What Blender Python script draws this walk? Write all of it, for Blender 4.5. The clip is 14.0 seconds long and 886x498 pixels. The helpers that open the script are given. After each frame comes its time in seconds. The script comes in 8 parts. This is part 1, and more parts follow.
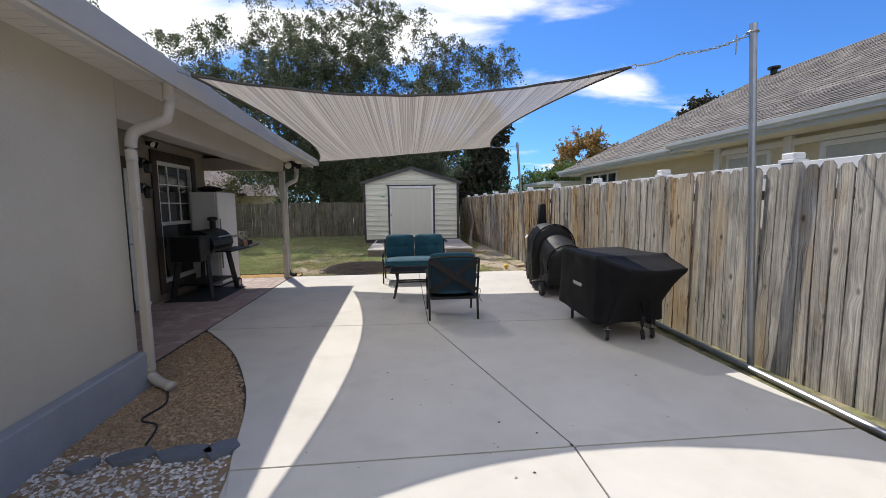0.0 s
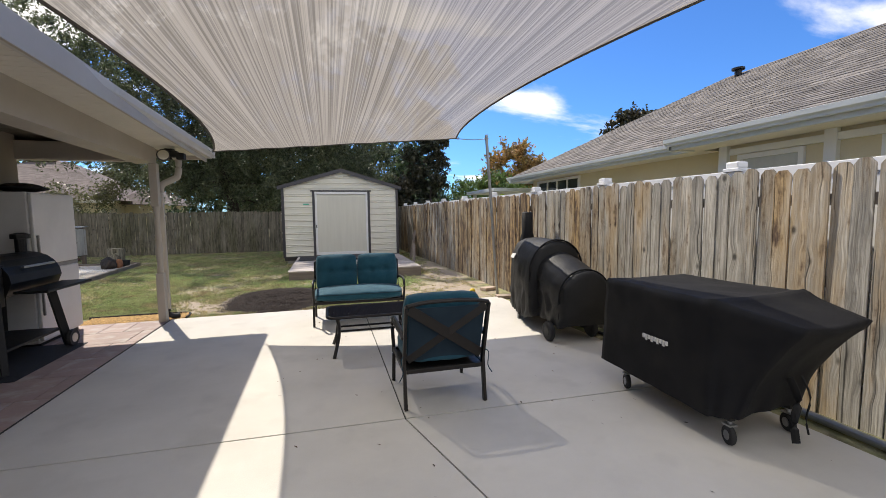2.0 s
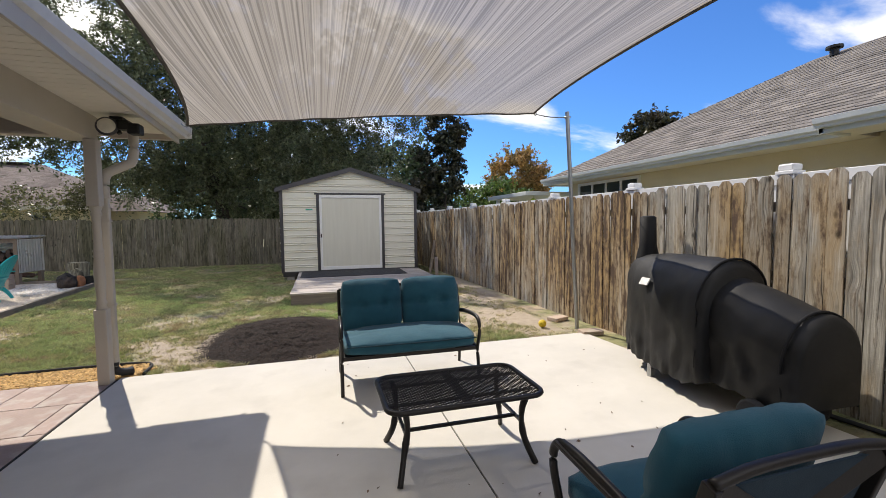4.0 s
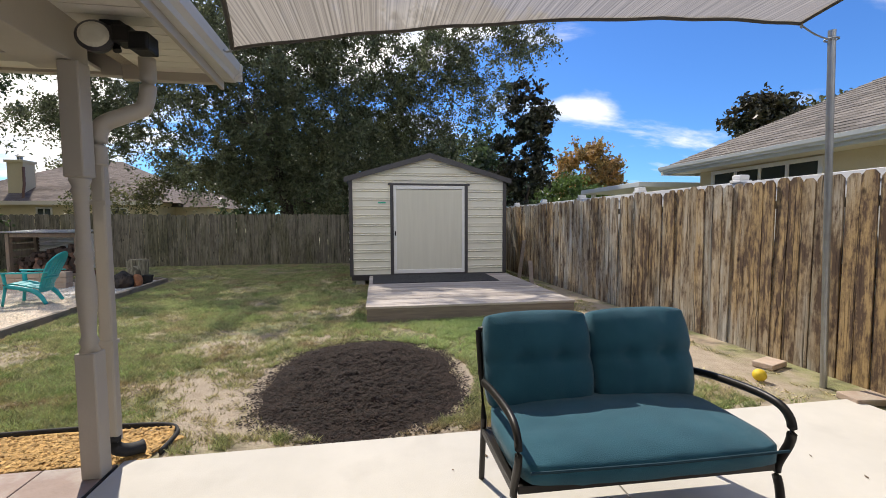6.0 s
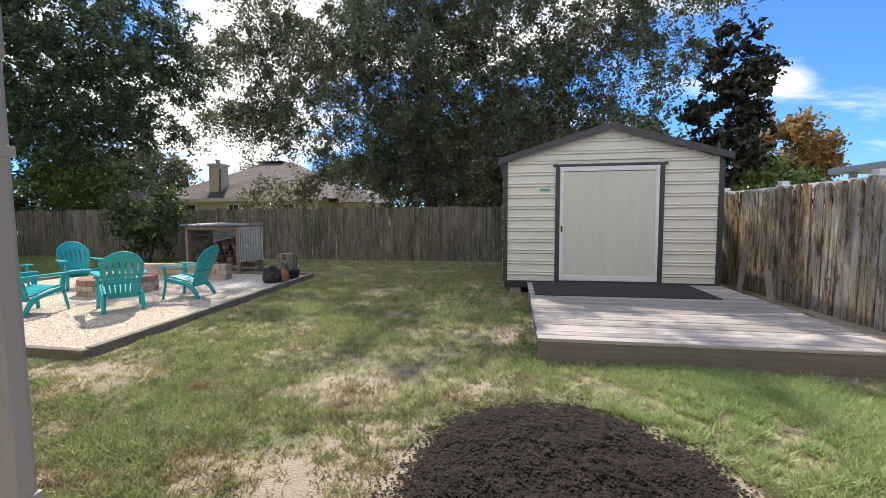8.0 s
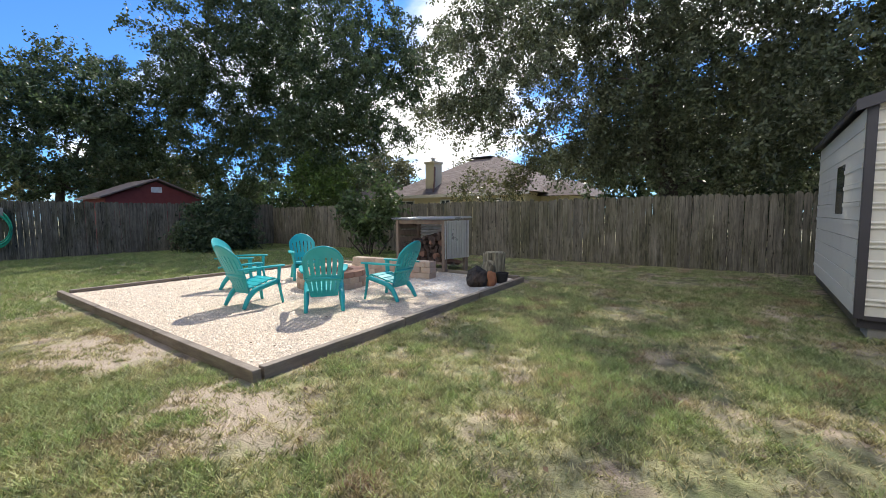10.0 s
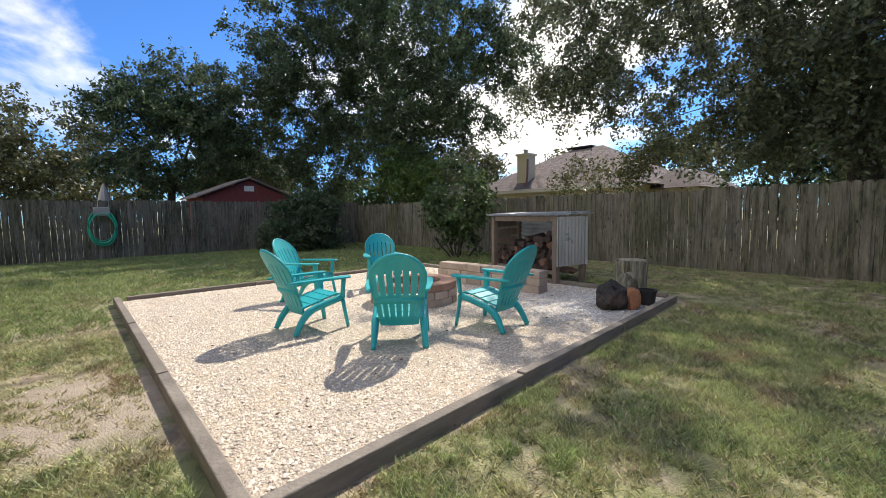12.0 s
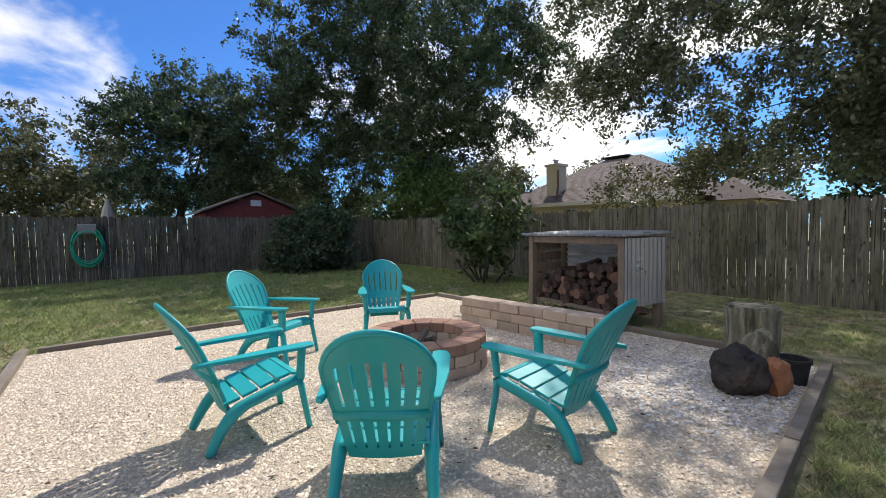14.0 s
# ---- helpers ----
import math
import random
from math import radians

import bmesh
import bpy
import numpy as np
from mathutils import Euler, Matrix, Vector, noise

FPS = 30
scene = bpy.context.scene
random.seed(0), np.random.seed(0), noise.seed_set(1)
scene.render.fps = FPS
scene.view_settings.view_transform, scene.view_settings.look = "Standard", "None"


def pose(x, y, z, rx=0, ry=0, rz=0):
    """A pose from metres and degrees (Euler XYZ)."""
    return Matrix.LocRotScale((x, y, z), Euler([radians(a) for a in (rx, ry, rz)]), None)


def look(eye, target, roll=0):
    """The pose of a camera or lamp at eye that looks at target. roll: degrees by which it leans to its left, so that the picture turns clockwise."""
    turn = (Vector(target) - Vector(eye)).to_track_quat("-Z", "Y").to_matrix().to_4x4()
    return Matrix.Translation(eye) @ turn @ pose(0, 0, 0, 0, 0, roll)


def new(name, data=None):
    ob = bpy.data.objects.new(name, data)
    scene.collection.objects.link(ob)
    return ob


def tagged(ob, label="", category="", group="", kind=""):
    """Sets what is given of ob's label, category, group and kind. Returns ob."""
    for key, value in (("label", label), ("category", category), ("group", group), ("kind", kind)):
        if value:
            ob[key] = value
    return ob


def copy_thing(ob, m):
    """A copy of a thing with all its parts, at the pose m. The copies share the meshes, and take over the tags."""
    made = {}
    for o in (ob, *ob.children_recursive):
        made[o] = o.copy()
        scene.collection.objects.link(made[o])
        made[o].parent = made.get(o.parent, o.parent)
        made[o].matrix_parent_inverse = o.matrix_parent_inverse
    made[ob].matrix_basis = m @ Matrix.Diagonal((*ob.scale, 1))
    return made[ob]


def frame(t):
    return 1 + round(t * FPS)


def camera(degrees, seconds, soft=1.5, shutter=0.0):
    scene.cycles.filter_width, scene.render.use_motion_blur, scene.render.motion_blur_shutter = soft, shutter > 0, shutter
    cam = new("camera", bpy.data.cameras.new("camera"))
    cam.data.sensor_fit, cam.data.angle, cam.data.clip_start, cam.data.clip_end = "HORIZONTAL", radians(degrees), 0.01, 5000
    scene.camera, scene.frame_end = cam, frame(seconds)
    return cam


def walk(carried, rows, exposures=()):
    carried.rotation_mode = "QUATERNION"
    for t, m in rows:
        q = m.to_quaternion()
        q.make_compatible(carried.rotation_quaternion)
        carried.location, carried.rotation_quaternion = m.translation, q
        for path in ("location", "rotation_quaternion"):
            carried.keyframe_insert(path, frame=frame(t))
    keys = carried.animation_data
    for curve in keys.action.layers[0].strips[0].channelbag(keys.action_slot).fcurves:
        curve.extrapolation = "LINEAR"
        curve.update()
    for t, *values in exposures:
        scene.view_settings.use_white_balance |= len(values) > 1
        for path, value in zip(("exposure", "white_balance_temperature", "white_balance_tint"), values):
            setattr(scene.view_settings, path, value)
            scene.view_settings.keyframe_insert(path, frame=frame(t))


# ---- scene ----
cam = camera(92.8, 14.0, 0.85)
PATH = [
    (0, (0.56, -0.121, 1.518), (0.725, 1.861, 1.307), -0.7),
    (0.5, (0.494, 0.484, 1.511), (0.76, 2.456, 1.307), -0.7),
    (1, (0.382, 1.074, 1.498), (0.746, 3.031, 1.3), -0.7),
    (1.5, (0.32, 1.665, 1.491), (0.774, 3.604, 1.307), -0.7),
    (2, (0.302, 2.215, 1.496), (0.822, 4.139, 1.328), -0.7),
    (2.5, (0.215, 2.751, 1.49), (0.778, 4.664, 1.335), -0.7),
    (2.7, (0.193, 2.95, 1.489), (0.763, 4.862, 1.343), -0.7),
    (4.8, (-0.243, 5.3, 1.424), (0.258, 7.233, 1.304), -0.2),
    (5, (-0.283, 5.485, 1.416), (0.19, 7.425, 1.296), -0.2),
    (5.5, (-0.423, 5.982, 1.435), (-0.027, 7.938, 1.309), -0.2),
    (6, (-0.461, 6.466, 1.4), (-0.154, 8.438, 1.271), -0.2),
    (6.5, (-0.509, 6.964, 1.395), (-0.316, 8.95, 1.264), -0.2),
    (7, (-0.637, 7.467, 1.4), (-0.579, 9.461, 1.263), -0.2),
    (7.5, (-0.701, 7.949, 1.384), (-0.827, 9.939, 1.238), -0.3),
    (8, (-0.864, 8.381, 1.364), (-1.199, 10.347, 1.212), -0.3),
    (8.5, (-1.121, 8.827, 1.355), (-1.699, 10.735, 1.199), -0.3),
    (9, (-1.344, 9.241, 1.334), (-2.147, 11.065, 1.17), -0.3),
    (9.2, (-1.436, 9.436, 1.325), (-2.336, 11.215, 1.165), -0.3),
    (11.3, (-2.879, 10.908, 1.242), (-4.301, 12.303, 1.063), -1.0),
    (11.5, (-3.024, 11.033, 1.254), (-4.468, 12.405, 1.079), -1.0),
    (12, (-3.371, 11.354, 1.231), (-4.856, 12.684, 1.064), -0.9),
    (12.5, (-3.76, 11.681, 1.245), (-5.275, 12.977, 1.093), -1.0),
    (13, (-4.159, 11.959, 1.275), (-5.693, 13.235, 1.138), -1.0),
    (13.5, (-4.476, 12.283, 1.269), (-6.025, 13.543, 1.151), -1.0),
    (14, (-4.768, 12.592, 1.309), (-6.324, 13.844, 1.211), -1.0),
]
EXPOSURE = [(0, 0.66, 6500, 10), (2.6, 0.90, 6900, 10), (5.2, 0.74, 6900, 10), (7.0, 0.86, 7000, 10), (9.0, 0.98, 6500, 10), (11.4, 0.90, 6850, 10), (14.0, 0.62, 6600, 10)]
walk(cam, [(t, look(eye, target, roll)) for t, eye, target, roll in PATH], EXPOSURE)

# ---- light ----
SUN_AZ, SUN_EL = math.atan2(1.92, -0.90), radians(49.0)
SUN_DIR = Vector((math.cos(SUN_AZ) * math.cos(SUN_EL), math.sin(SUN_AZ) * math.cos(SUN_EL), math.sin(SUN_EL)))
sun_data = bpy.data.lights.new("sun", "SUN")
sun_data.energy, sun_data.angle, sun_data.color = 3.0, radians(0.53), (1.0, 0.95, 0.87)
sun = new("sun", sun_data)
sun.matrix_world = look(SUN_DIR * 40, (0, 0, 0))

world = bpy.data.worlds.new("sky")
scene.world = world
world.use_nodes = True
wn, wl = world.node_tree.nodes, world.node_tree.links
wn.clear()
sky = wn.new("ShaderNodeTexSky")
sky.sky_type, sky.sun_disc = "NISHITA", False
sky.sun_elevation, sky.sun_rotation = SUN_EL, math.pi / 2 - SUN_AZ
sky.air_density, sky.dust_density, sky.ozone_density = 1.0, 0.3, 3.0
tint = wn.new("ShaderNodeMix")
tint.data_type, tint.blend_type = "RGBA", "MULTIPLY"
tint.inputs[0].default_value, tint.inputs[7].default_value = 1.0, (0.27, 0.51, 0.86, 1)
wl.new(sky.outputs[0], tint.inputs[6])
# thin drifting cloud: noise stretched over the dome
wc = wn.new("ShaderNodeTexCoord")
wsep = wn.new("ShaderNodeSeparateXYZ")
wl.new(wc.outputs["Generated"], wsep.inputs[0])
hz = wn.new("ShaderNodeMath")
hz.operation = "ADD"
wl.new(wsep.outputs[2], hz.inputs[0])
hz.inputs[1].default_value = 0.22
dx, dy = wn.new("ShaderNodeMath"), wn.new("ShaderNodeMath")
dx.operation = dy.operation = "DIVIDE"
wl.new(wsep.outputs[0], dx.inputs[0]), wl.new(hz.outputs[0], dx.inputs[1])
wl.new(wsep.outputs[1], dy.inputs[0]), wl.new(hz.outputs[0], dy.inputs[1])
wcomb = wn.new("ShaderNodeCombineXYZ")
wl.new(dx.outputs[0], wcomb.inputs[0]), wl.new(dy.outputs[0], wcomb.inputs[1])
wmap = wn.new("ShaderNodeMapping")
wmap.inputs["Scale"].default_value, wmap.inputs["Rotation"].default_value = (0.75, 1.5, 1), (0, 0, radians(20))
wmap.inputs["Location"].default_value = (0.35, 1.2, 0)
wl.new(wcomb.outputs[0], wmap.inputs[0])
cloud = wn.new("ShaderNodeTexNoise")
cloud.inputs["Scale"].default_value, cloud.inputs["Detail"].default_value, cloud.inputs["Roughness"].default_value = 1.15, 9, 0.55
cloud.inputs["Distortion"].default_value = 0.35
wl.new(wmap.outputs[0], cloud.inputs["Vector"])
# extra unseen cloud south and overhead as fill light; banks low in the north
south = wn.new("ShaderNodeMapRange")
south.inputs[1].default_value, south.inputs[2].default_value, south.inputs[3].default_value, south.inputs[4].default_value = 0.0, -0.7, -0.06, 0.10
wl.new(wsep.outputs[1], south.inputs[0])
cover = wn.new("ShaderNodeMath")
cover.operation = "ADD"
wl.new(south.outputs[0], cover.inputs[0]), wl.new(cloud.outputs[0], cover.inputs[1])
zen = wn.new("ShaderNodeMapRange")
zen.inputs[1].default_value, zen.inputs[2].default_value, zen.inputs[4].default_value = 0.5, 0.8, 0.10
wl.new(wsep.outputs[2], zen.inputs[0])
west = wn.new("ShaderNodeMath")
west.operation = "ADD"
wl.new(cover.outputs[0], west.inputs[0]), wl.new(zen.outputs[0], west.inputs[1])
for way, size, amount in (((0.37, 0.905, 0.185), (0.09, 0.09, 0.05), 0.09), ((0.50, 0.85, 0.155), (0.09, 0.09, 0.035), 0.13), ((0.45, 0.865, 0.235), (0.05, 0.05, 0.025), 0.09),
                          ((0.65, 0.745, 0.165), (0.09, 0.09, 0.025), 0.15), ((0.80, 0.51, 0.31), (0.14, 0.14, 0.06), 0.06), ((-0.59, 0.785, 0.18), (0.20, 0.20, 0.11), 0.26),
                          ((-0.50, 0.77, 0.38), (0.10, 0.10, 0.12), 0.20), ((-0.30, 0.87, 0.37), (0.20, 0.20, 0.08), 0.14), ((0.10, 0.91, 0.42), (0.20, 0.20, 0.05), 0.10),
                          ((-0.93, 0.11, 0.345), (0.17, 0.17, 0.045), 0.08), ((-0.965, -0.02, 0.24), (0.20, 0.20, 0.022), 0.06), ((-0.97, 0.10, 0.19), (0.25, 0.25, 0.03), 0.04),
                          ((-0.08, 0.96, 0.27), (0.33, 0.33, 0.13), 0.10), ((-0.86, 0.44, 0.27), (0.16, 0.16, 0.12), 0.18)):
    bank = wn.new("ShaderNodeMapping")
    bank.inputs["Location"].default_value = [-w / z for w, z in zip(way, size)]
    bank.inputs["Scale"].default_value = [1 / z for z in size]
    wl.new(wc.outputs["Generated"], bank.inputs[0])
    far = wn.new("ShaderNodeVectorMath")
    far.operation = "LENGTH"
    wl.new(bank.outputs[0], far.inputs[0])
    lift = wn.new("ShaderNodeMapRange")
    lift.inputs[1].default_value, lift.inputs[2].default_value, lift.inputs[3].default_value, lift.inputs[4].default_value = 1.9, 0.2, 0.0, amount
    wl.new(far.outputs["Value"], lift.inputs[0])
    more = wn.new("ShaderNodeMath")
    more.operation = "ADD"
    wl.new(west.outputs[0], more.inputs[0]), wl.new(lift.outputs[0], more.inputs[1])
    west = more
cramp = wn.new("ShaderNodeMapRange")
cramp.interpolation_type = "SMOOTHSTEP"
cramp.inputs[1].default_value, cramp.inputs[2].default_value = 0.50, 0.66
wl.new(west.outputs[0], cramp.inputs[0])
cmix = wn.new("ShaderNodeMix")
cmix.data_type = "RGBA"
cmix.inputs[7].default_value = (6.3, 6.3, 6.3, 1)
wl.new(cramp.outputs[0], cmix.inputs[0]), wl.new(tint.outputs[2], cmix.inputs[6])
bg = wn.new("ShaderNodeBackground")
bg.inputs[1].default_value = 0.125
wout = wn.new("ShaderNodeOutputWorld")
wl.new(cmix.outputs[2], bg.inputs[0]), wl.new(bg.outputs[0], wout.inputs[0])


# ---- materials ----
def mat(name, a, b=None, scale=6.0, rough=0.7, bump=0.15, fine=60.0, metal=0.0, stretch=(1, 1, 1), rand=0.0, island=0.0,
        stain=None, stain_scale=1.5, stain_at=(0.5, 0.7), spec=0.5, trans=0.0, sheen=0.0, cracks=0.0):
    """A surface in two tones of noise, with fine bump, an optional stain, and variation from piece to piece."""
    m = bpy.data.materials.new(name)
    m.use_nodes = True
    n, l = m.node_tree.nodes, m.node_tree.links
    p = n["Principled BSDF"]
    b = b or tuple(min(1, c * 0.8) for c in a)
    tc = n.new("ShaderNodeTexCoord")
    mp = n.new("ShaderNodeMapping")
    mp.inputs["Scale"].default_value = stretch
    l.new(tc.outputs["Object"], mp.inputs[0])
    vec = mp.outputs[0]
    oi = n.new("ShaderNodeObjectInfo")
    if rand:
        off = n.new("ShaderNodeVectorMath")
        off.operation = "SCALE"
        off.inputs[0].default_value = (37.0, 91.0, 53.0)
        l.new(oi.outputs["Random"], off.inputs["Scale"])
        add = n.new("ShaderNodeVectorMath")
        add.operation = "ADD"
        l.new(vec, add.inputs[0]), l.new(off.outputs[0], add.inputs[1])
        vec = add.outputs[0]
    n1 = n.new("ShaderNodeTexNoise")
    n1.inputs["Scale"].default_value, n1.inputs["Detail"].default_value, n1.inputs["Roughness"].default_value = scale, 6, 0.65
    l.new(vec, n1.inputs["Vector"])
    rg = n.new("ShaderNodeMapRange")
    rg.inputs[1].default_value, rg.inputs[2].default_value = 0.32, 0.68
    l.new(n1.outputs[0], rg.inputs[0])
    mx = n.new("ShaderNodeMix")
    mx.data_type = "RGBA"
    mx.inputs[6].default_value, mx.inputs[7].default_value = (*a, 1), (*b, 1)
    l.new(rg.outputs[0], mx.inputs[0])
    col = mx.outputs[2]
    if stain:
        n2 = n.new("ShaderNodeTexNoise")
        n2.inputs["Scale"].default_value, n2.inputs["Detail"].default_value = stain_scale, 5
        l.new(vec, n2.inputs["Vector"])
        r2 = n.new("ShaderNodeMapRange")
        r2.inputs[1].default_value, r2.inputs[2].default_value = stain_at
        l.new(n2.outputs[0], r2.inputs[0])
        m2 = n.new("ShaderNodeMix")
        m2.data_type = "RGBA"
        m2.inputs[7].default_value = (*stain, 1)
        l.new(r2.outputs[0], m2.inputs[0]), l.new(col, m2.inputs[6])
        col = m2.outputs[2]
    n3 = n.new("ShaderNodeTexNoise")
    n3.inputs["Scale"].default_value, n3.inputs["Detail"].default_value = fine, 3
    l.new(vec, n3.inputs["Vector"])
    if cracks:
        # dark grain lines
        n4 = n.new("ShaderNodeTexNoise")
        n4.inputs["Scale"].default_value, n4.inputs["Detail"].default_value, n4.inputs["Distortion"].default_value = 5.5, 7, 0.15
        l.new(vec, n4.inputs["Vector"])
        r4 = n.new("ShaderNodeMapRange")
        r4.inputs[1].default_value, r4.inputs[2].default_value, r4.inputs[3].default_value, r4.inputs[4].default_value = 0.40, 0.56, 1 - cracks, 1.0
        l.new(n4.outputs[0], r4.inputs[0])
        m4 = n.new("ShaderNodeMix")
        m4.data_type, m4.blend_type = "RGBA", "MULTIPLY"
        m4.inputs[0].default_value = 1.0
        l.new(col, m4.inputs[6]), l.new(r4.outputs[0], m4.inputs[7])
        col = m4.outputs[2]
    if rand or island:
        hs = n.new("ShaderNodeHueSaturation")
        r3 = n.new("ShaderNodeMapRange")
        k = rand or island
        r3.inputs[3].default_value, r3.inputs[4].default_value = 1 - k, 1 + k
        if island:
            ge = n.new("ShaderNodeNewGeometry")
            l.new(ge.outputs["Random Per Island"], r3.inputs[0])
        else:
            l.new(oi.outputs["Random"], r3.inputs[0])
        l.new(r3.outputs[0], hs.inputs["Value"]), l.new(col, hs.inputs["Color"])
        col = hs.outputs[0]
    l.new(col, p.inputs["Base Color"])
    rr = n.new("ShaderNodeMapRange")
    rr.inputs[3].default_value, rr.inputs[4].default_value = max(0.02, rough - 0.1), min(1, rough + 0.1)
    l.new(n1.outputs[0], rr.inputs[0]), l.new(rr.outputs[0], p.inputs["Roughness"])
    p.inputs["Metallic"].default_value = metal
    p.inputs["Specular IOR Level"].default_value = spec
    if sheen:
        p.inputs["Sheen Weight"].default_value = sheen
    if bump:
        bp = n.new("ShaderNodeBump")
        bp.inputs["Strength"].default_value, bp.inputs["Distance"].default_value = bump, 0.02
        l.new(n3.outputs[0], bp.inputs["Height"]), l.new(bp.outputs[0], p.inputs["Normal"])
    if trans:
        tr = n.new("ShaderNodeBsdfTranslucent")
        l.new(col, tr.inputs[0])
        ms = n.new("ShaderNodeMixShader")
        ms.inputs[0].default_value = trans
        l.new(p.outputs[0], ms.inputs[1]), l.new(tr.outputs[0], ms.inputs[2])
        l.new(ms.outputs[0], n["Material Output"].inputs[0])
    return m


def glass(name, colour=(0.05, 0.06, 0.06), rough=0.05):
    m = bpy.data.materials.new(name)
    m.use_nodes = True
    p = m.node_tree.nodes["Principled BSDF"]
    p.inputs["Base Color"].default_value, p.inputs["Roughness"].default_value = (*colour, 1), rough
    p.inputs["Specular IOR Level"].default_value = 0.9
    return m


CONCRETE = mat("concrete", (0.63, 0.595, 0.535), (0.555, 0.525, 0.47), 1.3, 0.85, 0.12, 160, stain=(0.49, 0.46, 0.41), stain_scale=2.3, stain_at=(0.55, 0.85))
JOINT = mat("joint_dirt", (0.07, 0.065, 0.06), (0.04, 0.04, 0.035), 9, 0.95)
STAMPED = mat("stamped_concrete", (0.40, 0.29, 0.25), (0.32, 0.24, 0.21), 3, 0.75, 0.3, 30, rand=0.08, stain=(0.46, 0.40, 0.36), stain_scale=5)
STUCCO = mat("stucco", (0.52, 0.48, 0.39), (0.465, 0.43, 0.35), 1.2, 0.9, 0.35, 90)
# stucco darkened for the porch: the roof's shade is put into the colour
STUCCO_SHADED = mat("porch_stucco_shaded", (0.32, 0.28, 0.225), (0.27, 0.235, 0.19), 1.2, 0.9, 0.35, 90)
PLINTH = mat("plinth_paint", (0.29, 0.31, 0.335), (0.25, 0.27, 0.295), 3, 0.75, 0.25, 60, stain=(0.30, 0.29, 0.27), stain_at=(0.6, 0.8))
TAUPE = mat("taupe_paint", (0.46, 0.42, 0.36), (0.42, 0.38, 0.325), 2, 0.5, 0.06, 50)
SOFFIT = mat("soffit_vinyl", (0.72, 0.68, 0.60), (0.66, 0.62, 0.55), 2, 0.5, 0.05, 60)
GUTTER = mat("gutter_aluminium", (0.60, 0.57, 0.53), (0.52, 0.50, 0.47), 1.5, 0.4, 0.04, 40, stain=(0.42, 0.40, 0.37), stain_scale=4, stain_at=(0.6, 0.8))
# ceiling base colour carries the shade below the porch roof
CEILING_SHADED = mat("porch_ceiling_shaded", (0.20, 0.17, 0.14), None, 3, 0.8)
BROWN_TRIM = mat("brown_trim", (0.060, 0.038, 0.030), (0.045, 0.03, 0.024), 5, 0.55, 0.05)
WHITE = mat("white_paint", (0.78, 0.78, 0.77), (0.72, 0.72, 0.71), 3, 0.45, 0.05)
FRIDGE = mat("white_enamel", (0.74, 0.73, 0.71), (0.66, 0.65, 0.63), 2, 0.35, 0.03, stain=(0.55, 0.53, 0.50), stain_at=(0.62, 0.85))
WINDOW = glass("window_glass")
BLIND = mat("window_blind", (0.55, 0.56, 0.53), None, 3, 0.6)
SIDING = mat("shed_siding", (0.76, 0.735, 0.64), (0.71, 0.685, 0.595), 1.2, 0.4, 0.05, 30, stain=(0.55, 0.53, 0.46), stain_scale=3, stain_at=(0.62, 0.85))
SHED_TRIM = mat("shed_trim", (0.055, 0.05, 0.055), (0.045, 0.042, 0.046), 3, 0.4, 0.04)
SHED_DOOR = mat("shed_door", (0.66, 0.64, 0.55), (0.61, 0.59, 0.505), 2, 0.6, 0.08, 90, stretch=(6, 6, 0.4))
DECK = mat("deck_plank", (0.47, 0.41, 0.37), (0.30, 0.26, 0.23), 2.5, 0.85, 0.3, 40, stretch=(0.6, 10, 10), rand=0.22, stain=(0.55, 0.50, 0.455), stain_scale=1.2)
DECK_SIDE = mat("deck_side", (0.29, 0.235, 0.195), (0.19, 0.155, 0.13), 3, 0.85, 0.3, 40, stretch=(0.6, 8, 8), rand=0.1)
TIMBER = mat("edging_timber", (0.28, 0.24, 0.195), (0.16, 0.135, 0.11), 2.5, 0.9, 0.4, 40, stretch=(1, 1, 6), rand=0.12)


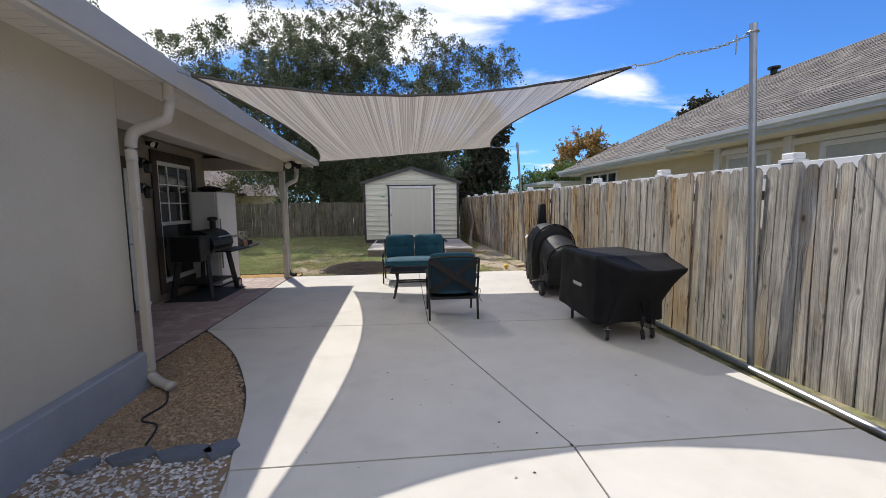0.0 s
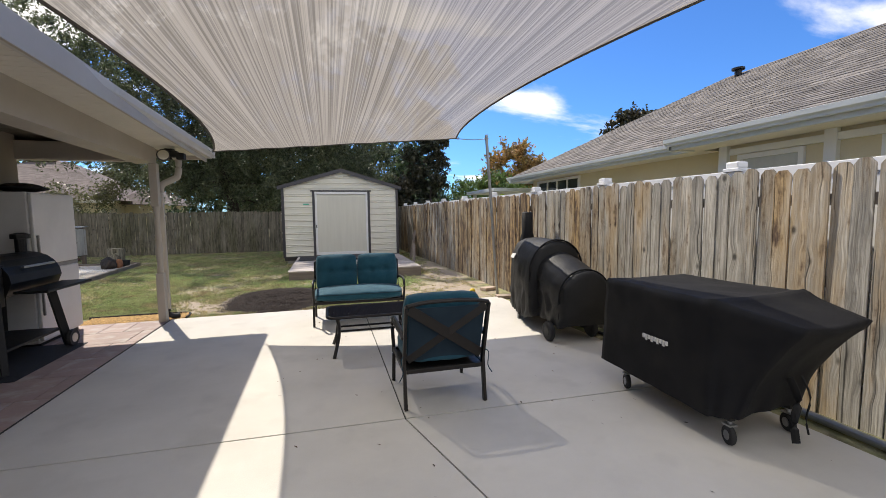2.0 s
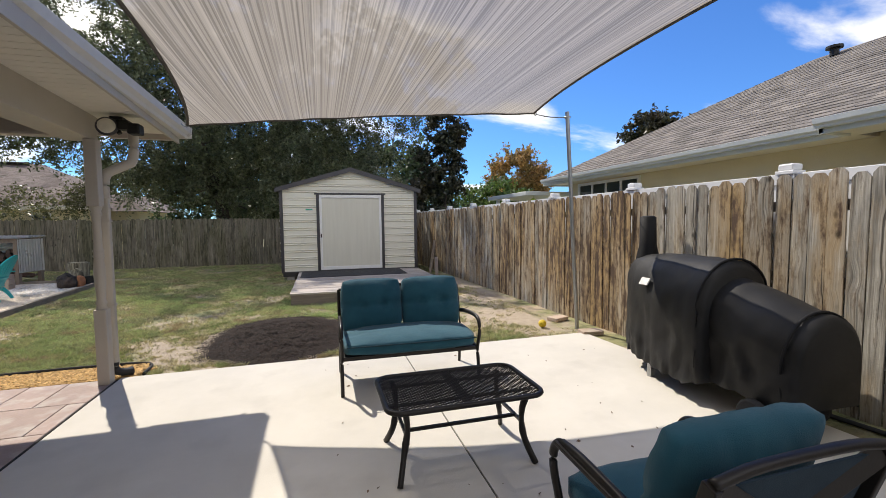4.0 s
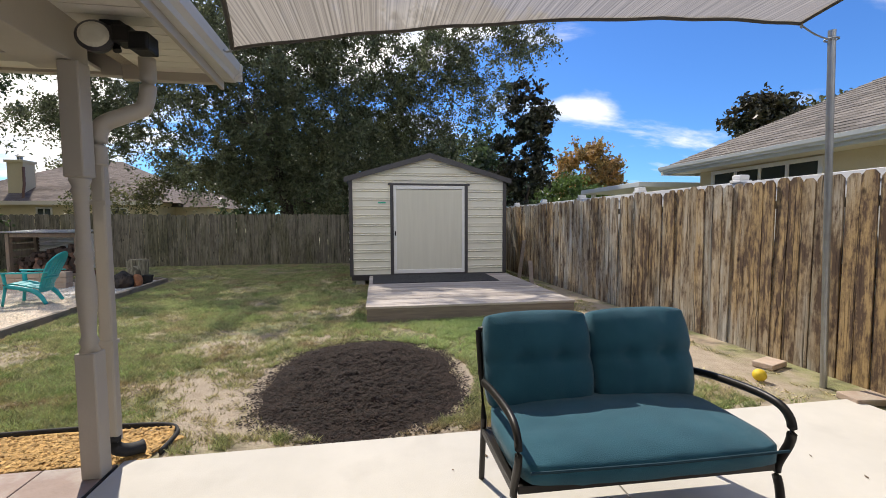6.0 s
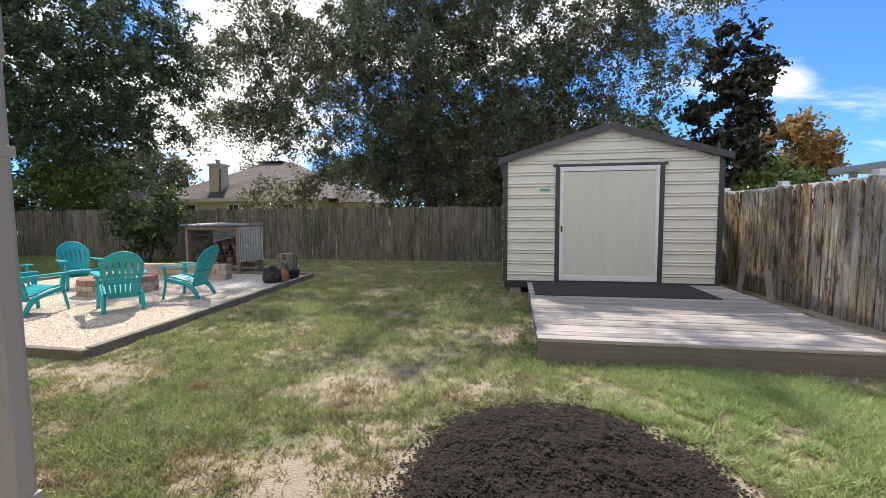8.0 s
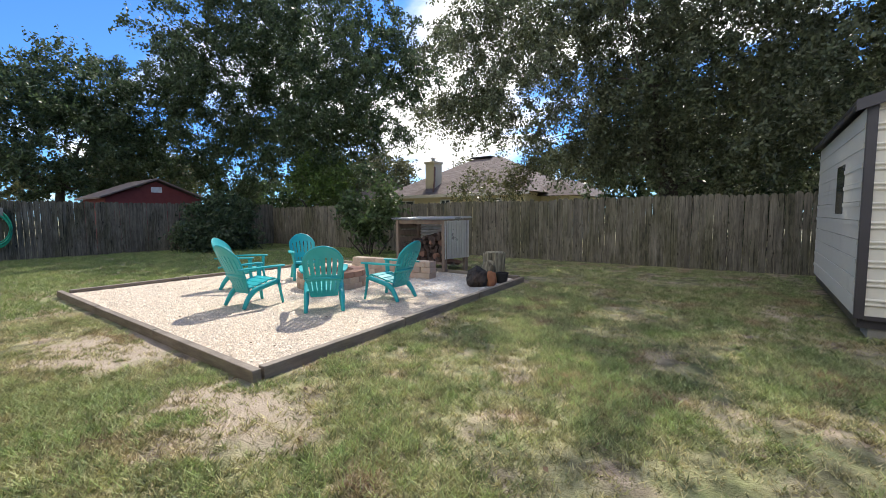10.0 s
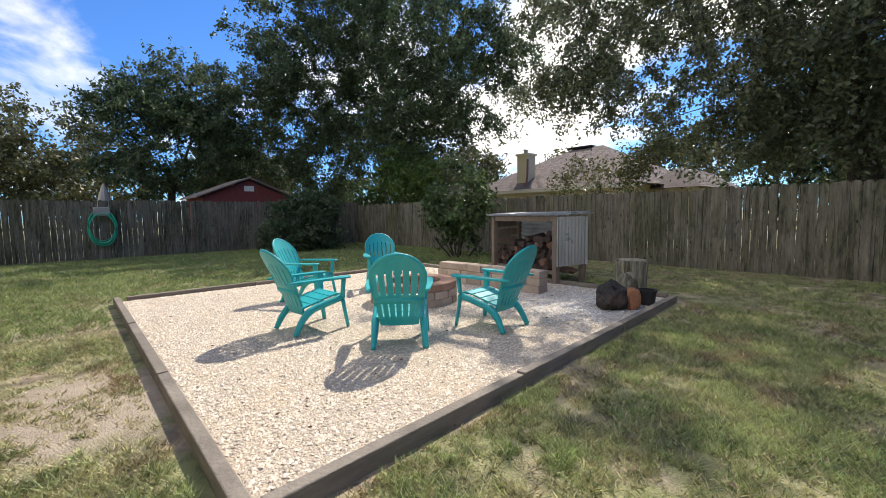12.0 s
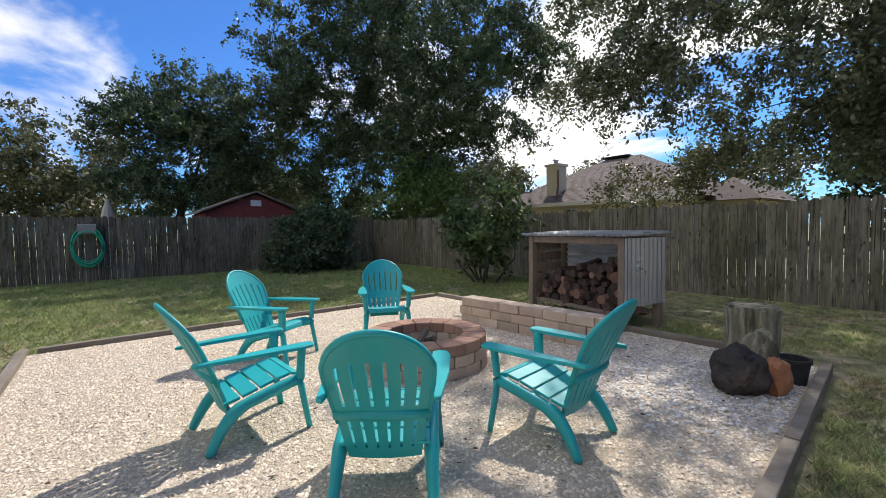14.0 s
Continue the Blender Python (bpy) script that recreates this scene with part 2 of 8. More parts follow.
def board_mat(name, pale, mid, brown, dark, from_y, to_y, brown_at, dark_at):
    """Weathered board: fine long grain, a few splits and knots, brown and dark stains that gather along a stretch of the fence."""
    m = bpy.data.materials.new(name)
    m.use_nodes = True
    n, l = m.node_tree.nodes, m.node_tree.links
    p = n["Principled BSDF"]
    p.inputs["Roughness"].default_value, p.inputs["Specular IOR Level"].default_value = 0.92, 0.25
    tc, oi, geo = n.new("ShaderNodeTexCoord"), n.new("ShaderNodeObjectInfo"), n.new("ShaderNodeNewGeometry")

    def vmath(op, a, b):
        q = n.new("ShaderNodeVectorMath")
        q.operation = op
        for i, x in enumerate((a, b)):
            if isinstance(x, tuple):
                q.inputs[i].default_value = x
            else:
                l.new(x, q.inputs[i])
        return q.outputs[0]

    def noise_of(vec, scale, detail=4, rough=0.6):
        q = n.new("ShaderNodeTexNoise")
        q.inputs["Scale"].default_value, q.inputs["Detail"].default_value, q.inputs["Roughness"].default_value = scale, detail, rough
        l.new(vec, q.inputs["Vector"])
        return q.outputs[0]

    def ramp(x, a, b, lo=0.0, hi=1.0):
        q = n.new("ShaderNodeMapRange")
        q.inputs[1].default_value, q.inputs[2].default_value, q.inputs[3].default_value, q.inputs[4].default_value = a, b, lo, hi
        l.new(x, q.inputs[0])
        return q.outputs[0]

    def mixed(kind, fac, a, b):
        q = n.new("ShaderNodeMix")
        q.data_type, q.blend_type = "RGBA", kind
        for i, x in ((0, fac), (6, a), (7, b)):
            if isinstance(x, tuple):
                q.inputs[i].default_value = (*x, 1)
            elif isinstance(x, float):
                q.inputs[i].default_value = x
            else:
                l.new(x, q.inputs[i])
        return q.outputs[2]

    shift = n.new("ShaderNodeVectorMath")
    shift.operation = "SCALE"
    shift.inputs[0].default_value = (37.0, 91.0, 53.0)
    l.new(oi.outputs["Random"], shift.inputs["Scale"])
    own = vmath("ADD", tc.outputs["Object"], shift.outputs[0])
    # knots: sparse cells, round which the grain bends
    kv = n.new("ShaderNodeTexVoronoi")
    kv.inputs["Scale"].default_value = 5.0
    l.new(vmath("MULTIPLY", own, (1.0, 1.0, 0.62)), kv.inputs["Vector"])
    near = ramp(kv.outputs["Distance"], 0.42, 0.0)
    bend = n.new("ShaderNodeCombineXYZ")
    l.new(ramp(near, 0.0, 1.0, 0.0, 0.03), bend.inputs[0])
    sway = n.new("ShaderNodeCombineXYZ")
    l.new(ramp(noise_of(vmath("MULTIPLY", own, (4.0, 4.0, 2.2)), 1.0, 2), 0.3, 0.7, -0.006, 0.006), sway.inputs[0])
    bent = vmath("ADD", vmath("ADD", own, bend.outputs[0]), sway.outputs[0])
    grain = noise_of(vmath("MULTIPLY", bent, (95.0, 95.0, 2.2)), 1.0, 5, 0.7)
    broad = noise_of(vmath("MULTIPLY", bent, (22.0, 22.0, 1.1)), 1.0, 4)
    patchy = noise_of(vmath("MULTIPLY", own, (7.0, 7.0, 3.0)), 1.0, 5)
    col = mixed("MIX", ramp(grain, 0.34, 0.66), pale, mid)
    col = mixed("MULTIPLY", 1.0, col, ramp(broad, 0.30, 0.62, 0.62, 1.12))
    col = mixed("MULTIPLY", 1.0, col, ramp(patchy, 0.30, 0.60, 0.70, 1.08))
    # stains by place
    sep = n.new("ShaderNodeSeparateXYZ")
    l.new(geo.outputs["Position"], sep.inputs[0])
    along = ramp(sep.outputs[1], from_y, to_y, -0.16, 0.05)
    place = noise_of(vmath("MULTIPLY", vmath("ADD", geo.outputs["Position"], sway.outputs[0]), (1.5, 1.5, 0.45)), 1.0, 4)
    streak = noise_of(vmath("MULTIPLY", own, (13.0, 13.0, 1.6)), 1.0, 5, 0.7)

    def total(*xs):
        out = xs[0]
        for x in xs[1:]:
            q = n.new("ShaderNodeMath")
            q.operation = "ADD"
            l.new(out, q.inputs[0]), l.new(x, q.inputs[1])
            out = q.outputs[0]
        return out
    per_board = ramp(oi.outputs["Random"], 0.0, 1.0, -0.045, 0.045)
    half = ramp(streak, 0.0, 1.0, -0.25, 0.25)
    col = mixed("MIX", ramp(total(place, along, per_board, half), *brown_at), col, brown)
    mottle = noise_of(vmath("MULTIPLY", own, (16.0, 16.0, 7.0)), 1.0, 6, 0.7)
    col = mixed("MIX", ramp(total(streak, along, ramp(place, 0.3, 0.7, -0.1, 0.1), ramp(mottle, 0.3, 0.7, -0.12, 0.12)), *dark_at), col, dark)
    # splits and knot cores
    split = noise_of(vmath("MULTIPLY", bent, (42.0, 42.0, 0.55)), 1.0, 3)
    col = mixed("MULTIPLY", 1.0, col, ramp(split, 0.33, 0.41, 0.25, 1.0))
    col = mixed("MULTIPLY", 1.0, col, ramp(kv.outputs["Distance"], 0.05, 0.13, 0.28, 1.0))
    tone = n.new("ShaderNodeHueSaturation")
    l.new(ramp(oi.outputs["Random"], 0.0, 1.0, 0.86, 1.12), tone.inputs["Value"])
    l.new(col, tone.inputs["Color"]), l.new(tone.outputs[0], p.inputs["Base Color"])
    bp = n.new("ShaderNodeBump")
    bp.inputs["Strength"].default_value, bp.inputs["Distance"].default_value = 0.55, 0.006
    l.new(total(grain, split), bp.inputs["Height"]), l.new(bp.outputs[0], p.inputs["Normal"])
    return m


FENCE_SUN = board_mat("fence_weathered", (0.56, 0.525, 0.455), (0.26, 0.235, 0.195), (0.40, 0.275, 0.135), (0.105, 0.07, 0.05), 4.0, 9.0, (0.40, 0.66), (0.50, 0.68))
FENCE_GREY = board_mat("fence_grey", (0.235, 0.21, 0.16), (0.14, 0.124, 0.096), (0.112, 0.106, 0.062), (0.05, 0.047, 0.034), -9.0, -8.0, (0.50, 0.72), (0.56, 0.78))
FENCE_RAIL = mat("fence_rail", (0.22, 0.18, 0.14), (0.14, 0.12, 0.095), 3, 0.9, 0.3, 30)
GALV = mat("galvanised_steel", (0.42, 0.43, 0.44), (0.34, 0.345, 0.35), 9, 0.42, 0.04, metal=0.85)
BLACK_METAL = mat("black_metal", (0.009, 0.009, 0.009), (0.006, 0.006, 0.006), 8, 0.5, 0.05, 120, metal=0.2)
BRONZE = mat("bronze_frame", (0.020, 0.016, 0.014), (0.014, 0.012, 0.010), 8, 0.42, 0.05, 120, metal=0.3)
RUBBER = mat("rubber", (0.025, 0.025, 0.026), None, 8, 0.8)
COVER = mat("cover_fabric", (0.010, 0.010, 0.011), (0.007, 0.007, 0.008), 4, 0.66, 0.15, 220, spec=0.22, stain=(0.015, 0.0145, 0.014), stain_scale=3)
COVER_GREY = mat("cover_fabric_grey", (0.015, 0.0145, 0.0145), (0.010, 0.010, 0.010), 4, 0.58, 0.15, 220, spec=0.32, stain=(0.02, 0.019, 0.018), stain_scale=3)
LABEL = mat("label_tag", (0.75, 0.73, 0.70), None, 9, 0.6)
CUSHION = mat("teal_cushion", (0.010, 0.088, 0.128), (0.008, 0.068, 0.102), 5, 0.9, 0.25, 260, sheen=0.12)
PIPING = mat("cushion_piping", (0.008, 0.04, 0.06), None, 5, 0.9)
BACK_CLOTH = mat("navy_cloth", (0.010, 0.028, 0.045), (0.007, 0.02, 0.034), 6, 0.9, 0.2, 260)
PLASTIC = mat("turquoise_plastic", (0.018, 0.42, 0.44), (0.014, 0.36, 0.385), 3, 0.42, 0.05, 140, rand=0.05)
MULCH = mat("dark_mulch", (0.040, 0.022, 0.015), (0.012, 0.008, 0.006), 18, 0.95, 0.8, 60, island=0.45)
BRICK = mat("block_tan", (0.52, 0.40, 0.31), (0.41, 0.31, 0.24), 8, 0.9, 0.5, 50, rand=0.2, stain=(0.50, 0.42, 0.34), stain_scale=6)
BRICK_RED = mat("block_red", (0.40, 0.235, 0.165), (0.31, 0.18, 0.13), 8, 0.9, 0.5, 50, rand=0.2)
SOOT = mat("soot", (0.03, 0.028, 0.026), (0.06, 0.055, 0.05), 8, 0.95)
TIN = mat("corrugated_tin", (0.78, 0.79, 0.80), (0.66, 0.67, 0.68), 3, 0.30, 0.03, metal=0.55, stain=(0.44, 0.40, 0.35), stain_at=(0.62, 0.8))
STORE_WOOD = mat("store_timber", (0.26, 0.20, 0.155), (0.17, 0.13, 0.10), 4, 0.9, 0.3, 40, stretch=(4, 4, 0.7), rand=0.12)
BARK = mat("log_bark", (0.085, 0.052, 0.040), (0.035, 0.026, 0.023), 9, 0.95, 0.8, 30, rand=0.3)
LOG_END = mat("log_end", (0.23, 0.125, 0.085), (0.16, 0.09, 0.065), 12, 0.9, 0.3, rand=0.3)
LOG_ORANGE = mat("split_wood", (0.42, 0.19, 0.09), (0.26, 0.11, 0.06), 7, 0.9, 0.7, 30)
STUMP = mat("stump_wood", (0.42, 0.38, 0.27), (0.22, 0.20, 0.14), 5, 0.95, 0.8, 30, stretch=(3, 3, 0.5), stain=(0.09, 0.08, 0.055), stain_scale=4, stain_at=(0.52, 0.64), cracks=0.5)
TRUNK = mat("tree_bark", (0.075, 0.06, 0.05), (0.045, 0.038, 0.032), 5, 0.95, 0.8, 20, stretch=(3, 3, 0.6))
HOSE = mat("green_hose", (0.02, 0.46, 0.27), None, 6, 0.45)
GREY_PLASTIC = mat("grey_plastic", (0.32, 0.31, 0.28), None, 6, 0.6)
PEBBLE = mat("pale_pebble", (0.76, 0.665, 0.545), (0.62, 0.51, 0.395), 20, 0.85, 0.2, 80, island=0.34)
PEBBLE_BED = mat("gravel_bed", (0.70, 0.59, 0.455), (0.40, 0.325, 0.25), 55, 0.9, 1.0, 75, stain=(0.60, 0.47, 0.33), stain_scale=1.4, stain_at=(0.45, 0.75))
PEBBLE_GREY = mat("grey_pebble", (0.66, 0.64, 0.61), (0.50, 0.48, 0.455), 20, 0.85, 0.2, 80, island=0.4)
PEBBLE_BROWN = mat("brown_pebble", (0.44, 0.31, 0.19), (0.27, 0.185, 0.11), 20, 0.85, 0.2, 80, island=0.4)
CHIPS = mat("golden_chips", (0.58, 0.36, 0.13), (0.45, 0.27, 0.10), 20, 0.9, 0.3, 80, island=0.35)
SLATE = mat("slate", (0.16, 0.18, 0.21), (0.12, 0.135, 0.16), 6, 0.6, 0.4, 30, rand=0.15)
SHINGLE = mat("roof_shingle", (0.225, 0.20, 0.175), (0.15, 0.132, 0.118), 9, 0.95, 0.5, 120, island=0.28)
SHINGLE_FAR = mat("far_shingle", (0.21, 0.165, 0.145), (0.165, 0.13, 0.115), 5, 0.95, 0.4, 30, island=0.2)
CHIMNEY_PIPE = mat("rusty_pipe", (0.22, 0.12, 0.09), None, 6, 0.8)
CREAM = mat("cream_stucco", (0.70, 0.62, 0.43), (0.65, 0.57, 0.395), 1.5, 0.9, 0.25, 80)
FASCIA = mat("fascia_white", (0.62, 0.64, 0.62), (0.56, 0.58, 0.56), 2, 0.5, 0.05)
VINYL = mat("white_vinyl", (0.80, 0.80, 0.80), (0.75, 0.75, 0.75), 2, 0.4, 0.03)
RED_PAINT = mat("barn_red", (0.20, 0.042, 0.035), (0.16, 0.035, 0.03), 4, 0.8, 0.2)
CANVAS = mat("umbrella_canvas", (0.42, 0.38, 0.33), (0.33, 0.30, 0.26), 4, 0.9)
LAMP_FACE = mat("lamp_lens", (0.75, 0.72, 0.62), None, 6, 0.25)
YELLOW = mat("yellow_rubber", (0.80, 0.56, 0.03), None, 8, 0.6)
LIME = mat("lime_plastic", (0.45, 0.66, 0.06), None, 8, 0.5)
DOORMAT = mat("black_mat", (0.035, 0.036, 0.038), (0.028, 0.028, 0.030), 7, 0.85, 0.5, 90)


def leaf_mat(name, a, b, trans=0.35):
    return mat(name, a, b, 0.6, 0.42, 0.0, 30, island=0.5, trans=trans)


LEAF_OAK = leaf_mat("oak_leaf", (0.098, 0.126, 0.064), (0.138, 0.150, 0.086), 0.40)
LEAF_DARK = leaf_mat("dark_leaf", (0.054, 0.090, 0.040), (0.084, 0.116, 0.054), 0.42)
LEAF_SHRUB = leaf_mat("shrub_leaf", (0.055, 0.10, 0.034), (0.11, 0.15, 0.055), 0.4)
LEAF_MAG = leaf_mat("magnolia_leaf", (0.028, 0.042, 0.018), (0.06, 0.045, 0.025), 0.2)
LEAF_ORANGE = leaf_mat("autumn_leaf", (0.42, 0.22, 0.075), (0.26, 0.22, 0.08), 0.45)
LEAF_BRIGHT = leaf_mat("bright_leaf", (0.10, 0.16, 0.03), (0.075, 0.12, 0.03))
LEAF_OLIVE = leaf_mat("olive_leaf", (0.13, 0.13, 0.055), (0.10, 0.11, 0.05))
GRASS = mat("grass_blade", (0.25, 0.345, 0.11), (0.52, 0.49, 0.25), 2.4, 0.65, 0.0, 30, island=0.55, trans=0.3, stain=(0.42, 0.32, 0.18), stain_scale=1.7, stain_at=(0.53, 0.66), cracks=0.35)


BARE = [(-7.05, 11.42, 0.9, 0.8), (2.45, 10.2, 1.05, 1.5), (2.95, 12.4, 0.6, 1.6), (3.05, 13.9, 0.5, 2.6), (-0.8, 9.7, 1.5, 0.75), (-1.7, 10.3, 0.6, 0.9), (-4.9, 11.45, 0.9, 0.45), (-1.6, 16.6, 0.5, 1.0), (-0.95, 13.8, 0.35, 1.5), (-3.2, 10.0, 0.7, 0.35), (-2.2, 11.6, 0.45, 0.3), (-5.2, 9.9, 0.6, 0.35), (-1.0, 12.0, 0.4, 0.5), (-6.5, 9.4, 1.1, 0.6), (-9.4, 10.2, 1.6, 0.6), (0.45, 9.9, 0.4, 0.9)]


def ground_mat():
    """Thin lawn over pale sand: green and straw by noise, worn bare round a few spots."""
    m = mat("lawn_soil", (0.19, 0.22, 0.08), (0.38, 0.34, 0.18), 2.4, 0.95, 1.0, 70, stain=(0.46, 0.36, 0.26), stain_scale=1.7, stain_at=(0.50, 0.64), cracks=0.5)
    n, l = m.node_tree.nodes, m.node_tree.links
    p = n["Principled BSDF"]
    geo = n.new("ShaderNodeNewGeometry")
    total = None
    for cx, cy, rx, ry in BARE:
        mp = n.new("ShaderNodeMapping")
        mp.inputs["Location"].default_value, mp.inputs["Scale"].default_value = (-cx / rx, -cy / ry, 0), (1 / rx, 1 / ry, 0)
        l.new(geo.outputs["Position"], mp.inputs[0])
        ln = n.new("ShaderNodeVectorMath")
        ln.operation = "LENGTH"
        l.new(mp.outputs[0], ln.inputs[0])
        mr = n.new("ShaderNodeMapRange")
        mr.inputs[1].default_value, mr.inputs[2].default_value, mr.inputs[3].default_value, mr.inputs[4].default_value = 1.6, 0.4, 0.0, 0.62
        l.new(ln.outputs["Value"], mr.inputs[0])
        if total is None:
            total = mr.outputs[0]
        else:
            mx = n.new("ShaderNodeMath")
            mx.operation = "MAXIMUM"
            l.new(total, mx.inputs[0]), l.new(mr.outputs[0], mx.inputs[1])
            total = mx.outputs[0]
    nz = n.new("ShaderNodeTexNoise")
    nz.inputs["Scale"].default_value, nz.inputs["Detail"].default_value, nz.inputs["Roughness"].default_value = 2.6, 8, 0.7
    l.new(geo.outputs["Position"], nz.inputs["Vector"])
    ad = n.new("ShaderNodeMath")
    ad.operation = "ADD"
    l.new(total, ad.inputs[0]), l.new(nz.outputs[0], ad.inputs[1])
    th = n.new("ShaderNodeMapRange")
    th.inputs[1].default_value, th.inputs[2].default_value = 0.78, 1.02
    l.new(ad.outputs[0], th.inputs[0])
    nz2 = n.new("ShaderNodeTexNoise")
    nz2.inputs["Scale"].default_value, nz2.inputs["Detail"].default_value = 9, 6
    l.new(geo.outputs["Position"], nz2.inputs["Vector"])
    sand = n.new("ShaderNodeMix")
    sand.data_type = "RGBA"
    sand.inputs[6].default_value, sand.inputs[7].default_value = (0.32, 0.25, 0.18, 1), (0.54, 0.45, 0.345, 1)
    l.new(nz2.outputs[0], sand.inputs[0])
    mix = n.new("ShaderNodeMix")
    mix.data_type = "RGBA"
    l.new(th.outputs[0], mix.inputs[0])
    l.new(p.inputs["Base Color"].links[0].from_socket, mix.inputs[6]), l.new(sand.outputs[2], mix.inputs[7])
    l.new(mix.outputs[2], p.inputs["Base Color"])
    return m


SOIL = ground_mat()


def sail_mat():
    """Knitted shade cloth: taupe with streaks along its length, letting some light through."""
    m = mat("shade_cloth", (0.41, 0.37, 0.32), (0.29, 0.26, 0.225), 3.0, 0.85, 0.2, 200, stretch=(15, 0.02, 0), cracks=0.42)
    n, l = m.node_tree.nodes, m.node_tree.links
    p = n["Principled BSDF"]
    tr = n.new("ShaderNodeBsdfTranslucent")
    l.new(p.inputs["Base Color"].links[0].from_socket, tr.inputs[0])
    ms = n.new("ShaderNodeMixShader")
    ms.inputs[0].default_value = 0.72
    l.new(p.outputs[0], ms.inputs[1]), l.new(tr.outputs[0], ms.inputs[2])
    # open knit: a little light passes straight through
    op = n.new("ShaderNodeBsdfTransparent")
    mo = n.new("ShaderNodeMixShader")
    mo.inputs[0].default_value = 0.10
    l.new(ms.outputs[0], mo.inputs[1]), l.new(op.outputs[0], mo.inputs[2])
    l.new(mo.outputs[0], n["Material Output"].inputs[0])
    return m


SAIL = sail_mat()
HEM = mat("sail_hem", (0.10, 0.09, 0.08), None, 8, 0.9)


# ---- mesh helpers ----
def part(name, bm, material, parent=None, label="", smooth=False):
    """Links a bmesh as one mesh object under a thing or a part."""
    me = bpy.data.meshes.new(name)
    bmesh.ops.recalc_face_normals(bm, faces=bm.faces)
    bm.to_mesh(me)
    bm.free()
    if smooth:
        me.shade_smooth()
    me.materials.append(material)
    ob = new(name, me)
    if parent:
        ob.parent = parent
    if label:
        tagged(ob, label)
    return ob


def raw(name, verts, faces, material, parent=None, label="", smooth=False):
    me = bpy.data.meshes.new(name)
    me.from_pydata(verts, [], faces)
    me.update()
    if smooth:
        me.shade_smooth()
    me.materials.append(material)
    ob = new(name, me)
    if parent:
        ob.parent = parent
    if label:
        tagged(ob, label)
    return ob


def thing(name, m, label, category, group="", kind=""):
    ob = new(name)
    ob.empty_display_size = 0.1
    ob.matrix_world = m
    return tagged(ob, label, category, group, kind)


def BM():
    return bmesh.new()


def box(bm, x0, x1, y0, y1, z0, z1, bevel=0.0, m=None):
    r = bmesh.ops.create_cube(bm, size=1)
    vs = r["verts"]
    for v in vs:
        v.co = Vector(((x0 + x1) / 2 + v.co.x * (x1 - x0), (y0 + y1) / 2 + v.co.y * (y1 - y0), (z0 + z1) / 2 + v.co.z * (z1 - z0)))
    if bevel:
        es = list({e for v in vs for e in v.link_edges})
        g = bmesh.ops.bevel(bm, geom=es, offset=bevel, segments=2, affect="EDGES", profile=0.5)
        vs = list({v for f in g["faces"] for v in f.verts} | {v for v in vs if v.is_valid})
    if m is not None:
        bmesh.ops.transform(bm, matrix=m, verts=vs)
    return bm


def bar(bm, p0, p1, w, h, bevel=0.0):
    """A rectangular bar from p0 to p1, w wide and h high."""
    p0, p1 = Vector(p0), Vector(p1)
    d = p1 - p0
    q = d.to_track_quat("X", "Z").to_matrix().to_4x4()
    return box(bm, 0, d.length, -w / 2, w / 2, -h / 2, h / 2, bevel, Matrix.Translation(p0) @ q)


def tube(bm, pts, r, n=8, flat=1.0, closed=False):
    """A tube along points; r may be one radius or one a point."""
    pts = [Vector(p) for p in pts]
    rs = r if isinstance(r, (list, tuple)) else [r] * len(pts)
    rings = []
    up = Vector((0, 0, 1))
    for i, p in enumerate(pts):
        if closed:
            d = pts[(i + 1) % len(pts)] - pts[i - 1]
        else:
            d = pts[min(i + 1, len(pts) - 1)] - pts[max(i - 1, 0)]
        d.normalize()
        a = d.cross(up)
        if a.length < 0.05:
            a = d.cross(Vector((0, 1, 0)))
        a.normalize()
        b = a.cross(d).normalized()
        rings.append([bm.verts.new(p + a * rs[i] * math.cos(k * 2 * math.pi / n) + b * rs[i] * flat * math.sin(k * 2 * math.pi / n)) for k in range(n)])
    seq = list(zip(rings, rings[1:])) + ([(rings[-1], rings[0])] if closed else [])
    for A, B in seq:
        for k in range(n):
            bm.faces.new((A[k], A[(k + 1) % n], B[(k + 1) % n], B[k]))
    if not closed:
        bm.faces.new(rings[0][::-1]), bm.faces.new(rings[-1])
    return bm


def arc(points, steps=6):
    """A smooth curve through points (Catmull-Rom)."""
    P = [Vector(p) for p in points]
    out = []
    for i in range(len(P) - 1):
        a, b, c, d = P[max(i - 1, 0)], P[i], P[i + 1], P[min(i + 2, len(P) - 1)]
        for s in range(steps):
            t = s / steps
            out.append(0.5 * ((2 * b) + (c - a) * t + (2 * a - 5 * b + 4 * c - d) * t * t + (3 * b - a - 3 * c + d) * t ** 3))
    out.append(P[-1])
    return out


def lathe(bm, profile, m=None, n=20, cap=True):
    """A turned shape from (radius, z) pairs."""
    rings = []
    vs = []
    for r, z in profile:
        rings.append([bm.verts.new((r * math.cos(k * 2 * math.pi / n), r * math.sin(k * 2 * math.pi / n), z)) for k in range(n)])
        vs += rings[-1]
    for A, B in zip(rings, rings[1:]):
        for k in range(n):
            bm.faces.new((A[k], A[(k + 1) % n], B[(k + 1) % n], B[k]))
    if cap:
        bm.faces.new(rings[0][::-1]), bm.faces.new(rings[-1])
    if m is not None:
        bmesh.ops.transform(bm, matrix=m, verts=vs)
    return bm


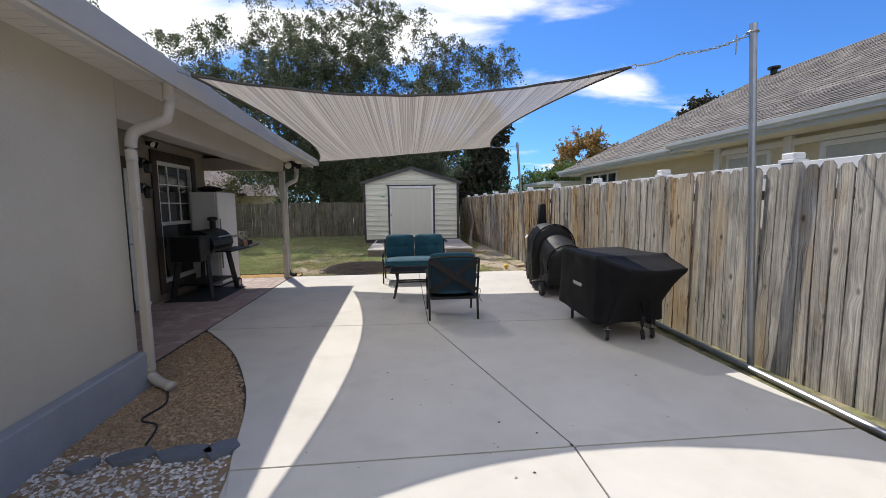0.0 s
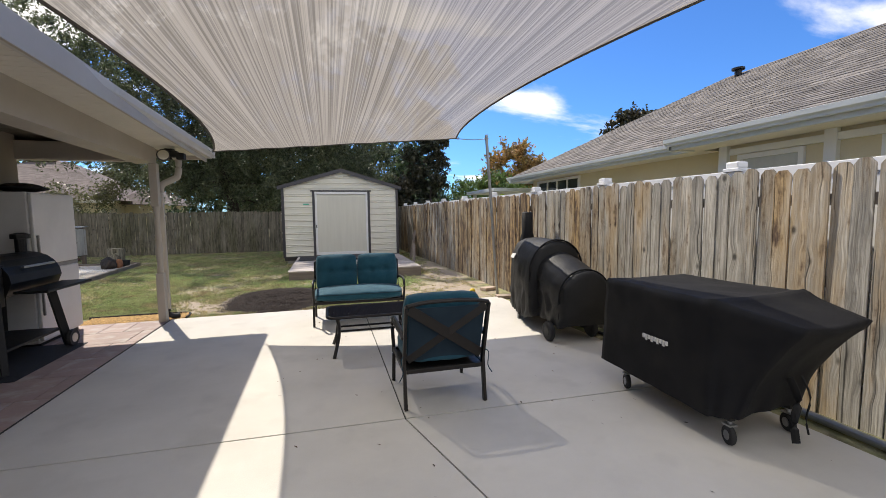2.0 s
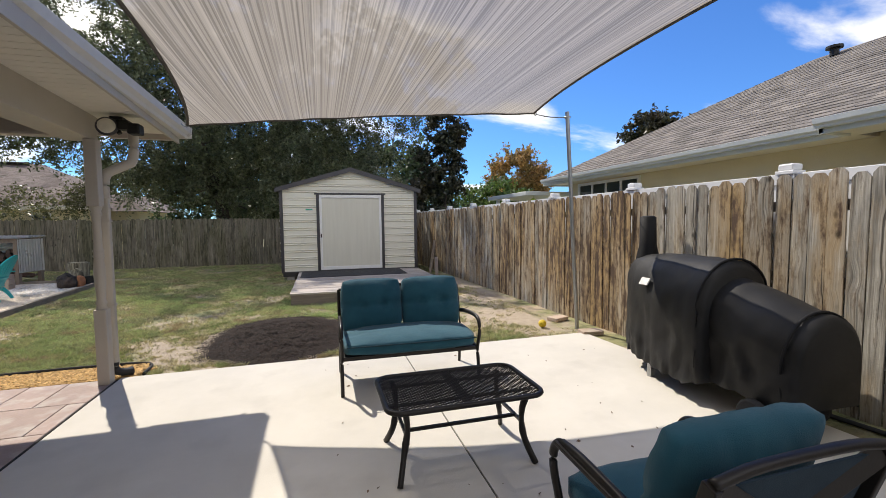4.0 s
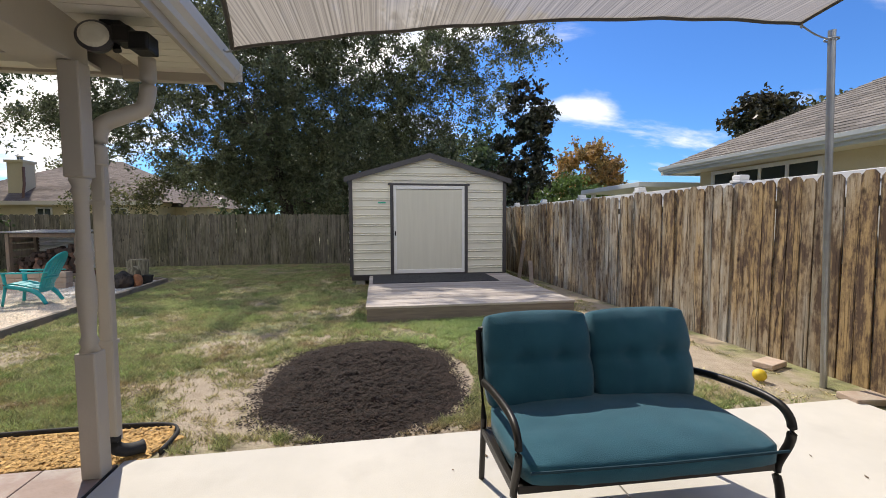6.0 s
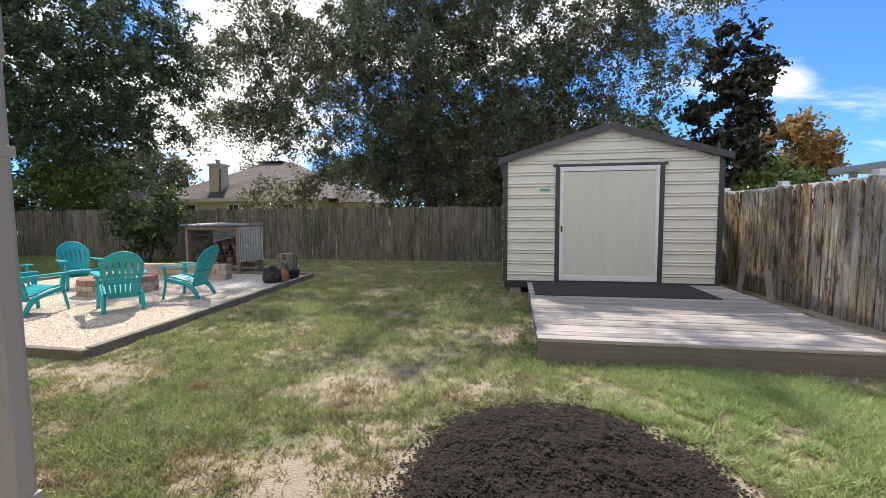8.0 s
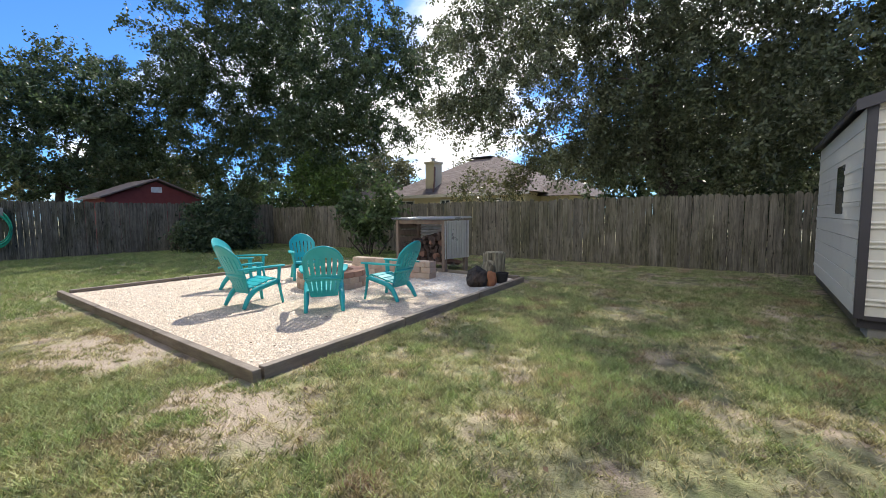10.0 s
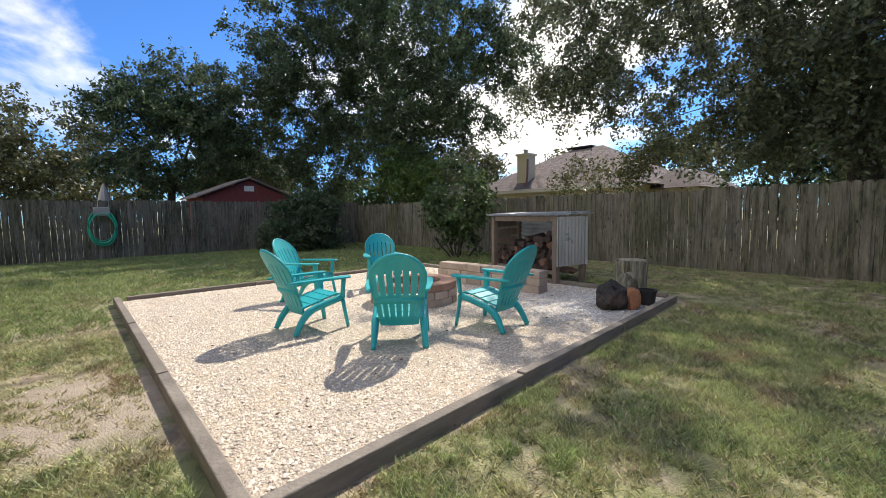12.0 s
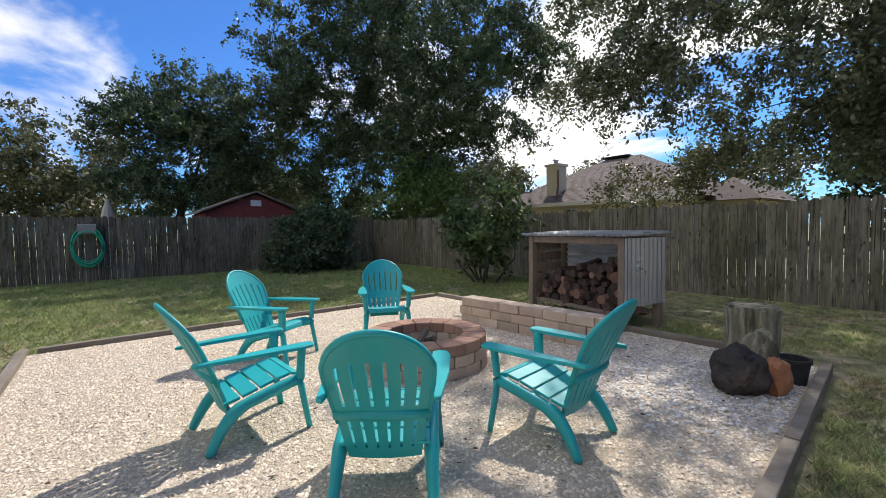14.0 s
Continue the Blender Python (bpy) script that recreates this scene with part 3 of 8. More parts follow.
def prism(bm, outline, z0, z1):
    """An upright slab over a flat outline."""
    lo = [bm.verts.new((x, y, z0)) for x, y in outline]
    hi = [bm.verts.new((x, y, z1)) for x, y in outline]
    bm.faces.new(lo[::-1]), bm.faces.new(hi)
    for i in range(len(lo)):
        j = (i + 1) % len(lo)
        bm.faces.new((lo[i], lo[j], hi[j], hi[i]))
    return bm


def extrude_profile(bm, prof, m, length):
    """A closed profile in local y, z run along local x."""
    a = [bm.verts.new(m @ Vector((0, y, z))) for y, z in prof]
    b = [bm.verts.new(m @ Vector((length, y, z))) for y, z in prof]
    bm.faces.new(a[::-1]), bm.faces.new(b)
    for i in range(len(a)):
        j = (i + 1) % len(a)
        bm.faces.new((a[i], a[j], b[j], b[i]))
    return bm


def soft_sheet(bm, f, nu, nv):
    """A grid of points f(u, v) with u, v in 0..1."""
    g = [[bm.verts.new(f(i / nu, j / nv)) for j in range(nv + 1)] for i in range(nu + 1)]
    for i in range(nu):
        for j in range(nv):
            bm.faces.new((g[i][j], g[i + 1][j], g[i + 1][j + 1], g[i][j + 1]))
    return g


# ---- ground ----
GROUND_Z = -0.03
bm = BM()
soft_sheet(bm, lambda u, v: Vector((-300 + 600 * u, -300 + 600 * v, GROUND_Z)), 8, 8)
tagged(part("ground", bm, SOIL), "patchy green and straw lawn over sandy soil", "ground", kind="structure")


def blob(cx, cy, rx, ry, seed, n=40, rough=0.18):
    """An uneven closed outline."""
    return [(cx + rx * (1 + rough * noise.noise((math.cos(a) * 2, math.sin(a) * 2, seed)) * 1.6 + 0.08 * noise.noise((math.cos(a) * 7, math.sin(a) * 7, seed))) * math.cos(a),
             cy + ry * (1 + rough * noise.noise((math.cos(a) * 2 + 9, math.sin(a) * 2, seed)) * 1.6 + 0.08 * noise.noise((math.cos(a) * 7 + 5, math.sin(a) * 7, seed))) * math.sin(a))
            for a in (k * 2 * math.pi / n for k in range(n))]


def patch(name, outline, z, material, label, category):
    bm = BM()
    prism(bm, outline, z - 0.012, z)
    return tagged(part(name, bm, material), label, category, kind="structure")


# concrete slab in four pours, with sunk joints between them
def curve_edge():
    return arc([(-1.95, 5.22, 0), (-1.34, 4.42, 0), (-0.92, 3.63, 0), (-0.70, 3.07, 0), (-0.55, 2.46, 0), (-0.46, 2.04, 0), (-0.42, 1.2, 0), (-0.5, 0.2, 0), (-0.7, -1.5, 0), (-0.9, -4.0, 0)], 4)


edge = [(p.x, p.y) for p in curve_edge()]
upper_edge = [p for p in edge if p[1] > 2.285]
lower_edge = [p for p in edge if p[1] < 2.265]


def right_x(y):
    return 3.52 - 0.045 * (y - 2.3)


slab = thing("concrete_patio", pose(0, 0, 0), "pale broom-finished concrete patio with sawn joints", "patio", kind="structure")
g = 0.006
pours = [
    [(-1.95, 5.235), (0.80 - g, 5.175), (0.79 - g, 9.15), (-1.95, 9.13)],
    [(0.80 + g, 5.175), (right_x(5.1), 5.11), (right_x(9.17), 9.17), (0.79 + g, 9.15)],
    upper_edge[:1] + [(x, y) for x, y in upper_edge[1:]] + [(-0.50, 2.277), (1.57 - g, 2.307), (0.80 - g, 5.160)],
    [(1.57 + g, 2.307), (right_x(2.3), 2.320), (right_x(5.1), 5.095), (0.80 + g, 5.160)],
    [(-0.50, 2.262)] + lower_edge + [(1.57 - g, -4.0), (1.57 - g, 2.292)],
    [(1.57 + g, 2.292), (1.57 + g, -4.0), (right_x(-4), -4.0), (right_x(2.3), 2.305)],
]
for o in pours:
    bm = BM()
    prism(bm, o, -0.12, 0.0)
    part("slab", bm, CONCRETE, slab)
bm = BM()
prism(bm, [(-1.95, 5.2), (-1.9, 9.1), (3.1, 9.1), (3.45, 2.3), (3.6, -3.9), (-0.4, -3.9), (-0.4, 2.4), (-1.3, 4.3)], -0.11, -0.012)
part("joint_bed", bm, JOINT, slab, "dirt in the sawn joints")
rng = random.Random(5)

# stamped porch floor
porch = thing("stamped_patio", pose(0, 0, 0), "reddish stamped concrete porch floor with a stone pattern", "patio", kind="structure")
bm = BM()
prism(bm, [(-3.6, 3.62), (-1.97, 3.62), (-1.97, 9.10), (-3.6, 9.10)], -0.12, -0.006)
part("joint_bed", bm, JOINT, porch)
rows_y = [3.63 + k * 0.547 for k in range(11)]
for k, (y0, y1) in enumerate(zip(rows_y, rows_y[1:])):
    xs = [-3.59, -2.9 + 0.25 * (k % 2), -2.35 + 0.12 * (k % 3), -1.975]
    for x0, x1 in zip(xs, xs[1:]):
        bm = BM()
        box(bm, x0 + 0.004, x1 - 0.004, y0 + 0.004, y1 - 0.004, -0.05, 0.0, 0.003)
        part("stamped_stone", bm, STAMPED, porch)


# ---- fences ----
def board_mesh(name, w, h, dog, material):
    bm = BM()
    prof = [(-w / 2, 0), (w / 2, 0), (w / 2, h - dog), (w / 2 - dog * 0.8, h), (-w / 2 + dog * 0.8, h), (-w / 2, h - dog)]
    a = [bm.verts.new((x, -0.009, z)) for x, z in prof]
    b = [bm.verts.new((x, 0.009, z)) for x, z in prof]
    bm.faces.new(a), bm.faces.new(b[::-1])
    for i in range(len(a)):
        j = (i + 1) % len(a)
        bm.faces.new((a[i], b[i], b[j], a[j]))
    bmesh.ops.recalc_face_normals(bm, faces=bm.faces)
    me = bpy.data.meshes.new(name)
    bm.to_mesh(me)
    bm.free()
    me.materials.append(material)
    return me


def fence(name, p0, p1, height, material, label, seed, width=0.14, rails_side=-1, gap=0.003, post_every=2.4):
    r = random.Random(seed)
    f = thing(name, pose(0, 0, 0), label, "fence", kind="structure")
    p0, p1 = Vector(p0), Vector(p1)
    d = p1 - p0
    L, yaw = d.length, math.degrees(math.atan2(d.y, d.x))
    meshes = [board_mesh("board", width - gap - k * 0.0035, height + dh, 0.040, material) for k, dh in ((0, 0), (1, 0.012), (2, -0.012), (0, 0.02))]
    n = int(L / width)
    for k in range(n):
        c = p0 + d * ((k + 0.5) / n)
        ob = new("board", r.choice(meshes))
        ob.parent = f
        c += Vector((-d.y, d.x, 0)) / L * r.uniform(-0.008, 0.008)
        ob.matrix_basis = pose(c.x, c.y, GROUND_Z - 0.02 + r.uniform(-0.012, 0.012), r.uniform(-0.5, 0.5), r.uniform(-0.35, 0.35), yaw + r.uniform(-0.7, 0.7))
    m = pose(p0.x, p0.y, 0, 0, 0, yaw)
    for z in (0.28, 0.92, 1.52):
        bm = BM()
        box(bm, 0, L, rails_side * 0.032 - 0.019, rails_side * 0.032 + 0.019, z, z + 0.085, 0, m)
        part("rail", bm, FENCE_RAIL, f)
    for k in range(int(L / post_every) + 1):
        bm = BM()
        x = min(k * post_every, L - 0.05)
        box(bm, x, x + 0.09, rails_side * 0.097 - 0.045, rails_side * 0.097 + 0.045, -0.2, height - 0.10, 0.004, m)
        part("post", bm, FENCE_RAIL, f)
    return f


def fence_x(y):
    return 3.94 - 0.032 * y


fence("fence_east", (fence_x(-4.5), -4.5, 0), (fence_x(21.4), 21.4, 0), 1.86, FENCE_SUN, "sun-bleached dog-ear wooden privacy fence with brown stains", 1, width=0.129, gap=0.008)
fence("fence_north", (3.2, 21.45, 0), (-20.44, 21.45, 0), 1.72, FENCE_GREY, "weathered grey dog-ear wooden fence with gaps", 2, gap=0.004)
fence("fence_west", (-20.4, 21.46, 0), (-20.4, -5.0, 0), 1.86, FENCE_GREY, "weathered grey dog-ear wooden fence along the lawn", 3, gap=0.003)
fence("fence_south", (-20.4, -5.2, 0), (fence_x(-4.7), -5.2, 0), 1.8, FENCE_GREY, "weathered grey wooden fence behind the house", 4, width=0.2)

# neighbour's white vinyl fence, its rail and caps showing above the boards
vf = thing("vinyl_fence", pose(0, 0, 0), "white vinyl fence with square post caps behind the wooden one", "fence", kind="structure")
vm = pose(fence_x(-4.5) + 0.23, -4.5, -0.045, 0, 0, 90 + math.degrees(math.atan(0.032)))
for k in range(14):
    x = 0.55 + k * 1.86
    bm = BM()
    box(bm, x - 0.063, x + 0.063, -0.063, 0.063, -0.05, 1.89, 0.004, vm)
    post_v = part("post", bm, VINYL, vf)
    bm = BM()
    box(bm, x - 0.078, x + 0.078, -0.078, 0.078, 1.892, 1.925, 0.005, vm)
    box(bm, x - 0.063, x + 0.063, -0.063, 0.063, 1.926, 1.985, 0.012, vm)
    part("post_cap", bm, VINYL, post_v)
    bm = BM()
    box(bm, x + 0.066, x + 1.79, -0.022, 0.022, 0.05, 1.80, 0, vm)
    part("panel", bm, VINYL, vf)
    bm = BM()
    box(bm, x + 0.066, x + 1.79, -0.035, 0.035, 1.802, 1.90, 0.004, vm)
    part("rail", bm, VINYL, vf)


# ---- our house ----
WALL_X = -1.76
before_house = set(bpy.data.objects)
bm = BM()
box(bm, WALL_X - 0.2, WALL_X, -5.0, 3.58, 0.30, 2.50)
tagged(part("wall_east", bm, STUCCO), "beige stucco house wall", "wall", kind="structure")
bm = BM()
box(bm, WALL_X - 0.22, WALL_X + 0.085, -5.0, 3.60, -0.06, 0.30, 0.012)
tagged(part("plinth", bm, PLINTH), "blue-grey painted footing of the house", "footing", kind="structure")
bm = BM()
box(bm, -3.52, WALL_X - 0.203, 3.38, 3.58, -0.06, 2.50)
tagged(part("wall_porch_south", bm, STUCCO_SHADED), "taupe stucco end wall of the porch, shade in its colour", "wall", kind="structure")
# porch back wall with an opening for the tall window
WX0, WX1 = 7.15, 8.36
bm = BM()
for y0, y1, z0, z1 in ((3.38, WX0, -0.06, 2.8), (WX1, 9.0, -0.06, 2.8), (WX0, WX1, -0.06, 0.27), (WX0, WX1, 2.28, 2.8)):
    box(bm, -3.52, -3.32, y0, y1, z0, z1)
tagged(part("wall_porch_west", bm, STUCCO_SHADED), "taupe stucco wall under the porch, shade in its colour", "wall", kind="structure")
bm = BM()
box(bm, -13.0, -3.523, 8.8, 9.0, -0.06, 2.50)
tagged(part("wall_north", bm, STUCCO), "beige stucco end wall of the house", "wall", kind="structure")
bm = BM()
box(bm, -13.2, -13.0, -5.0, 9.0, -0.06, 2.50)
tagged(part("wall_west", bm, STUCCO), "beige stucco far wall of the house", "wall", kind="structure")
bm = BM()
box(bm, -13.0, WALL_X - 0.203, -5.0, -4.8, -0.06, 2.50)
tagged(part("wall_south", bm, STUCCO), "beige stucco back wall of the house", "wall", kind="structure")
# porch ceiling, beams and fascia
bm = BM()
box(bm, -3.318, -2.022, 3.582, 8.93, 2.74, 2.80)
tagged(part("ceiling", bm, CEILING_SHADED), "porch ceiling with shade in its dark colour", "ceiling", kind="structure")
bm = BM()
box(bm, -2.02, -1.77, 3.603, 9.12, 2.24, 2.49, 0.006)
tagged(part("porch_beam", bm, TAUPE), "taupe boxed beam along the porch edge", "beam", kind="structure")
bm = BM()
box(bm, -3.52, -2.023, 8.96, 9.10, 2.26, 2.49, 0.006)
tagged(part("end_beam", bm, TAUPE), "taupe boxed beam across the porch end", "beam", kind="structure")

# soffit boards in long vinyl strips, running across the eave
soffit = thing("soffit", pose(0, 0, 0), "cream vented vinyl soffit under the eave", "soffit", kind="structure")
y = -4.9
while y < 9.72:
    bm = BM()
    y1 = y + 0.098
    box(bm, -1.768 if y > 3.6 else WALL_X - 0.1, -1.289, y + 0.003, y1, 2.455 if y < 3.6 else 2.45, 2.48)
    part("soffit_panel", bm, SOFFIT, soffit)
    y += 0.101
bm = BM()
box(bm, -1.9, -1.289, -4.9, 9.78, 2.483, 2.495)
part("soffit_deck", bm, STUCCO_SHADED, soffit)
bm = BM()
box(bm, -1.287, -1.262, -4.95, 9.80, 2.36, 2.55, 0.003)
tagged(part("fascia_east", bm, TAUPE), "taupe aluminium fascia board", "fascia", kind="structure")
bm = BM()
box(bm, -1.90, -1.289, 9.74, 9.80, 2.39, 2.55, 0.003)
box(bm, -13.3, -1.902, 9.74, 9.80, 2.41, 2.55, 0.003)
tagged(part("fascia_north", bm, TAUPE), "taupe fascia board at the gable end", "fascia", kind="structure")
bm = BM()
box(bm, -13.0, -2.03, 9.13, 9.738, 2.43, 2.45)
tagged(part("soffit_north", bm, SOFFIT), "cream soffit at the house end", "soffit", kind="structure")

# gutter: a K-profile trough
gut = thing("gutter", pose(0, 0, 0), "beige aluminium rain gutter along the eave", "gutter")
prof = [(0.0, 0.0), (0.075, 0.0), (0.085, 0.03), (0.115, 0.055), (0.125, 0.115), (0.115, 0.118), (0.107, 0.062), (0.078, 0.036), (0.070, 0.006), (0.006, 0.006), (0.006, 0.118), (0.0, 0.118)]
bm = BM()
extrude_profile(bm, [(-a, b) for a, b in prof], pose(-1.261, -4.95, 2.42, 0, 0, 90), 14.75)
part("trough", bm, GUTTER, gut)
for yy in (4.55, 9.76):
    bm = BM()
    extrude_profile(bm, [(-a * 1.03 - 0.001, b * 1.02 - 0.003) for a, b in prof], pose(-1.2605, yy, 2.42, 0, 0, 90), 0.05)
    part("seam_band", bm, GUTTER, gut)
bm = BM()
box(bm, -1.26, -1.137, 9.802, 9.806, 2.422, 2.538)
part("end_cap", bm, GUTTER, gut)


# roof over house and porch, rising to a ridge
bm = BM()
for s in (0,):
    v = [bm.verts.new(p) for p in ((-1.18, -5.0, 2.555), (-1.18, 9.85, 2.555), (-7.3, 4.5, 4.6), (-7.3, 0.0, 4.6), (-13.4, -5.0, 2.555), (-13.4, 9.85, 2.555))]
    for f in ((0, 1, 2, 3), (1, 5, 2), (5, 4, 3, 2), (4, 0, 3), (0, 4, 5, 1)):
        bm.faces.new([v[i] for i in f])
tagged(part("roof", bm, SHINGLE), "brown shingle hip roof of the house", "roof", kind="structure")

EAVE_PARTS = ("gutter", "soffit", "fascia", "roof")
# the house stands slightly askew to the slab
for ob in set(bpy.data.objects) - before_house:
    if ob.type == "MESH":
        for v in ob.data.vertices:
            v.co.x -= 0.045 * (v.co.y - 3.58)
            # the eave runs truer to the slab than the wall does, and falls towards the porch end
            if v.co.z > 2.26 and v.co.y < 9.6:
                v.co.z += 0.019 * (9.6 - v.co.y)
                if ob.name.split(".")[0] in EAVE_PARTS or (ob.parent and ob.parent.name in EAVE_PARTS):
                    v.co.x -= 0.033 * (9.6 - v.co.y)


def downspout(x, y, outlet, label, out, boot=None):
    d = thing("downspout", pose(0, 0, 0), label, "downspout")
    o = Vector(outlet)
    foot = Vector((x, y, o.z - 0.5))
    bm = BM()
    mid = [Vector((*o.lerp(foot, k).xy, o.z - dz)) for k, dz in ((0.0, 0.16), (0.08, 0.27), (0.22, 0.31), (0.80, 0.39), (0.95, 0.44), (1.0, 0.53))]
    tube(bm, arc([o, *mid, foot - Vector((0, 0, 0.14))], 5), 0.044, 14)
    part("elbow", bm, TAUPE, d, smooth=True)
    bm = BM()
    box(bm, x - 0.036, x + 0.036, y - 0.028, y + 0.028, 0.12, foot.z - 0.10, 0.012)
    part("pipe", bm, TAUPE, d)
    for z in (0.7, 1.5):
        bm = BM()
        box(bm, x - 0.040, x + 0.040, y - 0.032, y + 0.032, z, z + 0.025, 0.002)
        part("strap", bm, TAUPE, d)
    bm = BM()
    tube(bm, arc([(x, y, 0.16), (x, y, 0.09), (x + out[0] * 0.4, y + out[1] * 0.4, 0.045), (x + out[0], y + out[1], 0.03)], 4), [0.046] * 12 + [0.055], 10, 0.8)
    part("shoe", bm, boot or TAUPE, d, smooth=True)
    return d


downspout(-1.67, 3.58, (-1.39, 3.66, 2.54), "beige downspout at the house corner ending in the gravel", (0.24, -0.14))
downspout(-2.0, 9.13, (-1.78, 9.24, 2.36), "taupe downspout with a black boot behind the porch post", (0.10, 0.10), RUBBER)

# turned porch post
post = thing("porch_post", pose(-2.02, 9.0, 0), "taupe painted turned wooden porch post", "post")
bm = BM()
box(bm, -0.050, 0.050, -0.050, 0.050, 0.0, 0.70, 0.008)
part("base_block", bm, TAUPE, post)
bm = BM()
lathe(bm, [(0.0484, 0.70), (0.0356, 0.735), (0.0463, 0.755), (0.0356, 0.78), (0.0335, 0.80), (0.0441, 0.95), (0.0470, 1.02), (0.0427, 1.10), (0.0356, 1.17), (0.0449, 1.19), (0.0356, 1.21), (0.0449, 1.235), (0.0356, 1.255), (0.0328, 1.28), (0.0328, 1.48),
           (0.0356, 1.55), (0.0463, 1.57), (0.0356, 1.59), (0.0484, 1.625), (0.0484, 1.64)], None, 20)
part("turned_shaft", bm, TAUPE, post, smooth=True)
bm = BM()
box(bm, -0.050, 0.050, -0.050, 0.050, 1.64, 2.238, 0.008)
part("top_block", bm, TAUPE, post)

# ---- shed ----
SX0, SX1, SY0, SY1 = -1.07, 2.53, 16.08, 19.9
SXM, SE, SP, SB = 0.73, 2.33, 2.86, 0.21
shed = thing("garden_shed", pose(0, 0, 0), "cream metal garden shed with dark brown trim and gable roof", "shed")
bm = BM()
box(bm, SX0 + 0.03, SX1 - 0.03, SY0 + 0.03, SY1 - 0.03, 0.08, SB)
part("floor_frame", bm, SHED_TRIM, shed)
for bx in (SX0 + 0.12, SXM, SX1 - 0.3):
    for by in (SY0 + 0.06, SY1 - 0.4):
        bm = BM()
        box(bm, bx, bx + 0.2, by, by + 0.38, -0.05, 0.078, 0.008)
        part("foundation_block", bm, GREY_PLASTIC, shed)


def siding(x0, x1, z0, z1, gable=False):
    """Horizontal metal siding: broad flats with paired ribs."""
    bm = BM()
    z, prof = z0, []
    while z < z1 - 1e-4:
        prof += [(0.0, z), (0.0, z + 0.096), (0.022, z + 0.114), (0.022, z + 0.122), (0.0, z + 0.134), (0.0, z + 0.146), (0.022, z + 0.164), (0.022, z + 0.172), (0.0, z + 0.184)]
        z += 0.196
    prof = [(d, min(zz, z1)) for d, zz in prof] + [(0, z1)]

    def ends(zz):
        if not gable:
            return x0, x1
        k = max(0.0, (zz - SE) / (SP - SE))
        return x0 + (SXM - x0) * k, x1 + (SXM - x1) * k
    last = None
    for d, zz in prof:
        a, b = ends(zz)
        row = (bm.verts.new((a, SY0 - d, zz)), bm.verts.new((b, SY0 - d, zz)))
        if last and (row[0].co - last[0].co).length > 1e-5:
            bm.faces.new((last[0], last[1], row[1], row[0]))
        last = row
    # backing sheet, so that the panel has thickness
    back = [bm.verts.new((x, SY0 + 0.012, z)) for x, z in ((*ends(z0)[:1], z0), (ends(z0)[1], z0), (ends(z1)[1], z1), (ends(z1)[0], z1))]
    if (back[2].co - back[3].co).length > 0.01:
        bm.faces.new(back)
    else:
        bm.faces.new(back[:3])
    return bm


DX0, DX1, DZ1 = -0.09, 1.54, 2.22
part("front_siding", siding(SX0 + 0.06, DX0 - 0.05, SB, SE), SIDING, shed)
part("front_siding", siding(DX1 + 0.05, SX1 - 0.06, SB, SE), SIDING, shed)
part("over_door_siding", siding(DX0 - 0.05, DX1 + 0.05, DZ1 + 0.05, SE), SIDING, shed)
part("gable_siding", siding(SX0 + 0.06, SX1 - 0.06, SE, SP, True), SIDING, shed)
for sx, sgn in ((SX0, -1), (SX1, 1)):
    bm = BM()
    z = SB
    while z < SE - 0.01:
        zz = min(z + 0.14, SE)
        box(bm, sx - 0.006, sx + 0.006, SY0 + 0.02, SY1, z, zz)
        if zz < SE - 0.05:
            box(bm, sx - 0.006 + sgn * 0.008, sx + 0.006 + sgn * 0.008, SY0 + 0.02, SY1, zz, zz + 0.05)
        z += 0.196
    part("side_siding", bm, SIDING, shed)
bm = BM()
prism(bm, [(SX0 + 0.02, SY1 - 0.03), (SX1 - 0.02, SY1 - 0.03), (SX1 - 0.02, SY1), (SX0 + 0.02, SY1)], SB, SE)
v = [bm.verts.new(p) for p in ((SX0, SY1, SE), (SX1, SY1, SE), (SXM, SY1, SP))]
bm.faces.new(v)
part("back_wall", bm, SIDING, shed)
for x in (SX0, SX1 - 0.07):
    bm = BM()
    box(bm, x - 0.005, x + 0.075, SY0 - 0.028, SY0 + 0.06, SB - 0.03, SE + 0.02, 0.004)
    part("corner_trim", bm, SHED_TRIM, shed)
bm = BM()
box(bm, SX0 + 0.072, DX0 - 0.052, SY0 - 0.024, SY0 + 0.01, SB - 0.04, SB + 0.004)
part("base_trim", bm, SHED_TRIM, shed)
bm = BM()
box(bm, DX1 + 0.052, SX1 - 0.072, SY0 - 0.024, SY0 + 0.01, SB - 0.04, SB + 0.004)
part("base_trim", bm, SHED_TRIM, shed)
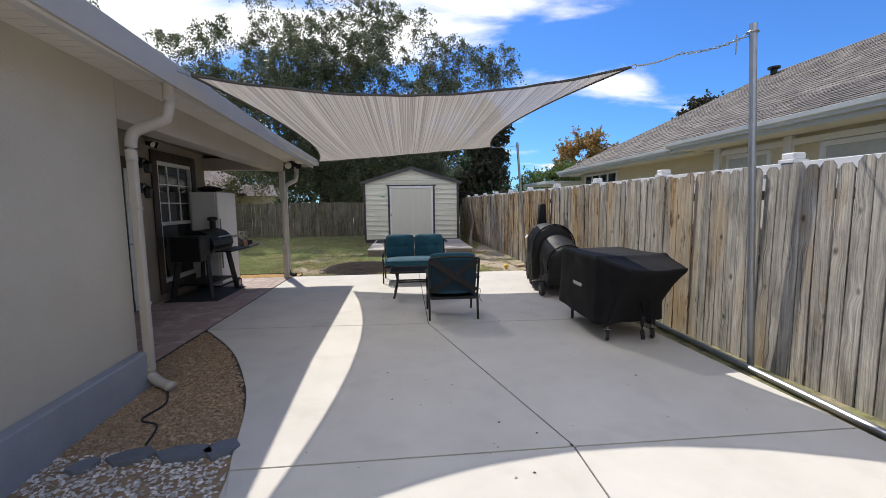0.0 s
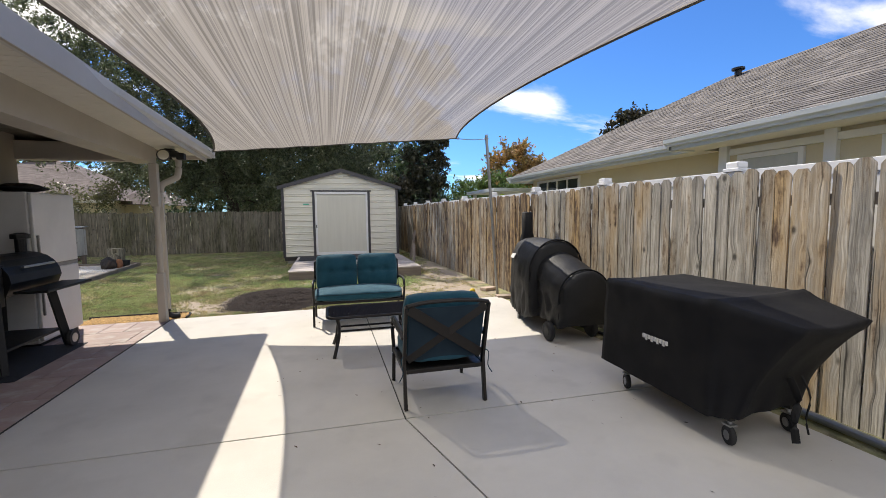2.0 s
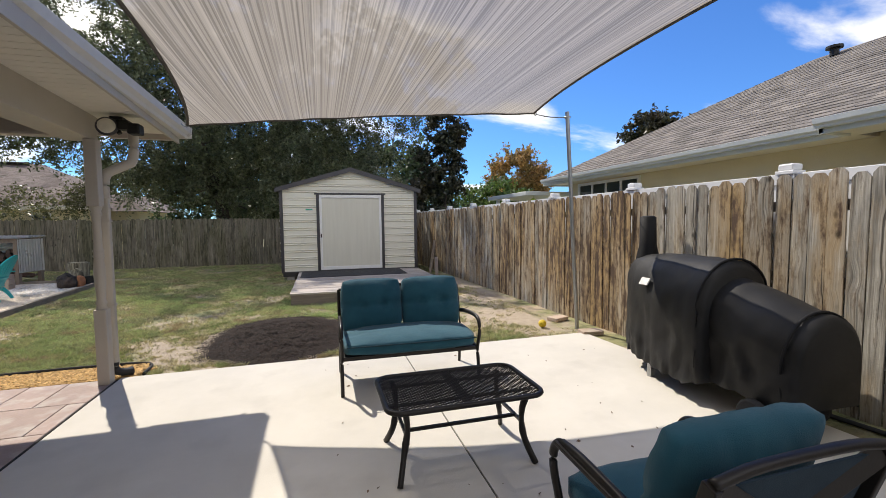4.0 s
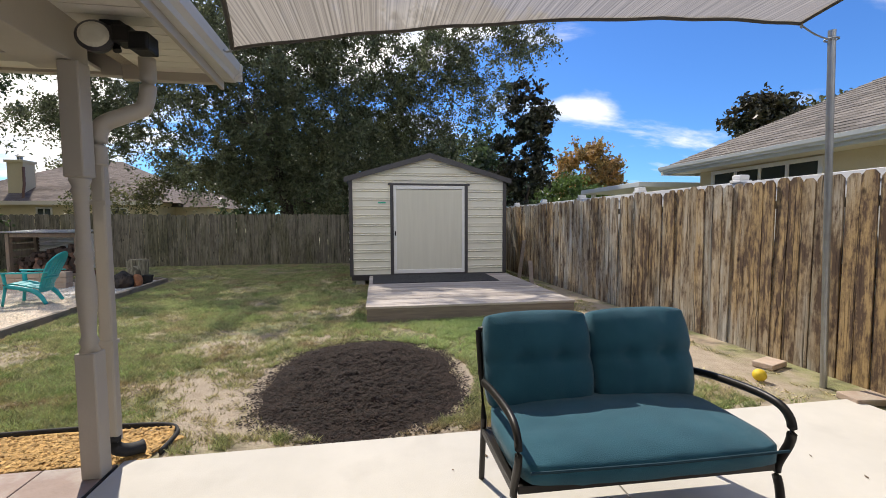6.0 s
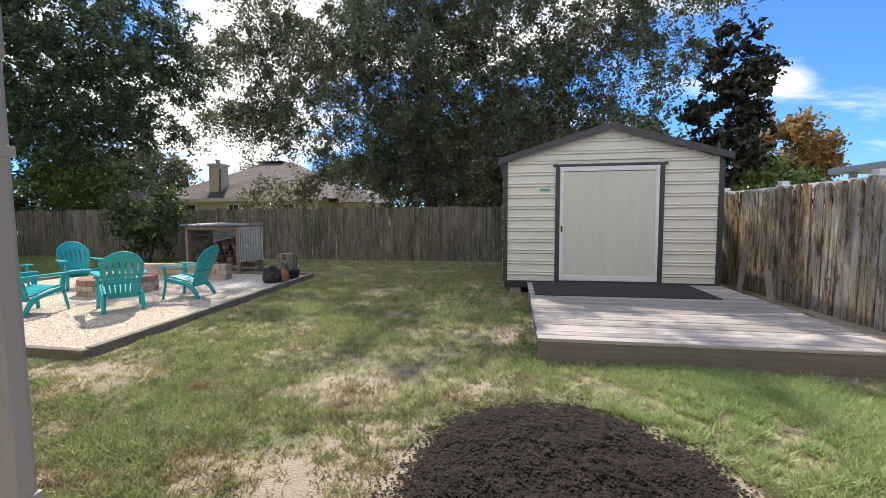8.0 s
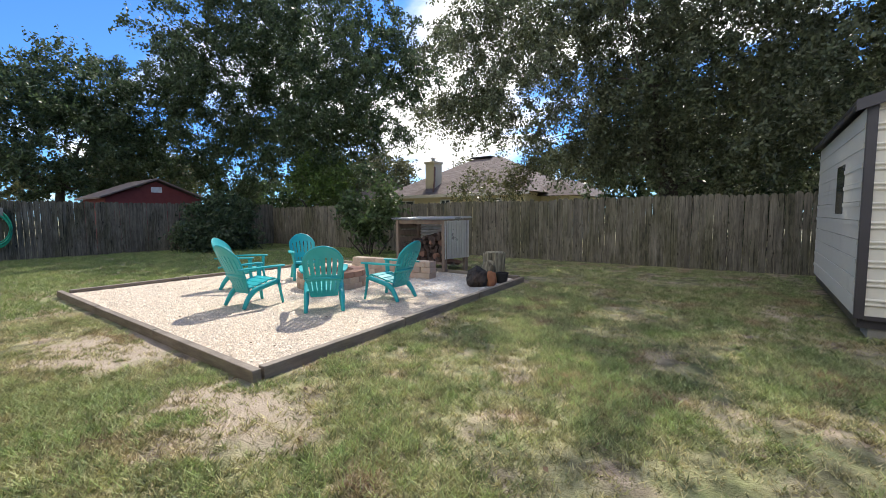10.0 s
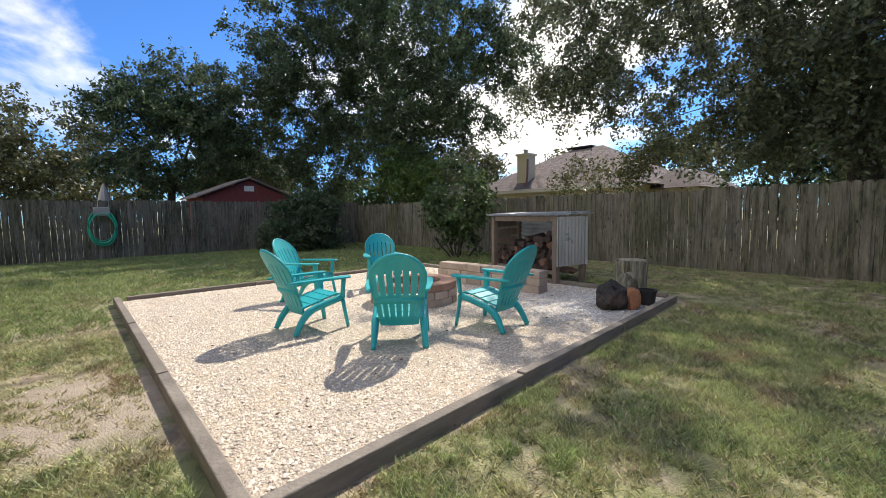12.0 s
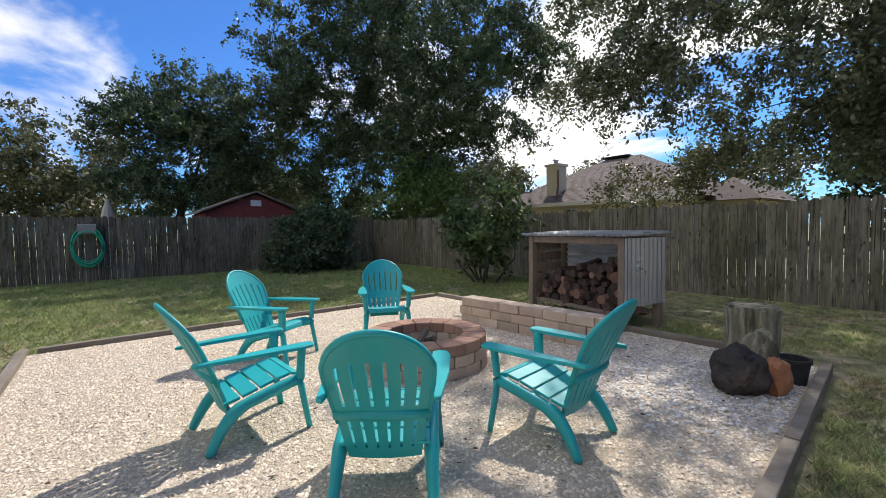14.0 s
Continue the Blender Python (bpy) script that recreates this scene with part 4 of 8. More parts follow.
# roof panels and rake trim
for sx, sgn in ((SX0, -1), (SX1, 1)):
    bm = BM()
    o = sgn * 0.10
    drop = (SP - SE) / (SX1 - SXM) * 0.10
    pts = [(sx + o, SE - drop + 0.03), (SXM, SP + 0.03), (SXM, SP + 0.075), (sx + o, SE - drop + 0.075)]
    a = [bm.verts.new((x, SY0 - 0.09, z)) for x, z in pts]
    b = [bm.verts.new((x, SY1 + 0.09, z)) for x, z in pts]
    bm.faces.new(a), bm.faces.new(b[::-1])
    for i in range(4):
        bm.faces.new((a[i], a[(i + 1) % 4], b[(i + 1) % 4], b[i]))
    part("roof_panel", bm, SHED_TRIM, shed)
    bm = BM()
    pts = [(sx + o, SE - drop - 0.03), (SXM, SP - 0.035), (SXM, SP + 0.082), (sx + o, SE - drop + 0.082)]
    a = [bm.verts.new((x, SY0 - 0.115, z)) for x, z in pts]
    b = [bm.verts.new((x, SY0 - 0.092, z)) for x, z in pts]
    bm.faces.new(a), bm.faces.new(b[::-1])
    for i in range(4):
        bm.faces.new((a[i], a[(i + 1) % 4], b[(i + 1) % 4], b[i]))
    part("rake_trim", bm, SHED_TRIM, shed)
# sliding door in its dark frame
door = thing("shed_door", pose(0, 0, 0), "closed cream shed door in a white frame", "door")
door.parent = shed
bm = BM()
box(bm, DX0 + 0.06, DX1 - 0.06, SY0 - 0.012, SY0 + 0.02, SB + 0.10, DZ1 - 0.09)
dp = part("door_panel", bm, SHED_DOOR, door)
for x0, x1, z0, z1 in ((DX0, DX0 + 0.062, SB + 0.02, DZ1 - 0.0), (DX1 - 0.062, DX1, SB + 0.02, DZ1), (DX0 + 0.064, DX1 - 0.064, SB + 0.02, SB + 0.105), (DX0 + 0.064, DX1 - 0.064, DZ1 - 0.08, DZ1)):
    bm = BM()
    box(bm, x0, x1, SY0 - 0.026, SY0 + 0.02, z0, z1, 0.004)
    part("frame_rail", bm, WHITE, door, "white aluminium frame rail")
bm = BM()
box(bm, DX0 + 0.022, DX0 + 0.05, SY0 - 0.045, SY0 - 0.027, 1.09, 1.19, 0.005)
tube(bm, [(DX0 + 0.036, SY0 - 0.04, 1.14), (DX0 + 0.036, SY0 - 0.09, 1.14)], 0.012, 8)
part("latch", bm, BLACK_METAL, door, "black latch")
for x0, x1, z0, z1 in ((DX0 - 0.075, DX0 - 0.003, SB - 0.03, DZ1 + 0.003), (DX1 + 0.003, DX1 + 0.075, SB - 0.03, DZ1 + 0.003), (DX0 - 0.12, DX1 + 0.12, DZ1 + 0.005, DZ1 + 0.045), (DX0 - 0.001, DX1 + 0.001, SB - 0.03, SB + 0.018)):
    bm = BM()
    box(bm, x0, x1, SY0 - 0.034, SY0 + 0.03, z0, z1, 0.004)
    part("door_trim", bm, SHED_TRIM, shed)
bm = BM()
box(bm, DX0 - 0.36, DX0 - 0.16, SY0 - 0.016, SY0 - 0.012, 1.80, 1.86)
plate = part("maker_plate", bm, LABEL, shed, "small white maker's plate")
bm = BM()
box(bm, DX0 - 0.345, DX0 - 0.175, SY0 - 0.019, SY0 - 0.0165, 1.815, 1.845)
part("print_bar", bm, HOSE, plate)
bm = BM()
box(bm, SX0 - 0.015, SX0 + 0.0, 17.2, 17.75, 1.25, 1.85)
part("side_window", bm, WINDOW, shed, "dark side window")

# deck in front of the shed
deck = thing("wooden_deck", pose(0, 0, 0), "low weathered wooden deck before the shed", "deck")
KX0, KX1, KY0, KY1, KZ = -0.63, 2.50, 12.44, 15.98, 0.20
n = 25
for k in range(n):
    w = (KY1 - KY0) / n
    bm = BM()
    box(bm, KX0 - rng.uniform(0, 0.012), KX1 + rng.uniform(0, 0.012), KY0 + k * w + 0.006, KY0 + (k + 1) * w - 0.006, KZ - 0.032, KZ + rng.uniform(-0.002, 0.002), 0.004)
    part("plank", bm, DECK, deck)
for x0, x1, y0, y1 in ((KX0 + 0.01, KX1 - 0.01, KY0 + 0.012, KY0 + 0.05), (KX0 + 0.01, KX0 + 0.05, KY0 + 0.052, KY1), (KX1 - 0.05, KX1 - 0.01, KY0 + 0.052, KY1), (KX0 + 0.052, KX1 - 0.052, KY1 - 0.04, KY1)):
    bm = BM()
    box(bm, x0, x1, y0, y1, GROUND_Z - 0.02, KZ - 0.034, 0.003)
    part("skirt_board", bm, DECK_SIDE, deck)
bm = BM()
box(bm, -0.56, 1.98, 14.70, 15.92, KZ + 0.002, KZ + 0.014, 0.004)
tagged(part("rubber_mat", bm, DOORMAT), "dark grey rubber mat lying on the deck", "mat")


# ---- shade sail, poles and chains ----
NW, NE, SE_, SW = Vector((-1.22, 3.71, 2.615)), Vector((2.74, 3.95, 2.81)), Vector((2.39, 9.01, 2.73)), Vector((-1.32, 9.28, 2.46))


def sail_point(u, v):
    """u runs west to east, v from the near edge to the far edge; edges are drawn in, the middle hangs."""
    bow_u, bow_v = 4 * u * (1 - u), 4 * v * (1 - v)
    p = NW.lerp(NE, u).lerp(SW.lerp(SE_, u), v)
    p = p + Vector((0, 1, 0)) * (0.50 * (1 - v) ** 2 * bow_u - 0.30 * v ** 2 * bow_u)
    p = p + Vector((1, 0, 0)) * (0.36 * (1 - u) ** 2 * bow_v - 0.42 * u ** 2 * bow_v)
    p.z += -0.085 * bow_u * (1 - 0.5 * v) - 0.05 * bow_v + 0.004 * math.sin(u * 40 + 3 * noise.noise((u * 4, v * 2, 0)))
    return p


sail = thing("shade_sail", pose(0, 0, 0), "taupe knitted shade sail stretched over the patio", "shade sail")
bm = BM()
soft_sheet(bm, sail_point, 48, 32)
part("cloth", bm, SAIL, sail, smooth=True)
for k, f in enumerate((lambda t: sail_point(t, 0), lambda t: sail_point(t, 1), lambda t: sail_point(0, t), lambda t: sail_point(1, t))):
    bm = BM()
    tube(bm, [f(i / 32) for i in range(33)], 0.013, 6)
    part("hem", bm, HEM, sail, "dark webbing hem")
for c, q in ((NE, (3.61, 3.50, 2.98)), (SE_, (3.05, 9.33, 2.80)), (NW, (-1.33, 3.36, 2.655)), (SW, (-1.43, 9.45, 2.52))):
    bm = BM()
    d = (Vector(q) - c).normalized()
    tube(bm, [c + d * (0.03 + 0.022 * math.cos(a)) + Vector((0, 0, 0.022 * math.sin(a))) for a in (i * math.pi / 6 for i in range(12))], 0.005, 6, closed=True)
    part("corner_ring", bm, GALV, sail)


def chain(name, a, b, label, links, sag=0.05, length=0.05):
    """Steel links hung between two points, every second one turned."""
    t = thing(name, Matrix.Translation(a), label, "chain")
    a, b = Vector(a), Vector(b)
    for k in range(links):
        s = (k + 0.5) / links
        c = a.lerp(b, s) - Vector((0, 0, sag * 4 * s * (1 - s))) - a
        d = (b - a).normalized()
        side = d.cross(Vector((0, 0, 1))).normalized() if k % 2 else Vector((0, 0, 1))
        h = (b - a).length / links * 0.66
        bm = BM()
        tube(bm, [c + d * h * math.cos(q) + side * h * 0.5 * math.sin(q) for q in (i * math.pi / 5 for i in range(10))], 0.0045, 5, closed=True)
        part("link", bm, GALV, t)
    return t


def rope(name, a, b, r, label, category="rope", material=None):
    bm = BM()
    a, b = Vector(a), Vector(b)
    tube(bm, [Vector((0, 0, 0)).lerp(b - a, i / 6) - Vector((0, 0, 0.02 * 4 * (i / 6) * (1 - i / 6))) for i in range(7)], r, 6)
    ob = part(name, bm, material or GALV)
    ob.location = a
    return tagged(ob, label, category)


tip = Vector((3.61, 3.50, 2.98))
mid_c = NE.lerp(tip, 0.42)
rope("turnbuckle", NE + (tip - NE) * 0.06, mid_c, 0.008, "steel turnbuckle between sail and chain", "turnbuckle")
chain("chain", mid_c, tip, "galvanised chain from the sail to the pole", 16, 0.04)
chain("chain", (3.47, 3.52, 2.955), (3.47, 3.52, 2.80), "loose end of galvanised chain hanging by the pole", 4, 0)
rope("wire", SE_, (3.04, 9.33, 2.80), 0.006, "steel wire from the sail to the far pole", "wire")
rope("wire", NW, (-1.33, 3.36, 2.655), 0.007, "steel wire from the sail to the gutter", "wire")
rope("wire", SW, (-1.43, 9.45, 2.52), 0.007, "steel wire from the sail to the gutter", "wire")


def pole(base, top, r, label):
    t = thing("sail_pole", pose(*base), label, "pole")
    bm = BM()
    b, a = Vector((0, 0, -0.1)), Vector(top) - Vector(base)
    tube(bm, [b, a], r, 14)
    part("tube", bm, GALV, t, smooth=False)
    bm = BM()
    tube(bm, [a - Vector((0, 0, 0.07)) + Vector((0.045 * math.cos(q), 0.045 * math.sin(q), 0)) for q in (i * math.pi / 5 for i in range(10))], 0.006, 6, closed=True)
    part("eye_clamp", bm, GALV, t)
    return t


pole((3.74, 3.44, GROUND_Z), (3.60, 3.50, 3.05), 0.030, "tall galvanised steel pole leaning towards the sail")
pole((3.31, 9.46, GROUND_Z), (3.04, 9.33, 2.87), 0.026, "tall galvanised steel pole beside the wooden fence")

# pipe and black hose lying along the slab's edge
bm = BM()
tube(bm, [(0, 0, 0), (0.02, 2.6, 0.0)], 0.03, 12)
pp = part("steel_pipe", bm, GALV)
pp.location = (3.60, 2.16, 0.012)
tagged(pp, "grey steel pipe lying along the slab edge", "pipe")
bm = BM()
tube(bm, arc([(3.66, 4.6, 0), (3.58, 5.3, 0), (3.62, 6.0, 0), (3.50, 6.9, 0), (3.52, 7.6, 0), (3.42, 8.5, 0)], 8), 0.018, 8)
bmesh.ops.translate(bm, verts=bm.verts, vec=(-3.6, -6, 0))
hs = part("black_hose", bm, RUBBER, smooth=True)
hs.location = (3.6, 6, -0.008)
tagged(hs, "black flexible pipe lying between slab and fence", "hose")


# ---- neighbouring houses ----
def shingle_roof(parent, quad, material, course=0.15, tab=0.32, seed=1, lift=0.012):
    """Courses of tabs over the quad (eave left, eave right, ridge right, ridge left)."""
    r = random.Random(seed)
    A, B, C, D = [Vector(q) for q in quad]
    nrm = (B - A).cross(D - A).normalized()
    if nrm.z < 0:
        nrm = -nrm
    rows = max(1, int((((D + C) / 2) - ((A + B) / 2)).length / course))
    verts, faces = [], []
    for i in range(rows):
        s0, s1 = i / rows, min(1, (i + 1.12) / rows)
        a0, b0, a1, b1 = A.lerp(D, s0), B.lerp(C, s0), A.lerp(D, s1), B.lerp(C, s1)
        L = (b0 - a0).length
        k = 0
        x = -r.uniform(0, tab)
        while x < L:
            w = tab * r.uniform(0.75, 1.2)
            x0, x1 = max(0, x) / L, min(L, x + w - 0.006) / L
            if x1 > x0:
                p = [a0.lerp(b0, x0), a0.lerp(b0, x1), a1.lerp(b1, x1), a1.lerp(b1, x0)]
                h = lift * r.uniform(0.7, 1.3)
                n0 = len(verts)
                verts += [p[0] + nrm * h, p[1] + nrm * h, p[2] + nrm * 0.002, p[3] + nrm * 0.002, p[0], p[1]]
                faces += [(n0, n0 + 1, n0 + 2, n0 + 3), (n0 + 4, n0 + 5, n0 + 1, n0)]
            x += w
    ob = raw("shingles", [tuple(v) for v in verts], faces, material, parent)
    return tagged(ob, kind="stuff")


def hip_roof(parent, x0, x1, y0, y1, z, zr, inset, material, along="y", shingles=(), seed=1):
    if along == "y":
        xm = (x0 + x1) / 2
        r0, r1 = (xm, y0 + inset, zr), (xm, y1 - inset, zr)
    else:
        ym = (y0 + y1) / 2
        r0, r1 = (x0 + inset, ym, zr), (x1 - inset, ym, zr)
    c = [(x0, y0, z), (x1, y0, z), (x1, y1, z), (x0, y1, z)]
    bm = BM()
    v = [bm.verts.new(p) for p in c + [r0, r1]]
    if along == "y":
        fs = ((0, 1, 4), (1, 2, 5, 4), (2, 3, 5), (3, 0, 4, 5), (3, 2, 1, 0))
    else:
        fs = ((0, 1, 5, 4), (1, 2, 5), (2, 3, 4, 5), (3, 0, 4), (3, 2, 1, 0))
    for f in fs:
        bm.faces.new([v[i] for i in f])
    ob = part("roof", bm, material, parent)
    for f in shingles:
        idx = fs[f]
        q = [(c + [r0, r1])[i] for i in idx]
        if len(q) == 3:
            q = [q[0], q[1], q[2], q[2]]
        shingle_roof(ob, q, material, seed=seed + f)
    return ob


def house_window(parent, x, y0, y1, z0, z1, panes=2, axis="x", face=-1, blind=False):
    """A window on a wall at x (or at y when axis is 'y')."""
    def bx(bm, a, b0, b1, c0, c1, t0, t1):
        if axis == "x":
            box(bm, a + face * t1, a + face * t0, b0, b1, c0, c1)
        else:
            box(bm, b0, b1, a + face * t1, a + face * t0, c0, c1)
    bm = BM()
    bx(bm, x, y0, y1, z0, z1, 0.004, 0.012)
    w = part("window", bm, BLIND if blind else WINDOW, parent)
    for b0, b1, c0, c1 in ((y0 - 0.07, y0, z0 - 0.07, z1 + 0.07), (y1, y1 + 0.07, z0 - 0.07, z1 + 0.07), (y0, y1, z1, z1 + 0.07), (y0, y1, z0 - 0.07, z0)):
        bm = BM()
        bx(bm, x, b0, b1, c0, c1, 0.002, 0.05)
        part("frame", bm, VINYL, w)
    for k in range(1, panes):
        c = y0 + (y1 - y0) * k / panes
        bm = BM()
        bx(bm, x, c - 0.025, c + 0.025, z0, z1, 0.013, 0.045)
        part("mullion", bm, VINYL, w)
    return w


nh = thing("neighbour_house", pose(6, 8, 0), "cream stucco house with brown shingle roof beyond the fence", "house")
nh.matrix_world = pose(0.38, 0, -0.06)
bm = BM()
box(bm, 6.75, 14.0, 7.95, 15.5, -0.1, 2.66)
part("wall", bm, CREAM, nh)
bm = BM()
box(bm, 6.35, 14.2, -6.0, 7.94, -0.1, 2.66)
part("wall", bm, CREAM, nh)
for y0, y1, blind in ((12.75, 15.05, False),):
    house_window(nh, 6.75, y0, y1, 1.45, 2.50, 4)
for y0, y1 in ((6.70, 7.55), (4.6, 5.7), (1.8, 2.8)):
    house_window(nh, 6.35, y0, y1, 1.25, 2.36, 1, blind=True)
for y in (7.91, 6.35, 4.2):
    bm = BM()
    box(bm, 6.27, 6.348, y - 0.13, y + 0.02, 0, 2.60, 0.006)
    part("corner_board", bm, VINYL, nh)
bm = BM()
box(bm, 6.29, 6.348, 4.23, 7.75, 2.44, 2.54, 0.005)
part("band", bm, VINYL, nh)
for x0, x1, y0, y1 in ((6.10, 6.74, 8.30, 15.9), (5.65, 6.34, -6.5, 8.30)):
    bm = BM()
    box(bm, x0, x1, y0, y1, 2.60, 2.64)
    part("soffit", bm, SOFFIT, nh)
    bm = BM()
    box(bm, x0 - 0.05, x0 - 0.002, y0, y1, 2.57, 2.75, 0.006)
    part("fascia", bm, FASCIA, nh)
    bm = BM()
    extrude_profile(bm, [(a, b) for a, b in prof], pose(x0 - 0.052, y0, 2.635, 0, 0, 90), y1 - y0)
    part("gutter", bm, FASCIA, nh)
bm = BM()
box(bm, 5.60, 6.10, 8.25, 8.298, 2.57, 2.75)
part("end_fascia", bm, FASCIA, nh)
bm = BM()
box(bm, 6.05, 14.4, 15.9, 15.95, 2.57, 2.75)
part("end_fascia", bm, FASCIA, nh)
hip_roof(nh, 6.05, 15.0, -7.0, 15.95, 2.74, 5.15, 4.4, SHINGLE, "y", (2, 3), 5)
bm = BM()
v = [bm.verts.new(p) for p in ((5.60, -6.5, 2.752), (5.60, 8.30, 2.752), (6.2, 8.30, 2.79), (7.3, 7.15, 3.43), (7.3, -6.5, 3.43))]
bm.faces.new(v)
part("eave_roof", bm, SHINGLE, nh)
shingle_roof(nh, ((5.60, -6.5, 2.755), (5.60, 8.30, 2.755), (7.3, 7.05, 3.445), (7.3, -6.5, 3.445)), SHINGLE, seed=9)
bm = BM()
lathe(bm, [(0.08, 0), (0.08, 0.14), (0.15, 0.15), (0.15, 0.20)], pose(10.2, 11.0, 4.98), 12)
part("roof_vent", bm, BLACK_METAL, nh)
bm = BM()
box(bm, 5.5, 9.5, 16.0, 19.0, 2.30, 2.42, 0.01)
lp = part("lanai_roof", bm, FASCIA, nh, "flat white patio roof at the back of the house")
for x in (5.7, 8.0):
    bm = BM()
    box(bm, x, x + 0.1, 18.6, 18.7, 0, 2.298)
    part("lanai_post", bm, VINYL, nh)

fh = thing("far_house", pose(0, 0, 0), "cream house with brown hip roof and chimney behind the fence", "house")
bm = BM()
box(bm, -22.2, -12.2, 31.5, 41.0, -0.1, 2.55)
part("wall", bm, CREAM, fh)
for x0, x1 in ((-21.6, -20.2), (-17.9, -17.3), (-14.4, -13.7)):
    house_window(fh, 31.5, x0, x1, 1.2, 2.15, 2, "y", -1)
hip_roof(fh, -22.9, -11.6, 30.8, 41.6, 2.5, 5.25, 4.7, SHINGLE_FAR, "x", (0, 1, 3), 21)
bm = BM()
box(bm, -22.9, -11.6, 30.75, 30.80, 2.33, 2.52)
part("fascia", bm, SOFFIT, fh)
bm = BM()
box(bm, -12.19, -10.5, 33.6, 40.0, -0.1, 2.35)
part("wing_wall", bm, CREAM, fh)
hip_roof(fh, -12.8, -9.9, 33.0, 40.6, 2.3, 3.35, 1.4, SHINGLE_FAR, "y", (1, 3), 31)
bm = BM()
tube(bm, [(-18.3, 31.15, 2.58), (-18.3, 31.3, 3.4), (-18.55, 31.66, 4.3)], 0.06, 8)
part("flue_pipe", bm, CHIMNEY_PIPE, fh, "rusty pipe beside the chimney")
bm = BM()
box(bm, -18.6, -16.9, 35.9, 36.5, 5.23, 5.33, 0.02)
part("ridge_vent", bm, BLACK_METAL, fh, "dark vent along the ridge")
bm = BM()
box(bm, -19.35, -18.6, 31.7, 32.5, 2.2, 4.65, 0.02)
box(bm, -19.42, -18.53, 31.63, 32.57, 4.55, 4.68, 0.01)
ch = part("chimney", bm, CREAM, fh)
bm = BM()
lathe(bm, [(0.12, 0), (0.12, 0.2), (0.2, 0.24), (0.02, 0.38)], pose(-19.0, 32.1, 4.68), 10)
part("flue_cap", bm, GALV, ch)

eh = thing("east_far_house", pose(0, 0, 0), "pale house with a grey roof behind the trees", "house")
bm = BM()
box(bm, -32, -24.5, 33, 40, -0.1, 2.5)
part("wall", bm, CREAM, eh)
hip_roof(eh, -32.6, -23.9, 32.4, 40.6, 2.5, 4.6, 3.5, SHINGLE_FAR, "x")

rs = thing("red_shed", pose(0, 0, 0), "dark red wooden shed with a shingle gable roof beyond the fence", "shed")
bm = BM()
box(bm, -25.6, -22.6, 15.6, 19.2, -0.1, 2.05)
v = [bm.verts.new(p) for p in ((-22.6, 15.6, 2.05), (-22.6, 19.2, 2.05), (-22.6, 17.4, 2.78), (-25.6, 15.6, 2.05), (-25.6, 19.2, 2.05), (-25.6, 17.4, 2.78))]
bm.faces.new(v[:3]), bm.faces.new(v[3:])
part("wall", bm, RED_PAINT, rs)
for sgn in (-1, 1):
    bm = BM()
    a = [(-22.4, 17.4, 2.86), (-22.4, 17.4 + sgn * 2.05, 2.02), (-25.8, 17.4 + sgn * 2.05, 2.02), (-25.8, 17.4, 2.86)]
    lo = [bm.verts.new(p) for p in a]
    hi = [bm.verts.new((x, y, z + 0.06)) for x, y, z in a]
    bm.faces.new(lo), bm.faces.new(hi[::-1])
    for i in range(4):
        bm.faces.new((lo[i], lo[(i + 1) % 4], hi[(i + 1) % 4], hi[i]))
    part("roof", bm, SHINGLE_FAR, rs)
bm = BM()
box(bm, -22.598, -22.57, 17.2, 17.6, 2.32, 2.55)
part("gable_vent", bm, LABEL, rs)

um = thing("patio_umbrella", pose(-27.9, 12.8, GROUND_Z), "closed beige patio umbrella beyond the fence", "umbrella")
bm = BM()
tube(bm, [(0, 0, 0), (0, 0, 2.85)], 0.03, 8)
part("pole", bm, GALV, um)
bm = BM()
lathe(bm, [(0.30, 1.5), (0.33, 1.7), (0.22, 2.3), (0.04, 2.84)], None, 9)
part("canopy", bm, CANVAS, um)


# ---- trees ----
def foliage(rs, centres, sigma, n, size, aspect=0.5, droop=0.0, flat=1.0):
    """n small leaves strung along short twigs that fan out of the clump centres, as one set of quads."""
    m, k = len(centres), 9
    d = rs.normal(0, 1, (m, k, 3)) * np.array([1, 1, flat])
    d /= np.linalg.norm(d, axis=2, keepdims=True)
    ci, ti = rs.randint(0, m, n), rs.randint(0, k, n)
    u = rs.uniform(0.05, 1, n)[:, None]
    length = sigma * 2.3 * (0.5 + 0.5 * ((ci * 7 + ti * 3) % 11) / 10.0)[:, None]
    p = centres[ci] + d[ci, ti] * u * length + rs.normal(0, 0.16, (n, 3)) * sigma
    p[:, 2] -= (droop * 2.2 * u ** 2)[:, 0]
    d = rs.normal(0, 1, (n, 3))
    d[:, 2] -= 0.4 if droop else 0.0
    d /= np.linalg.norm(d, axis=1, keepdims=True)
    e = np.cross(d, rs.normal(0, 1, (n, 3)))
    e /= np.linalg.norm(e, axis=1, keepdims=True) + 1e-9
    s = size * rs.uniform(0.6, 1.35, (n, 1))
    q = np.stack([p - d * s, p + e * s * aspect, p + d * s, p - e * s * aspect], 1).reshape(-1, 3)
    return q, np.arange(n * 4).reshape(-1, 4)


